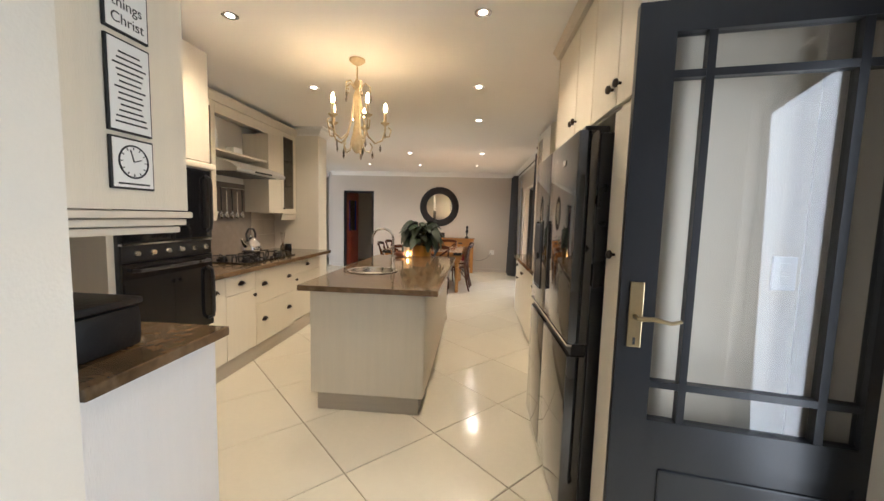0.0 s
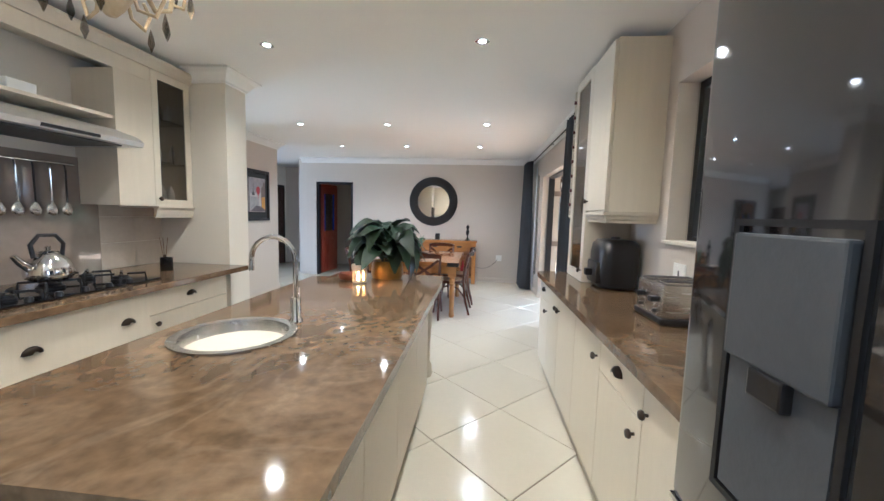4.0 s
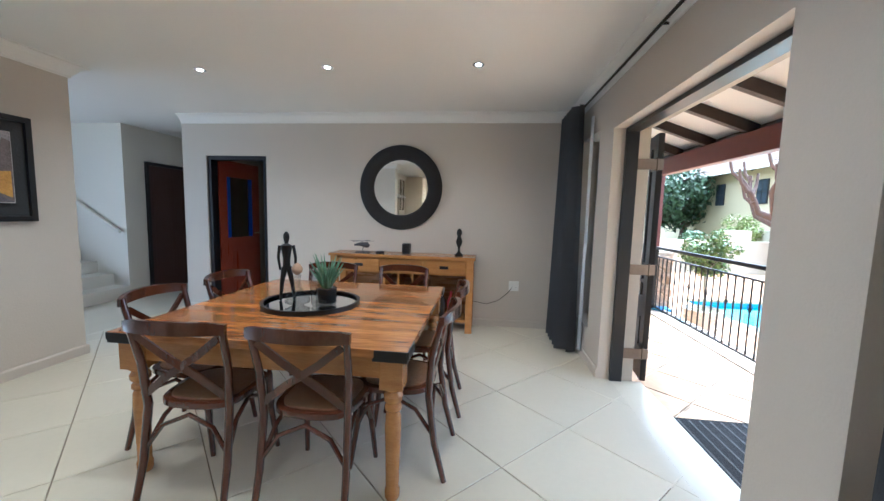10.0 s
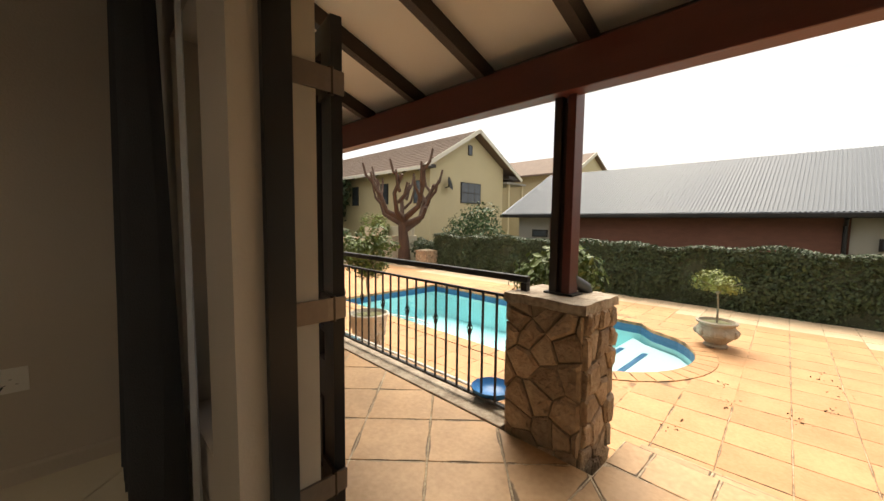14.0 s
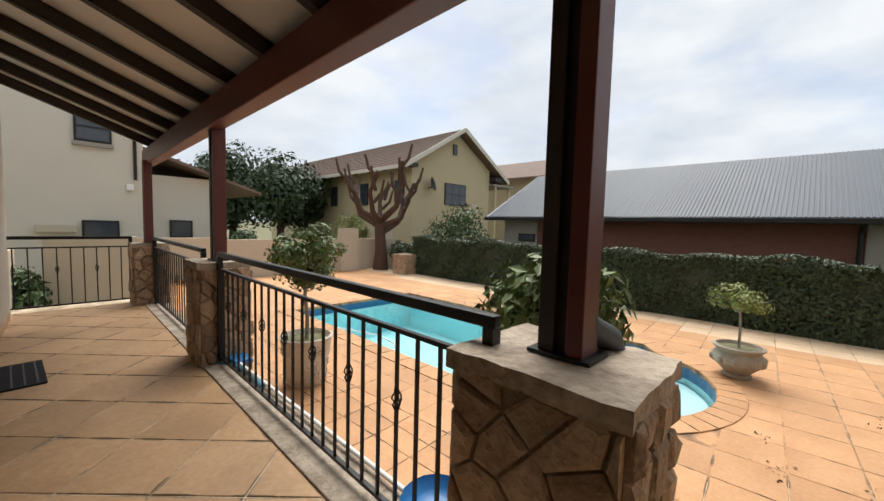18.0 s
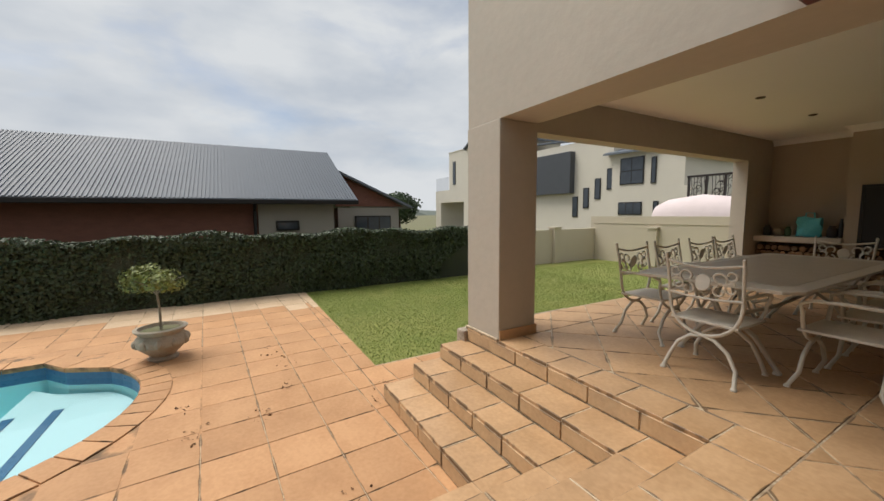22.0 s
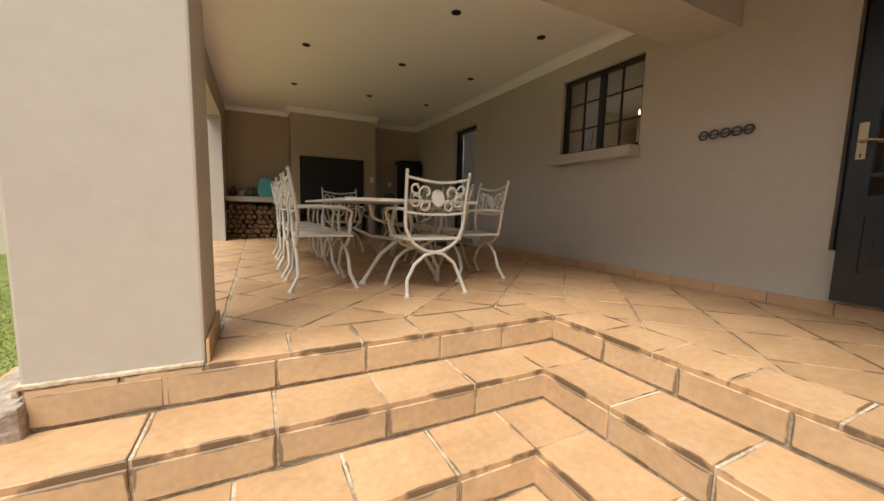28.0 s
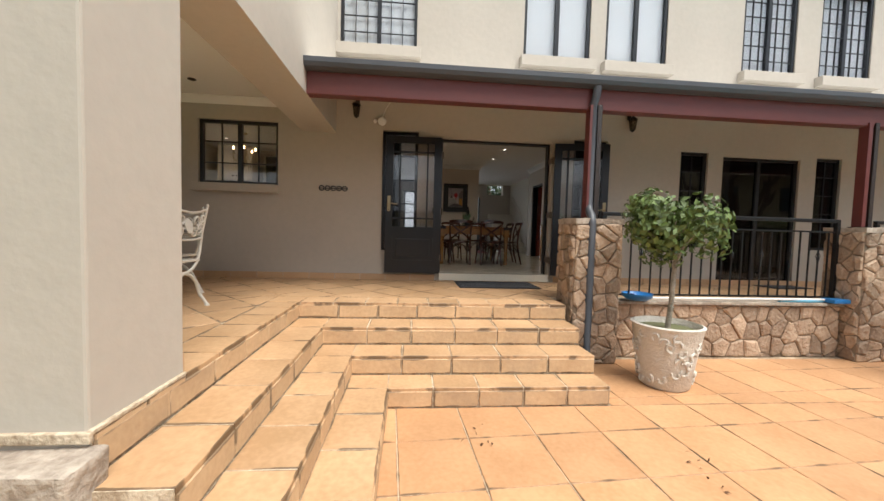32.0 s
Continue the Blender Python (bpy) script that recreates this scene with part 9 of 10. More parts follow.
# cream gabled house
h3 = thing("neighbour_house", 21.7, 34, G_Z, 0, "cream plastered gabled house with a brown tiled roof", "house")
bm = bmesh.new()
gw = [(18.0, 24.0, G_Z), (25.2, 24.0, G_Z), (25.2, 24.0, 5.1), (21.75, 24.0, 7.05), (18.0, 24.0, 4.9)]
a, b = [bm.verts.new(p) for p in gw], [bm.verts.new((p[0], p[1] + 0.3, p[2])) for p in gw]
bm.faces.new(a), bm.faces.new(b[::-1])
for k in range(5):
    bm.faces.new((a[k], b[k], b[(k + 1) % 5], a[(k + 1) % 5]))
wpart("gable_wall", bm, CREAM_HOUSE, h3, "cream gable wall")
for x in (18.0, 24.9):
    wpart("side_wall", boxes((x, x + 0.3, 24.3, 44.0, G_Z, 4.9)), CREAM_HOUSE, h3)
for x0, x1, z0 in ((16.95, 21.8, 4.42), (26.7, 21.8, 4.42)):
    rf = wpart("roof", slab([(x0, 23.4, z0), (x0, 44.4, z0), (x1, 44.4, 7.25), (x1, 23.4, 7.25)], 0.12), ROOF_TILE, h3, "brown tiled roof")
    for k in range(1, 15):
        u = k / 15
        wpart("tile_course", bar([(x0 + (x1 - x0) * u, 23.4, z0 + (7.25 - z0) * u + 0.02), (x0 + (x1 - x0) * u, 44.4, z0 + (7.25 - z0) * u + 0.02)], 0.05, 0.04), ROOF_TILE, rf)
    wpart("barge_board", bar([(x0, 23.36, z0 - 0.06), (x1, 23.36, 7.19)], 0.06, 0.24), WHITE_HOUSE, h3, "pale barge board")
wpart("fascia", boxes((16.9, 16.96, 23.4, 44.4, 4.26, 4.44)), WHITE_HOUSE, h3)
for k in range(14):
    wpart("rafter_end", bar([(17.0, 23.9 + k * 1.45, 4.3), (18.05, 23.9 + k * 1.45, 4.82)], 0.14, 0.2), ROOF_WOOD, h3)
for x0, x1 in ((18.0, 17.2), (25.2, 26.4)):
    wpart("purlin_end", boxes((min(x0, x1), max(x0, x1), 23.45, 24.0, 4.42, 4.62)), ROOF_WOOD, h3)
far_window_y(h3, 23.98, 20.7, 22.65, 2.5, 3.85, -1, 3, 2)
far_window_y(h3, 23.98, 21.35, 21.72, 5.65, 6.3, -1, 1, 1)
for y in (24.6, 28.2, 32.0):
    far_window(h3, 17.98, y, y + 0.85, 2.4, 3.8, cols=2, rows=2)
wpart("lean_to_roof", slab([(25.2, 23.6, 4.2), (27.6, 23.6, 4.2), (27.6, 28.0, 4.2), (25.2, 28.0, 4.2)], 0.14), GREY_HOUSE, h3, "flat porch roof")
for x in (25.6, 27.3):
    wpart("porch_post", boxes((x - 0.09, x + 0.09, 23.7, 23.9, G_Z, 4.1)), CREAM_HOUSE, h3)
bm = lathe([(0.42, 0.1), (0.3, 0.03), (0.02, 0.0)], 18, cap=False)
bmesh.ops.solidify(bm, geom=bm.faces[:], thickness=0.02)
bmesh.ops.transform(bm, matrix=pose(19.25, 23.62, 3.6, 75, 0, 30), verts=bm.verts[:])
dish = solo("satellite_dish", bm, GUTTER, "grey satellite dish on the cream house", "satellite dish", smooth=40)
wpart("arm", tube([(19.3, 24.0, 3.4), (19.3, 23.7, 3.42), (19.25, 23.63, 3.58)], 0.03, 6), BLACK_METAL, dish)
h3b = thing("neighbour_house", 33.5, 27.0, G_Z, 0, "brown roofed house beyond the grey roof", "house")
wpart("wall", boxes((30.4, 38.0, 21.0, 33.5, G_Z, 5.3)), CREAM_HOUSE, h3b)
wpart("roof", slab([(29.6, 20.6, 5.2), (29.6, 34.0, 5.2), (33.0, 34.0, 7.0), (33.0, 20.6, 7.0)], 0.14), ROOF_TILE, h3b, "brown tiled roof")
wpart("roof", slab([(36.4, 20.6, 5.2), (36.4, 34.0, 5.2), (33.0, 34.0, 7.0), (33.0, 20.6, 7.0)], 0.14), ROOF_TILE, h3b, "brown tiled roof")
wpart("gable", gable([(30.4, 21.0, 5.3), (36.0, 21.0, 5.3), (33.0, 21.0, 6.9)]), CREAM_HOUSE, h3b)
wpart("barge_board", bar([(29.6, 20.55, 5.12), (33.0, 20.55, 6.92)], 0.06, 0.24), WHITE_HOUSE, h3b, "pale barge board")
far_window(h3b, 30.38, 22.4, 23.4, 3.6, 4.8, cols=2, rows=1)

# white house beyond the gate
h4 = thing("neighbour_house", 3.0, 26, G_Z, 0, "white plastered house beyond the iron gate", "house")
wpart("wall", boxes((-6.0, 6.12, 24.0, 30.0, G_Z, 6.4)), WHITE_HOUSE, h4)
wpart("low_wall", boxes((6.12, 8.7, 24.6, 30.0, G_Z, 2.75)), WHITE_HOUSE, h4)
wpart("roof", slab([(6.14, 24.0, 3.6), (9.9, 24.0, 2.36), (9.9, 31.0, 2.36), (6.14, 31.0, 3.6)], 0.1), ROOF_TILE, h4, "brown tiled roof")
for k in range(10):
    wpart("tile_course", bar([(6.4 + k * 0.36, 24.0, 3.55 - k * 0.119), (6.4 + k * 0.36, 31.0, 3.55 - k * 0.119)], 0.06, 0.05), ROOF_TILE, h4)
for k in range(7):
    wpart("quoin", boxes((5.98, 6.135, 23.985, 24.2, 0.25 + k * 0.3, 0.44 + k * 0.3), bevel=0.01), WHITE_HOUSE, h4)
wpart("downpipe", tube([(5.9, 23.93, 6.3), (5.9, 23.93, 2.45)], 0.05, 8), BLACK_METAL, h4)
wpart("ledge", boxes((3.6, 4.45, 23.8, 24.0, 0.72, 0.95), bevel=0.02), BW, h4, "beige ledge")
far_window_y(h4, 23.98, 4.48, 5.34, 3.52, 4.4, -1, 1, 2)
wpart("sill", boxes((4.43, 5.38, 23.86, 24.0, 3.38, 3.5)), GREY_HOUSE, h4)
far_window_y(h4, 23.98, 4.58, 5.46, 0.2, 1.1, -1, 1, 1)
far_window_y(h4, 24.58, 6.9, 7.6, 0.5, 1.16, -1, 1, 1)
wpart("wall_lamp", boxes((5.65, 5.85, 23.85, 24.0, 2.1, 2.3), bevel=0.04), WHITE_PLASTIC, h4)
setting("wall_gate_side", boxes((3.87, 5.3, 18.5, 18.7, G_Z, 0.8), (3.2, 3.5, 17.0, 18.7, G_Z, 0.6)), BW, "plastered wall beyond the gate", "wall")

# white modern house and its neighbour beyond the boundary wall
h5 = thing("neighbour_house", 30, -17, G_Z, 0, "white modern house with a grey balcony box and dark windows", "house")
wpart("wall", boxes((30.3, 37.9, -20.0, -14.0, G_Z, 7.85), (37.9, 41.0, -20.0, -14.0, 3.83, 7.85)), WHITE_HOUSE, h5)
wpart("parapet", boxes((37.1, 41.05, -20.0, -13.96, 7.85, 7.95)), WHITE_HOUSE, h5)
wpart("portico", cells([37.9, 38.0, 43.0, 44.2], [-19, -14.0], [G_Z, 2.43, 3.83], lambda x, y, z: 38.0 < x < 43.0 and z < 2.43), WHITE_HOUSE, h5, "white portico")
p_ = wpart("glass_balustrade", boxes((41.2, 44.1, -14.06, -14.02, 3.83, 5.3)), WINDOW_GLASS, h5, "pale glass balustrade")
wpart("slim_column", boxes((32.0, 32.45, -14.0, -13.4, G_Z, 3.73)), WHITE_HOUSE, h5)
for x0, x1 in ((29.9, 33.7), (37.5, 33.7)):
    wpart("roof", slab([(x0, -20.2, 7.85), (x1, -20.2, 9.95), (x1, -13.6, 9.95), (x0, -13.6, 7.85)], 0.15), ROOF_GREY, h5, "grey sheet roof")
wpart("gable_wall", gable([(30.3, -13.98, 7.85), (37.1, -13.98, 7.85), (33.7, -13.98, 9.8)]), WHITE_HOUSE, h5)
wpart("middle_wall", boxes((20.2, 30.3, -20.0, -14.0, G_Z, 6.1)), WHITE_HOUSE, h5)
wpart("wing_wall", boxes((15.75, 20.2, -20.0, -13.9, G_Z, 4.85)), WHITE_HOUSE, h5)
wpart("wing_step", boxes((15.35, 15.75, -20.0, -13.9, G_Z, 2.6)), WHITE_HOUSE, h5)
wpart("balcony_box", boxes((23.3, 30.2, -14.0, -13.5, 2.55, 5.5), bevel=0.02), GUTTER, h5, "dark grey balcony box")
wpart("roof", slab([(17.4, -13.5, 4.83), (20.6, -13.5, 4.9), (20.6, -17.5, 6.1), (17.4, -17.5, 6.1)], 0.12), ROOF_GREY, h5, "grey sheet roof")
wpart("roof", slab([(20.0, -13.9, 6.12), (30.3, -13.9, 6.9), (30.3, -18.0, 7.6), (20.0, -18.0, 6.6)], 0.12), ROOF_GREY, h5, "grey sheet roof")
wpart("roof", slab([(17.6, -13.7, 5.65), (17.6, -20.0, 5.65), (15.3, -20.0, 4.3), (15.3, -13.7, 4.3)], 0.12), ROOF_GREY, h5, "grey sheet roof")
wpart("gable_wall", gable([(15.75, -13.89, 4.5), (17.6, -13.89, 4.5), (17.6, -13.89, 5.6)]), WHITE_HOUSE, h5)
for x0, x1, z0, z1, c, r_ in ((18.05, 19.6, 2.87, 4.5, 2, 2), (17.3, 17.6, 2.83, 4.35, 1, 1), (18.1, 19.65, 1.0, 1.78, 3, 1), (17.1, 17.4, 0.6, 1.8, 1, 1)):
    far_window_y(h5, -13.89, x0, x1, z0, z1, 1, c, r_)
for x0, x1, z0, z1 in ((39.6, 40.15, 4.35, 6.85), (35.9, 36.45, 4.25, 6.75), (30.8, 31.6, 3.4, 7.0), (35.8, 36.65, 0.0, 2.6), (31.1, 32.0, 0.3, 2.45)):
    far_window_y(h5, -13.99, x0, x1, z0, z1, 1, 1, 1)
for k in range(4):
    far_window_y(h5, -13.99, 22.95 - k * 0.93, 23.4 - k * 0.93, 0.85 + k * 0.6, 2.3 + k * 0.57, 1, 1, 1)
h6 = thing("garden_screen", 12.0, -10.0, G_Z, 0, "dark timber lattice screen beyond the boundary wall", "screen")
for k in range(5):
    wpart("post", boxes((10.68 + k * 0.7, 10.76 + k * 0.7, -10.04, -9.96, G_Z, 2.7)), ROOF_WOOD, h6)
for z in (1.45, 2.64):
    wpart("rail", boxes((10.66, 13.58, -10.05, -9.95, z, z + 0.09)), ROOF_WOOD, h6)
rnd = random.Random(8)
for k in range(4):
    bm = bmesh.new()
    for q in range(9):
        cx, cz, rr = 10.8 + 0.7 * k + rnd.random() * 0.55, 1.6 + rnd.random() * 0.98, rnd.uniform(0.06, 0.15)
        tube([(cx + rr * math.cos(v * 0.7), -10.0, cz + rr * math.sin(v * 0.7)) for v in range(8)], 0.014, 5, bm)
    for q in range(5):
        x = 10.82 + 0.7 * k + q * 0.13
        tube([(x, -10.0, 1.5), (x + rnd.uniform(-0.08, 0.08), -10.0, 2.1), (x, -10.0, 2.66)], 0.012, 5, bm)
    wpart("lattice", bm, ROOF_WOOD, h6, "curled iron lattice")
pier = thing("gate_pier", 10.46, -10.1, G_Z, 0, "tall grey plastered pier with a lantern", "pier")
part("shaft", boxes((-0.2, 0.2, -0.2, 0.2, 0, 5.6), bevel=0.015), GREY_HOUSE, pier)
lt = part("lamp_body", lathe([(0.02, 3.98), (0.07, 4.04), (0.1, 4.34), (0.12, 4.36), (0.03, 4.5), (0.01, 4.56)], 6, at=(0.1, 0.34, 0)), BLACK_METAL, pier, "black wall lantern")
part("bracket", tube([(0.1, 0.19, 4.2), (0.1, 0.3, 4.1), (0.1, 0.34, 4.0)], 0.02, 6), BLACK_METAL, lt)
cov = bmesh.new()
rows = []
for k in range(13):
    a = math.pi * k / 12
    rows.append([cov.verts.new((x, -9.35 - 0.75 * math.cos(a) * f, 0.55 + (1.32 - 0.1 * abs(x - 12.6)) * f * math.sin(a) ** 0.7)) for x, f in ((11.0, 0.86), (11.3, 0.97), (12.6, 1.0), (13.9, 0.97), (14.4, 0.8))])
for a, b in zip(rows, rows[1:]):
    for k in range(4):
        cov.faces.new((a[k], a[k + 1], b[k + 1], b[k]))
cov.faces.new([r[0] for r in rows]), cov.faces.new([r[-1] for r in rows][::-1])
bmesh.ops.recalc_face_normals(cov, faces=cov.faces[:])
solo("covered_boat", cov, surface("pink_cover", (0.7, 0.6, 0.6), 0.8, var=0.06), "pale pink cover beyond the boundary wall", "cover", smooth=50)
solo("cover_stand", boxes((11.2, 14.2, -9.9, -8.8, G_Z, 0.55)), GUTTER, "dark stand under the pale cover", "stand")


# ---- tiles, pavers and step stones ----
floor_ob, terrace_ob = bpy.data.objects["floor"], bpy.data.objects["terrace"]


def tile_mesh(name, poly, z0, z1, material, edge=0.003, border=0.035, m=None):
    """One flat tile with an eased edge; its wear value runs from 0 along the edge to 1 inside a border."""
    area = sum(a[0] * b[1] - b[0] * a[1] for a, b in zip(poly, poly[1:] + poly[:1]))
    lo = poly if area > 0 else poly[::-1]
    n = len(lo)
    rings = [[(x, y, z0) for x, y in lo], [(x, y, z1 - edge) for x, y in lo]]
    wear = [0.0] * (2 * n)
    for gap, w in ((edge, 0.0), (edge + border, 1.0)):
        hi = shrunk(lo, gap)
        if len(hi) != n:
            cx, cy = sum(p[0] for p in lo) / n, sum(p[1] for p in lo) / n
            s = 0.97 if w == 0 else 0.55
            hi = [(cx + (x - cx) * s, cy + (y - cy) * s) for x, y in lo]
        off = min(range(n), key=lambda k: math.hypot(hi[k][0] - lo[0][0], hi[k][1] - lo[0][1]))
        rings.append([(x, y, z1) for x, y in hi[off:] + hi[:off]])
        wear += [w] * n
    faces = [tuple(range(3 * n, 4 * n))]
    for r in range(3):
        for k in range(n):
            j = (k + 1) % n
            faces.append((r * n + k, r * n + j, (r + 1) * n + j, (r + 1) * n + k))
    me = bpy.data.meshes.new(name)
    me.from_pydata([p for ring in rings for p in ring], [], faces)
    me.attributes.new("wear", "FLOAT", "POINT").data.foreach_set("value", wear)
    me.materials.append(material)
    if m is not None:
        me.transform(m)
    return me


def lay(parent, name, polys, z0, z1, material, gap):
    for poly in polys:
        p = shrunk(poly, gap / 2)
        if len(p) < 3 or area_of(p) < 0.0025:
            continue
        cx, cy = sum(q[0] for q in p) / len(p), sum(q[1] for q in p) / len(p)
        ob = new(name, tile_mesh(name, [(x - cx, y - cy) for x, y in p], z0, z1, material))
        ob.parent = parent
        ob.matrix_basis = Matrix.Translation((cx, cy, 0))


def diagonal(x0, x1, y0, y1, size, origin, angle=45):
    c, s = math.cos(radians(angle)), math.sin(radians(angle))
    out = []
    n = int(30 / size)
    for i in range(-n, n):
        for j in range(-n, n):
            sq = [((i + a) * size, (j + b) * size) for a, b in ((0, 0), (1, 0), (1, 1), (0, 1))]
            sq = [(origin[0] + x * c - y * s, origin[1] + x * s + y * c) for x, y in sq]
            if max(p[0] for p in sq) < x0 or min(p[0] for p in sq) > x1 or max(p[1] for p in sq) < y0 or min(p[1] for p in sq) > y1:
                continue
            poly = clip_rect(sq, x0, x1, y0, y1)
            if len(poly) >= 3:
                out.append(poly)
    return out


lay(floor_ob, "floor_tile", diagonal(-1.75, 3.45, -0.6, 10.2, 0.625, (2.04, 2.54)), -0.012, 0.0, TILE_IN, 0.005)
setting("floor_rest", boxes((-5.3, -1.75, -1.6, 15.4, -0.012, 0.0), (-1.75, 3.45, -1.6, -0.6, -0.012, 0.0), (-1.75, 3.45, 10.2, 15.4, -0.012, 0.0)), TILE_IN, "cream floor of the rooms beyond", "floor")

# terrace: a border course along its edges and diagonal flags inside
edge = []
for k in range(8):
    edge.append([(5.75 + k * 0.33, 5.03), (5.75 + (k + 1) * 0.33, 5.03), (5.75 + (k + 1) * 0.33, 5.35), (5.75 + k * 0.33, 5.35)])
edge = [clip_rect(p, 5.48, 7.4, 4.9, 5.35) for p in edge]
for k in range(10):
    edge.append(clip_rect([(5.17, 5.03 + k * 0.33), (5.49, 5.03 + k * 0.33), (5.49, 5.36 + k * 0.33), (5.17, 5.36 + k * 0.33)], 5.0, 5.6, 4.9, 8.18))
edge.append([(5.49, 5.03), (5.75, 5.03), (5.75, 5.35), (5.49, 5.35)])
lay(terrace_ob, "flagstone", [e for e in edge if len(e) > 2], T_Z - 0.03, T_Z, TERRACE_TILE, 0.011)
flags = diagonal(3.64, 5.17, -1.6, 8.18, 0.46, (4.4, 7.6)) + diagonal(3.64, 5.0, 8.18, 15.6, 0.46, (4.4, 7.6)) + diagonal(5.17, 7.39, -1.6, 5.03, 0.46, (4.4, 7.6)) + diagonal(7.39, 7.94, -1.6, 4.84, 0.46, (4.4, 7.6))
lay(terrace_ob, "flagstone", flags, T_Z - 0.03, T_Z, TERRACE_TILE, 0.011)
SKIRT_TILE = surface("sandstone_skirting", (0.46, 0.28, 0.15), 0.6, base2=(0.57, 0.37, 0.21), scale=3, fine=45, bump=0.04, rand=0.1)
for k in range(44):
    y = -1.5 + k * 0.38
    if y > 15.2 or KDOOR[0] - 0.3 < y < KDOOR[1] or DOOR[0] - 0.3 < y < DOOR[1]:
        continue
    setting("skirting_tile", boxes((3.632, 3.646, y, y + 0.372, T_Z, T_Z + 0.09), bevel=0.002), SKIRT_TILE, "sandstone skirting tile", "tile")
for k in range(5):
    setting("skirting_tile", boxes((3.632, 3.66, DOOR[0] + k * 0.334, DOOR[0] + k * 0.334 + 0.328, T_Z, T_Z + 0.008), bevel=0.002), SKIRT_TILE, "sandstone tile below the threshold", "tile")

# steps: treads and risers
steps = [o for o in bpy.data.objects if o.name.startswith("step") and o.get("category") == "step"]
steps.sort(key=lambda o: o.name)
rnd = random.Random(4)


def riser(parent, x, y, z0, z1, w, along):
    """One riser tile: along 'x' looks to +y, along 'y' looks to +x."""
    g = 0.006
    m = Matrix(((-1, 0, 0, w), (0, 0, 1, 0), (0, 1, 0, 0), (0, 0, 0, 1))) if along == "x" else Matrix(((0, 0, 1, 0), (1, 0, 0, 0), (0, 1, 0, 0), (0, 0, 0, 1)))
    ob = new("riser_tile", tile_mesh("riser_tile", [(g, z0), (w - g, z0), (w - g, z1), (g, z1)], -0.004, 0.012, RISER_TILE, 0.004, 0.04, m))
    ob.parent = parent
    ob.matrix_basis = Matrix.Translation((x, y, 0))


for k in range(4):
    x, y = STEP[k]
    z = T_Z - k * R
    parent = terrace_ob if k == 0 else steps[k - 1]
    xe = 7.96 if k == 0 else 8.0 + 0.03 * k
    n = max(2, round((xe - x) / 0.41))
    for j in range(n):
        w = (xe - x) / n
        riser(parent, x + j * w, y, z - R + 0.014, z - 0.028, w, "x")
    ye = 8.18
    n = max(2, round((ye - y) / 0.41))
    for j in range(n):
        w = (ye - y) / n
        riser(parent, x, y + j * w, z - R + 0.014, z - 0.028, w, "y")
    if k:
        px, py = STEP[k - 1]
        n = round((xe - x) / 0.41)
        polys = [[(x + j * (xe - x) / n, py), (x + (j + 1) * (xe - x) / n, py), (x + (j + 1) * (xe - x) / n, y + 0.012), (x + j * (xe - x) / n, y + 0.012)] for j in range(n)]
        n = round((ye - y) / 0.41)
        polys += [[(px, y + j * (ye - y) / n), (x + 0.012, y + j * (ye - y) / n), (x + 0.012, y + (j + 1) * (ye - y) / n), (px, y + (j + 1) * (ye - y) / n)] for j in range(n)]
        polys.append([(px, py), (x, py), (x + 0.012, y + 0.012), (px, y)])
        lay(parent, "tread_tile", polys, z - 0.03, z, TERRACE_TILE, 0.013)

for j in range(2):
    riser(terrace_ob, 7.405 + j * 0.278, 5.338, T_Z - R + 0.014, T_Z - 0.006, 0.278, "x")

# pool coping
def offset_out(outline, d):
    n = len(outline)
    out = []
    area = sum(a[0] * b[1] - b[0] * a[1] for a, b in zip(outline, outline[1:] + outline[:1]))
    sg = 1 if area > 0 else -1
    for k in range(n):
        (ax, ay), (bx, by), (cx, cy) = outline[k - 1], outline[k], outline[(k + 1) % n]
        u, v = Vector((bx - ax, by - ay)).normalized(), Vector((cx - bx, cy - by)).normalized()
        nn = (Vector((u.y, -u.x)) + Vector((v.y, -v.x))).normalized() * sg
        s = d / max(0.5, nn.dot(Vector((u.y, -u.x)) * sg))
        out.append((bx + nn.x * s, by + nn.y * s))
    return out


inn, out = offset_out(POOL, -0.03), offset_out(POOL, 0.28)
def sampled(o):
    r = []
    for k, ((ax, ay), (bx, by)) in enumerate(zip(o, o[1:] + o[:1])):
        (px, py), (qx, qy) = POOL[k], POOL[(k + 1) % len(POOL)]
        n = max(1, round(math.hypot(qx - px, qy - py) / 0.42))
        r += [(ax + (bx - ax) * i / n, ay + (by - ay) * i / n) for i in range(n)]
    return r


inn, out, wide = sampled(inn), sampled(out), sampled(offset_out(POOL, 0.95))
pool_ob, pave_ob = bpy.data.objects["pool"], bpy.data.objects["pavement"]
cop = [[inn[k], inn[(k + 1) % len(inn)], out[(k + 1) % len(inn)], out[k]] for k in range(len(inn))]
lay(pool_ob, "coping_stone", cop, G_Z - 0.05, G_Z + 0.012, PAVER, 0.012)
bm = bmesh.new()
a, b = [bm.verts.new((*p, G_Z - 0.003)) for p in inn], [bm.verts.new((*p, G_Z - 0.003)) for p in wide]
for k in range(len(inn)):
    j = (k + 1) % len(inn)
    bm.faces.new((a[k], a[j], b[j], b[k]))
setting("pavement_infill", bm, PAVER, "cut pavers round the pool", "pavement")
BLUE_TILE = surface("blue_mosaic", (0.02, 0.09, 0.2), 0.3, base2=(0.04, 0.14, 0.28), scale=20, fine=60, bump=0.02)
bm = bmesh.new()
q = offset_out(POOL, -0.012)
a, b = [bm.verts.new((*p, G_Z - 0.02)) for p in q], [bm.verts.new((*p, G_Z - 0.22)) for p in q]
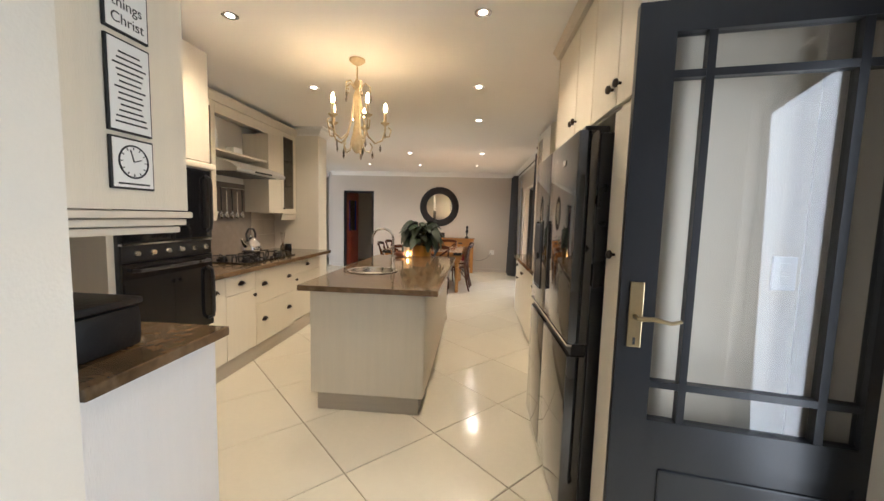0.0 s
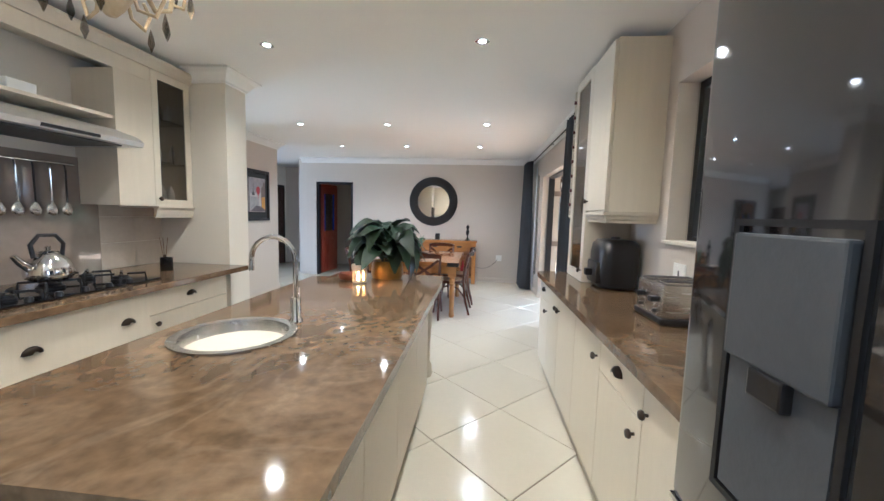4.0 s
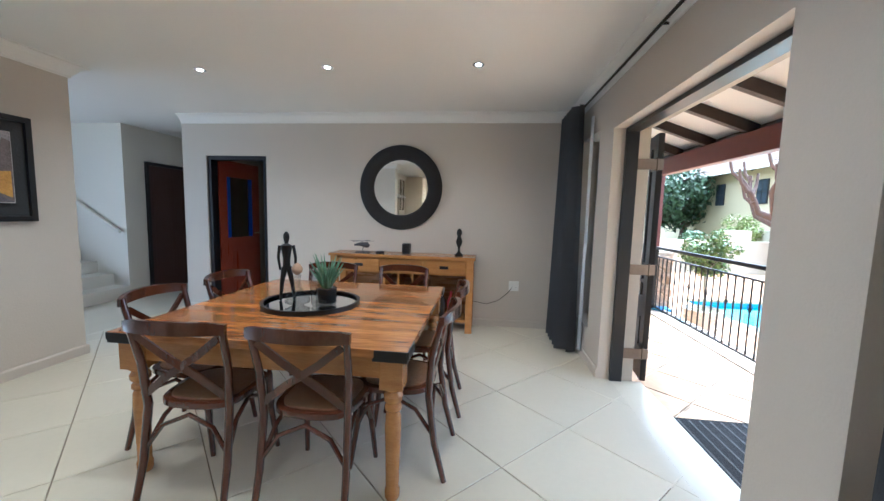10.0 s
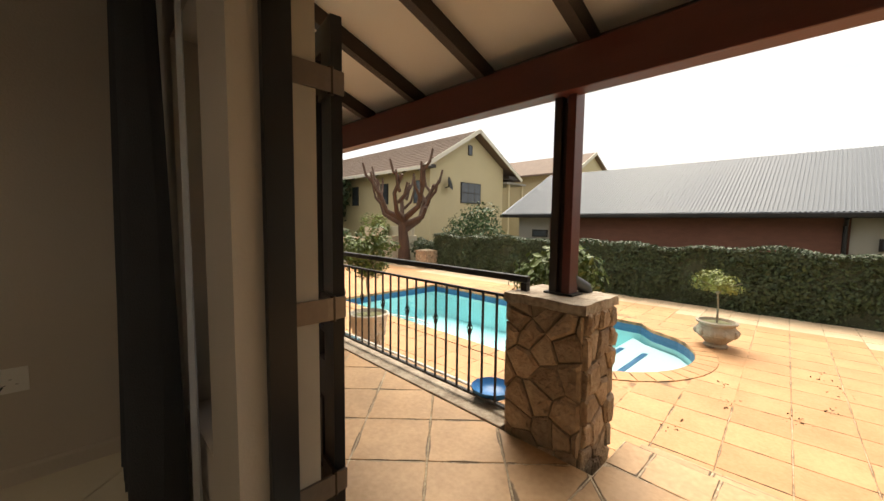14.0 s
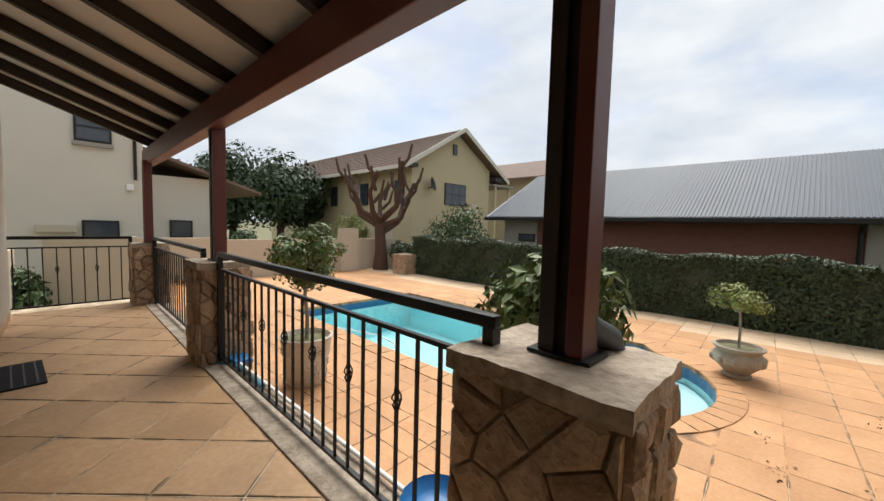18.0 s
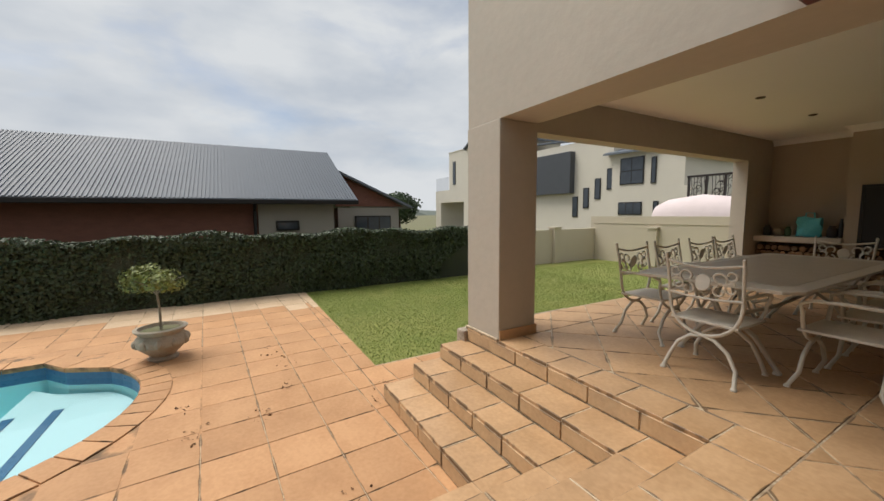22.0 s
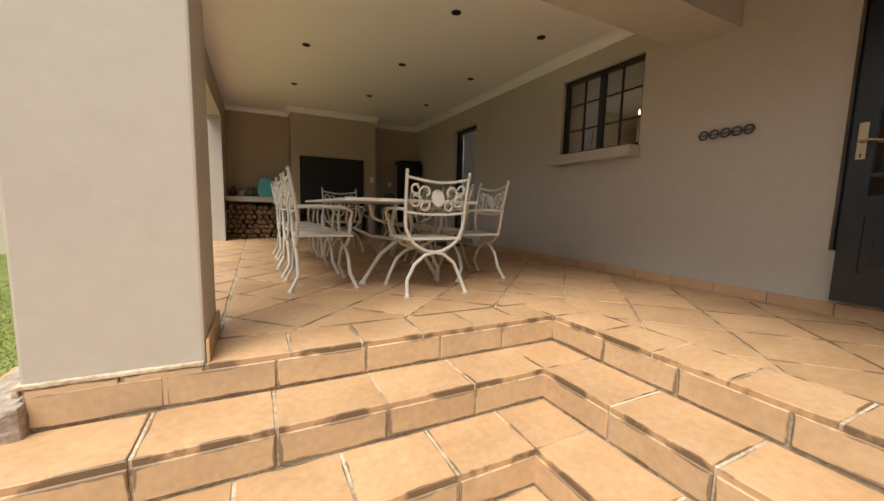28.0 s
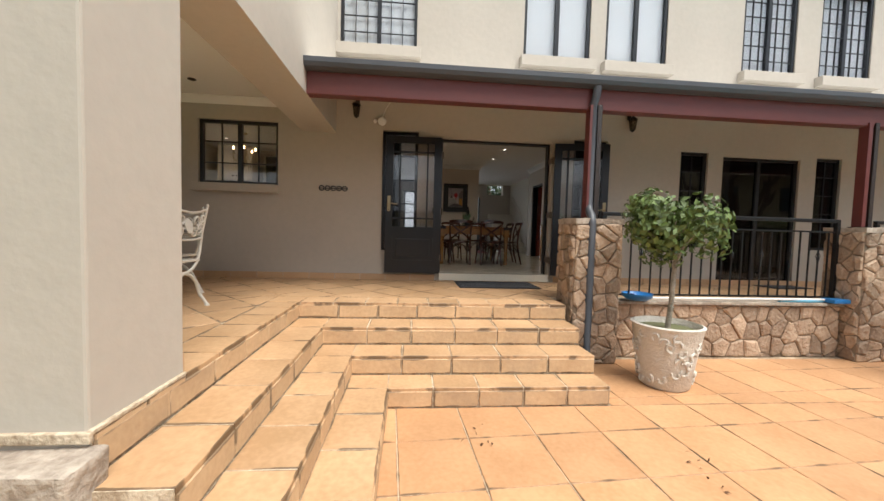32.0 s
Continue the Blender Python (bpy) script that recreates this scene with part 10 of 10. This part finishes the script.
for k in range(len(q)):
    j = (k + 1) % len(q)
    bm.faces.new((a[k], a[j], b[j], b[k]))
setting("pool_tile_band", bm, BLUE_TILE, "blue mosaic band at the water line", "trim")
bay = [(9.55 + 1.5 * math.cos(radians(a)), 10.15 + 1.5 * math.sin(radians(a))) for a in range(205, 320, 8)] + [(10.9, 9.7), (11.2, 10.02), (7.85, 10.02), (8.05, 9.8)]
SHELF = surface("pale_pool_plaster", (0.62, 0.72, 0.74), 0.6, var=0.06, scale=2, fine=40, bump=0.02)
setting("pool_shelf", prism(bay, -1.75, -1.1), SHELF, "shallow pale plastered shelf of the pool", "step")
for y in (9.52, 9.93):
    setting("pool_step_stripe", boxes((8.75, 10.35, y - 0.046, y + 0.046, -1.1, -1.09)), BLUE_TILE, "blue mosaic edge of a pool step", "trim")


def inside(x, y, o):
    c = False
    for (ax, ay), (bx, by) in zip(o, o[1:] + o[:1]):
        if (ay > y) != (by > y) and x < (bx - ax) * (y - ay) / (by - ay) + ax:
            c = not c
    return c


# pavers lie three degrees out of line with the house
SU, SV, LEAN = 0.512, 0.494, radians(3.1)
clear = offset_out(POOL, 0.02)
spots = []
REGIONS = ((6.43, 14.3, 6.31, 21.9), (5.3, 6.43, 8.2, 21.9), (8.97, 14.3, 6.1, 6.31), (8.06, 8.97, -6.0, 6.31))
for i in range(-8, 18):
    for j in range(-30, 30):
        sq = [(6.83 + (i + a) * SU * math.cos(LEAN) - (j + b) * SV * math.sin(LEAN), 7.89 + (i + a) * SU * math.sin(LEAN) + (j + b) * SV * math.cos(LEAN)) for a, b in ((0, 0), (1, 0), (1, 1), (0, 1))]
        if any(inside(px, py, clear) for px, py in sq):
            continue
        for x0, x1, y0, y1 in REGIONS:
            if max(p[0] for p in sq) > x0 and min(p[0] for p in sq) < x1 and max(p[1] for p in sq) > y0 and min(p[1] for p in sq) < y1:
                cs = clip_rect(sq, x0, x1, y0, y1)
                if len(cs) >= 3 and area_of(cs) > 0.006:
                    spots.append(cs)
spots.sort(key=lambda c: math.hypot(c[0][0] - 7.5, c[0][1] - 7.5))
pale = lambda c: c[0][0] > 12.9 and c[0][1] > 6.0
lay(pave_ob, "paver", [c for c in spots[:300] if not pale(c)], G_Z - 0.04, G_Z, PAVER, 0.008)
lay(pave_ob, "paver", [c for c in spots[:300] if pale(c)], G_Z - 0.04, G_Z, PAVER_PALE, 0.008)
for name, mat_, pick in (("pavers_far", surface("terracotta_far", (0.49, 0.255, 0.115), 0.7, base2=(0.61, 0.345, 0.17), scale=2.2, fine=45, bump=0.06, rand=0.09, island=True), False), ("pavers_pale", surface("pale_far", (0.6, 0.43, 0.27), 0.7, base2=(0.7, 0.53, 0.36), scale=2.2, fine=45, bump=0.06, rand=0.06, island=True), True)):
    vs, fs = [], []
    for c in spots[300:]:
        if pale(c) != pick:
            continue
        p = shrunk(c, 0.004)
        k = len(vs)
        n = len(p)
        vs += [(x, y, G_Z - 0.04) for x, y in p] + [(x, y, G_Z) for x, y in p]
        fs += [tuple(range(k + n, k + 2 * n))] + [(k + i, k + (i + 1) % n, k + n + (i + 1) % n, k + n + i) for i in range(n)]
    me = bpy.data.meshes.new(name)
    me.from_pydata(vs, [], fs)
    me.materials.append(mat_)
    o = new(name, me)
    o.parent = pave_ob
    tagged(o, kind="stuff")

# fallen leaves
LITTER = surface("dead_leaf", (0.06, 0.025, 0.012), 0.9, base2=(0.13, 0.06, 0.025), scale=9, rand=0.3, island=True, bump=0.02)
lr = np.random.RandomState(77)
for x, y, n, r in ((8.93, 8.17, 14, 0.05), (8.39, 8.05, 40, 0.09), (8.39, 7.47, 46, 0.1), (8.96, 7.18, 18, 0.06), (8.16, 6.4, 16, 0.08), (9.6, 7.1, 24, 0.1), (7.3, 8.3, 20, 0.08), (6.9, 7.0, 12, 0.1), (10.2, 7.3, 22, 0.1), (8.6, 6.2, 26, 0.12)):
    n = n // 3 + 3
    pts = np.stack([lr.normal(0, r * 1.3, n), lr.normal(0, r * 0.7, n), np.full(n, 0.006) + lr.uniform(0, 0.008, n)], 1)
    o = new("leaf_litter", quads("leaf_litter", pts, np.tile((0, 0, 1.0), (n, 1)), 0.016, LITTER, int(x * 100)))
    o.matrix_basis = Matrix.Translation((x, y, G_Z))
    tagged(o, "small drift of dead brown leaves on the paving", "leaves", "leaf drifts", "stuff")

solo("floating_hose", tube([(7.95, 15.4, -0.915), (7.95, 14.78, -0.915), (8.12, 14.39, -0.915), (8.32, 13.7, -0.915), (8.26, 13.14, -0.915), (8.1, 12.9, -0.915), (7.85, 12.85, -0.915)], 0.018, 8), WHITE_PLASTIC, "white pool hose floating on the water", "hose", smooth=60)
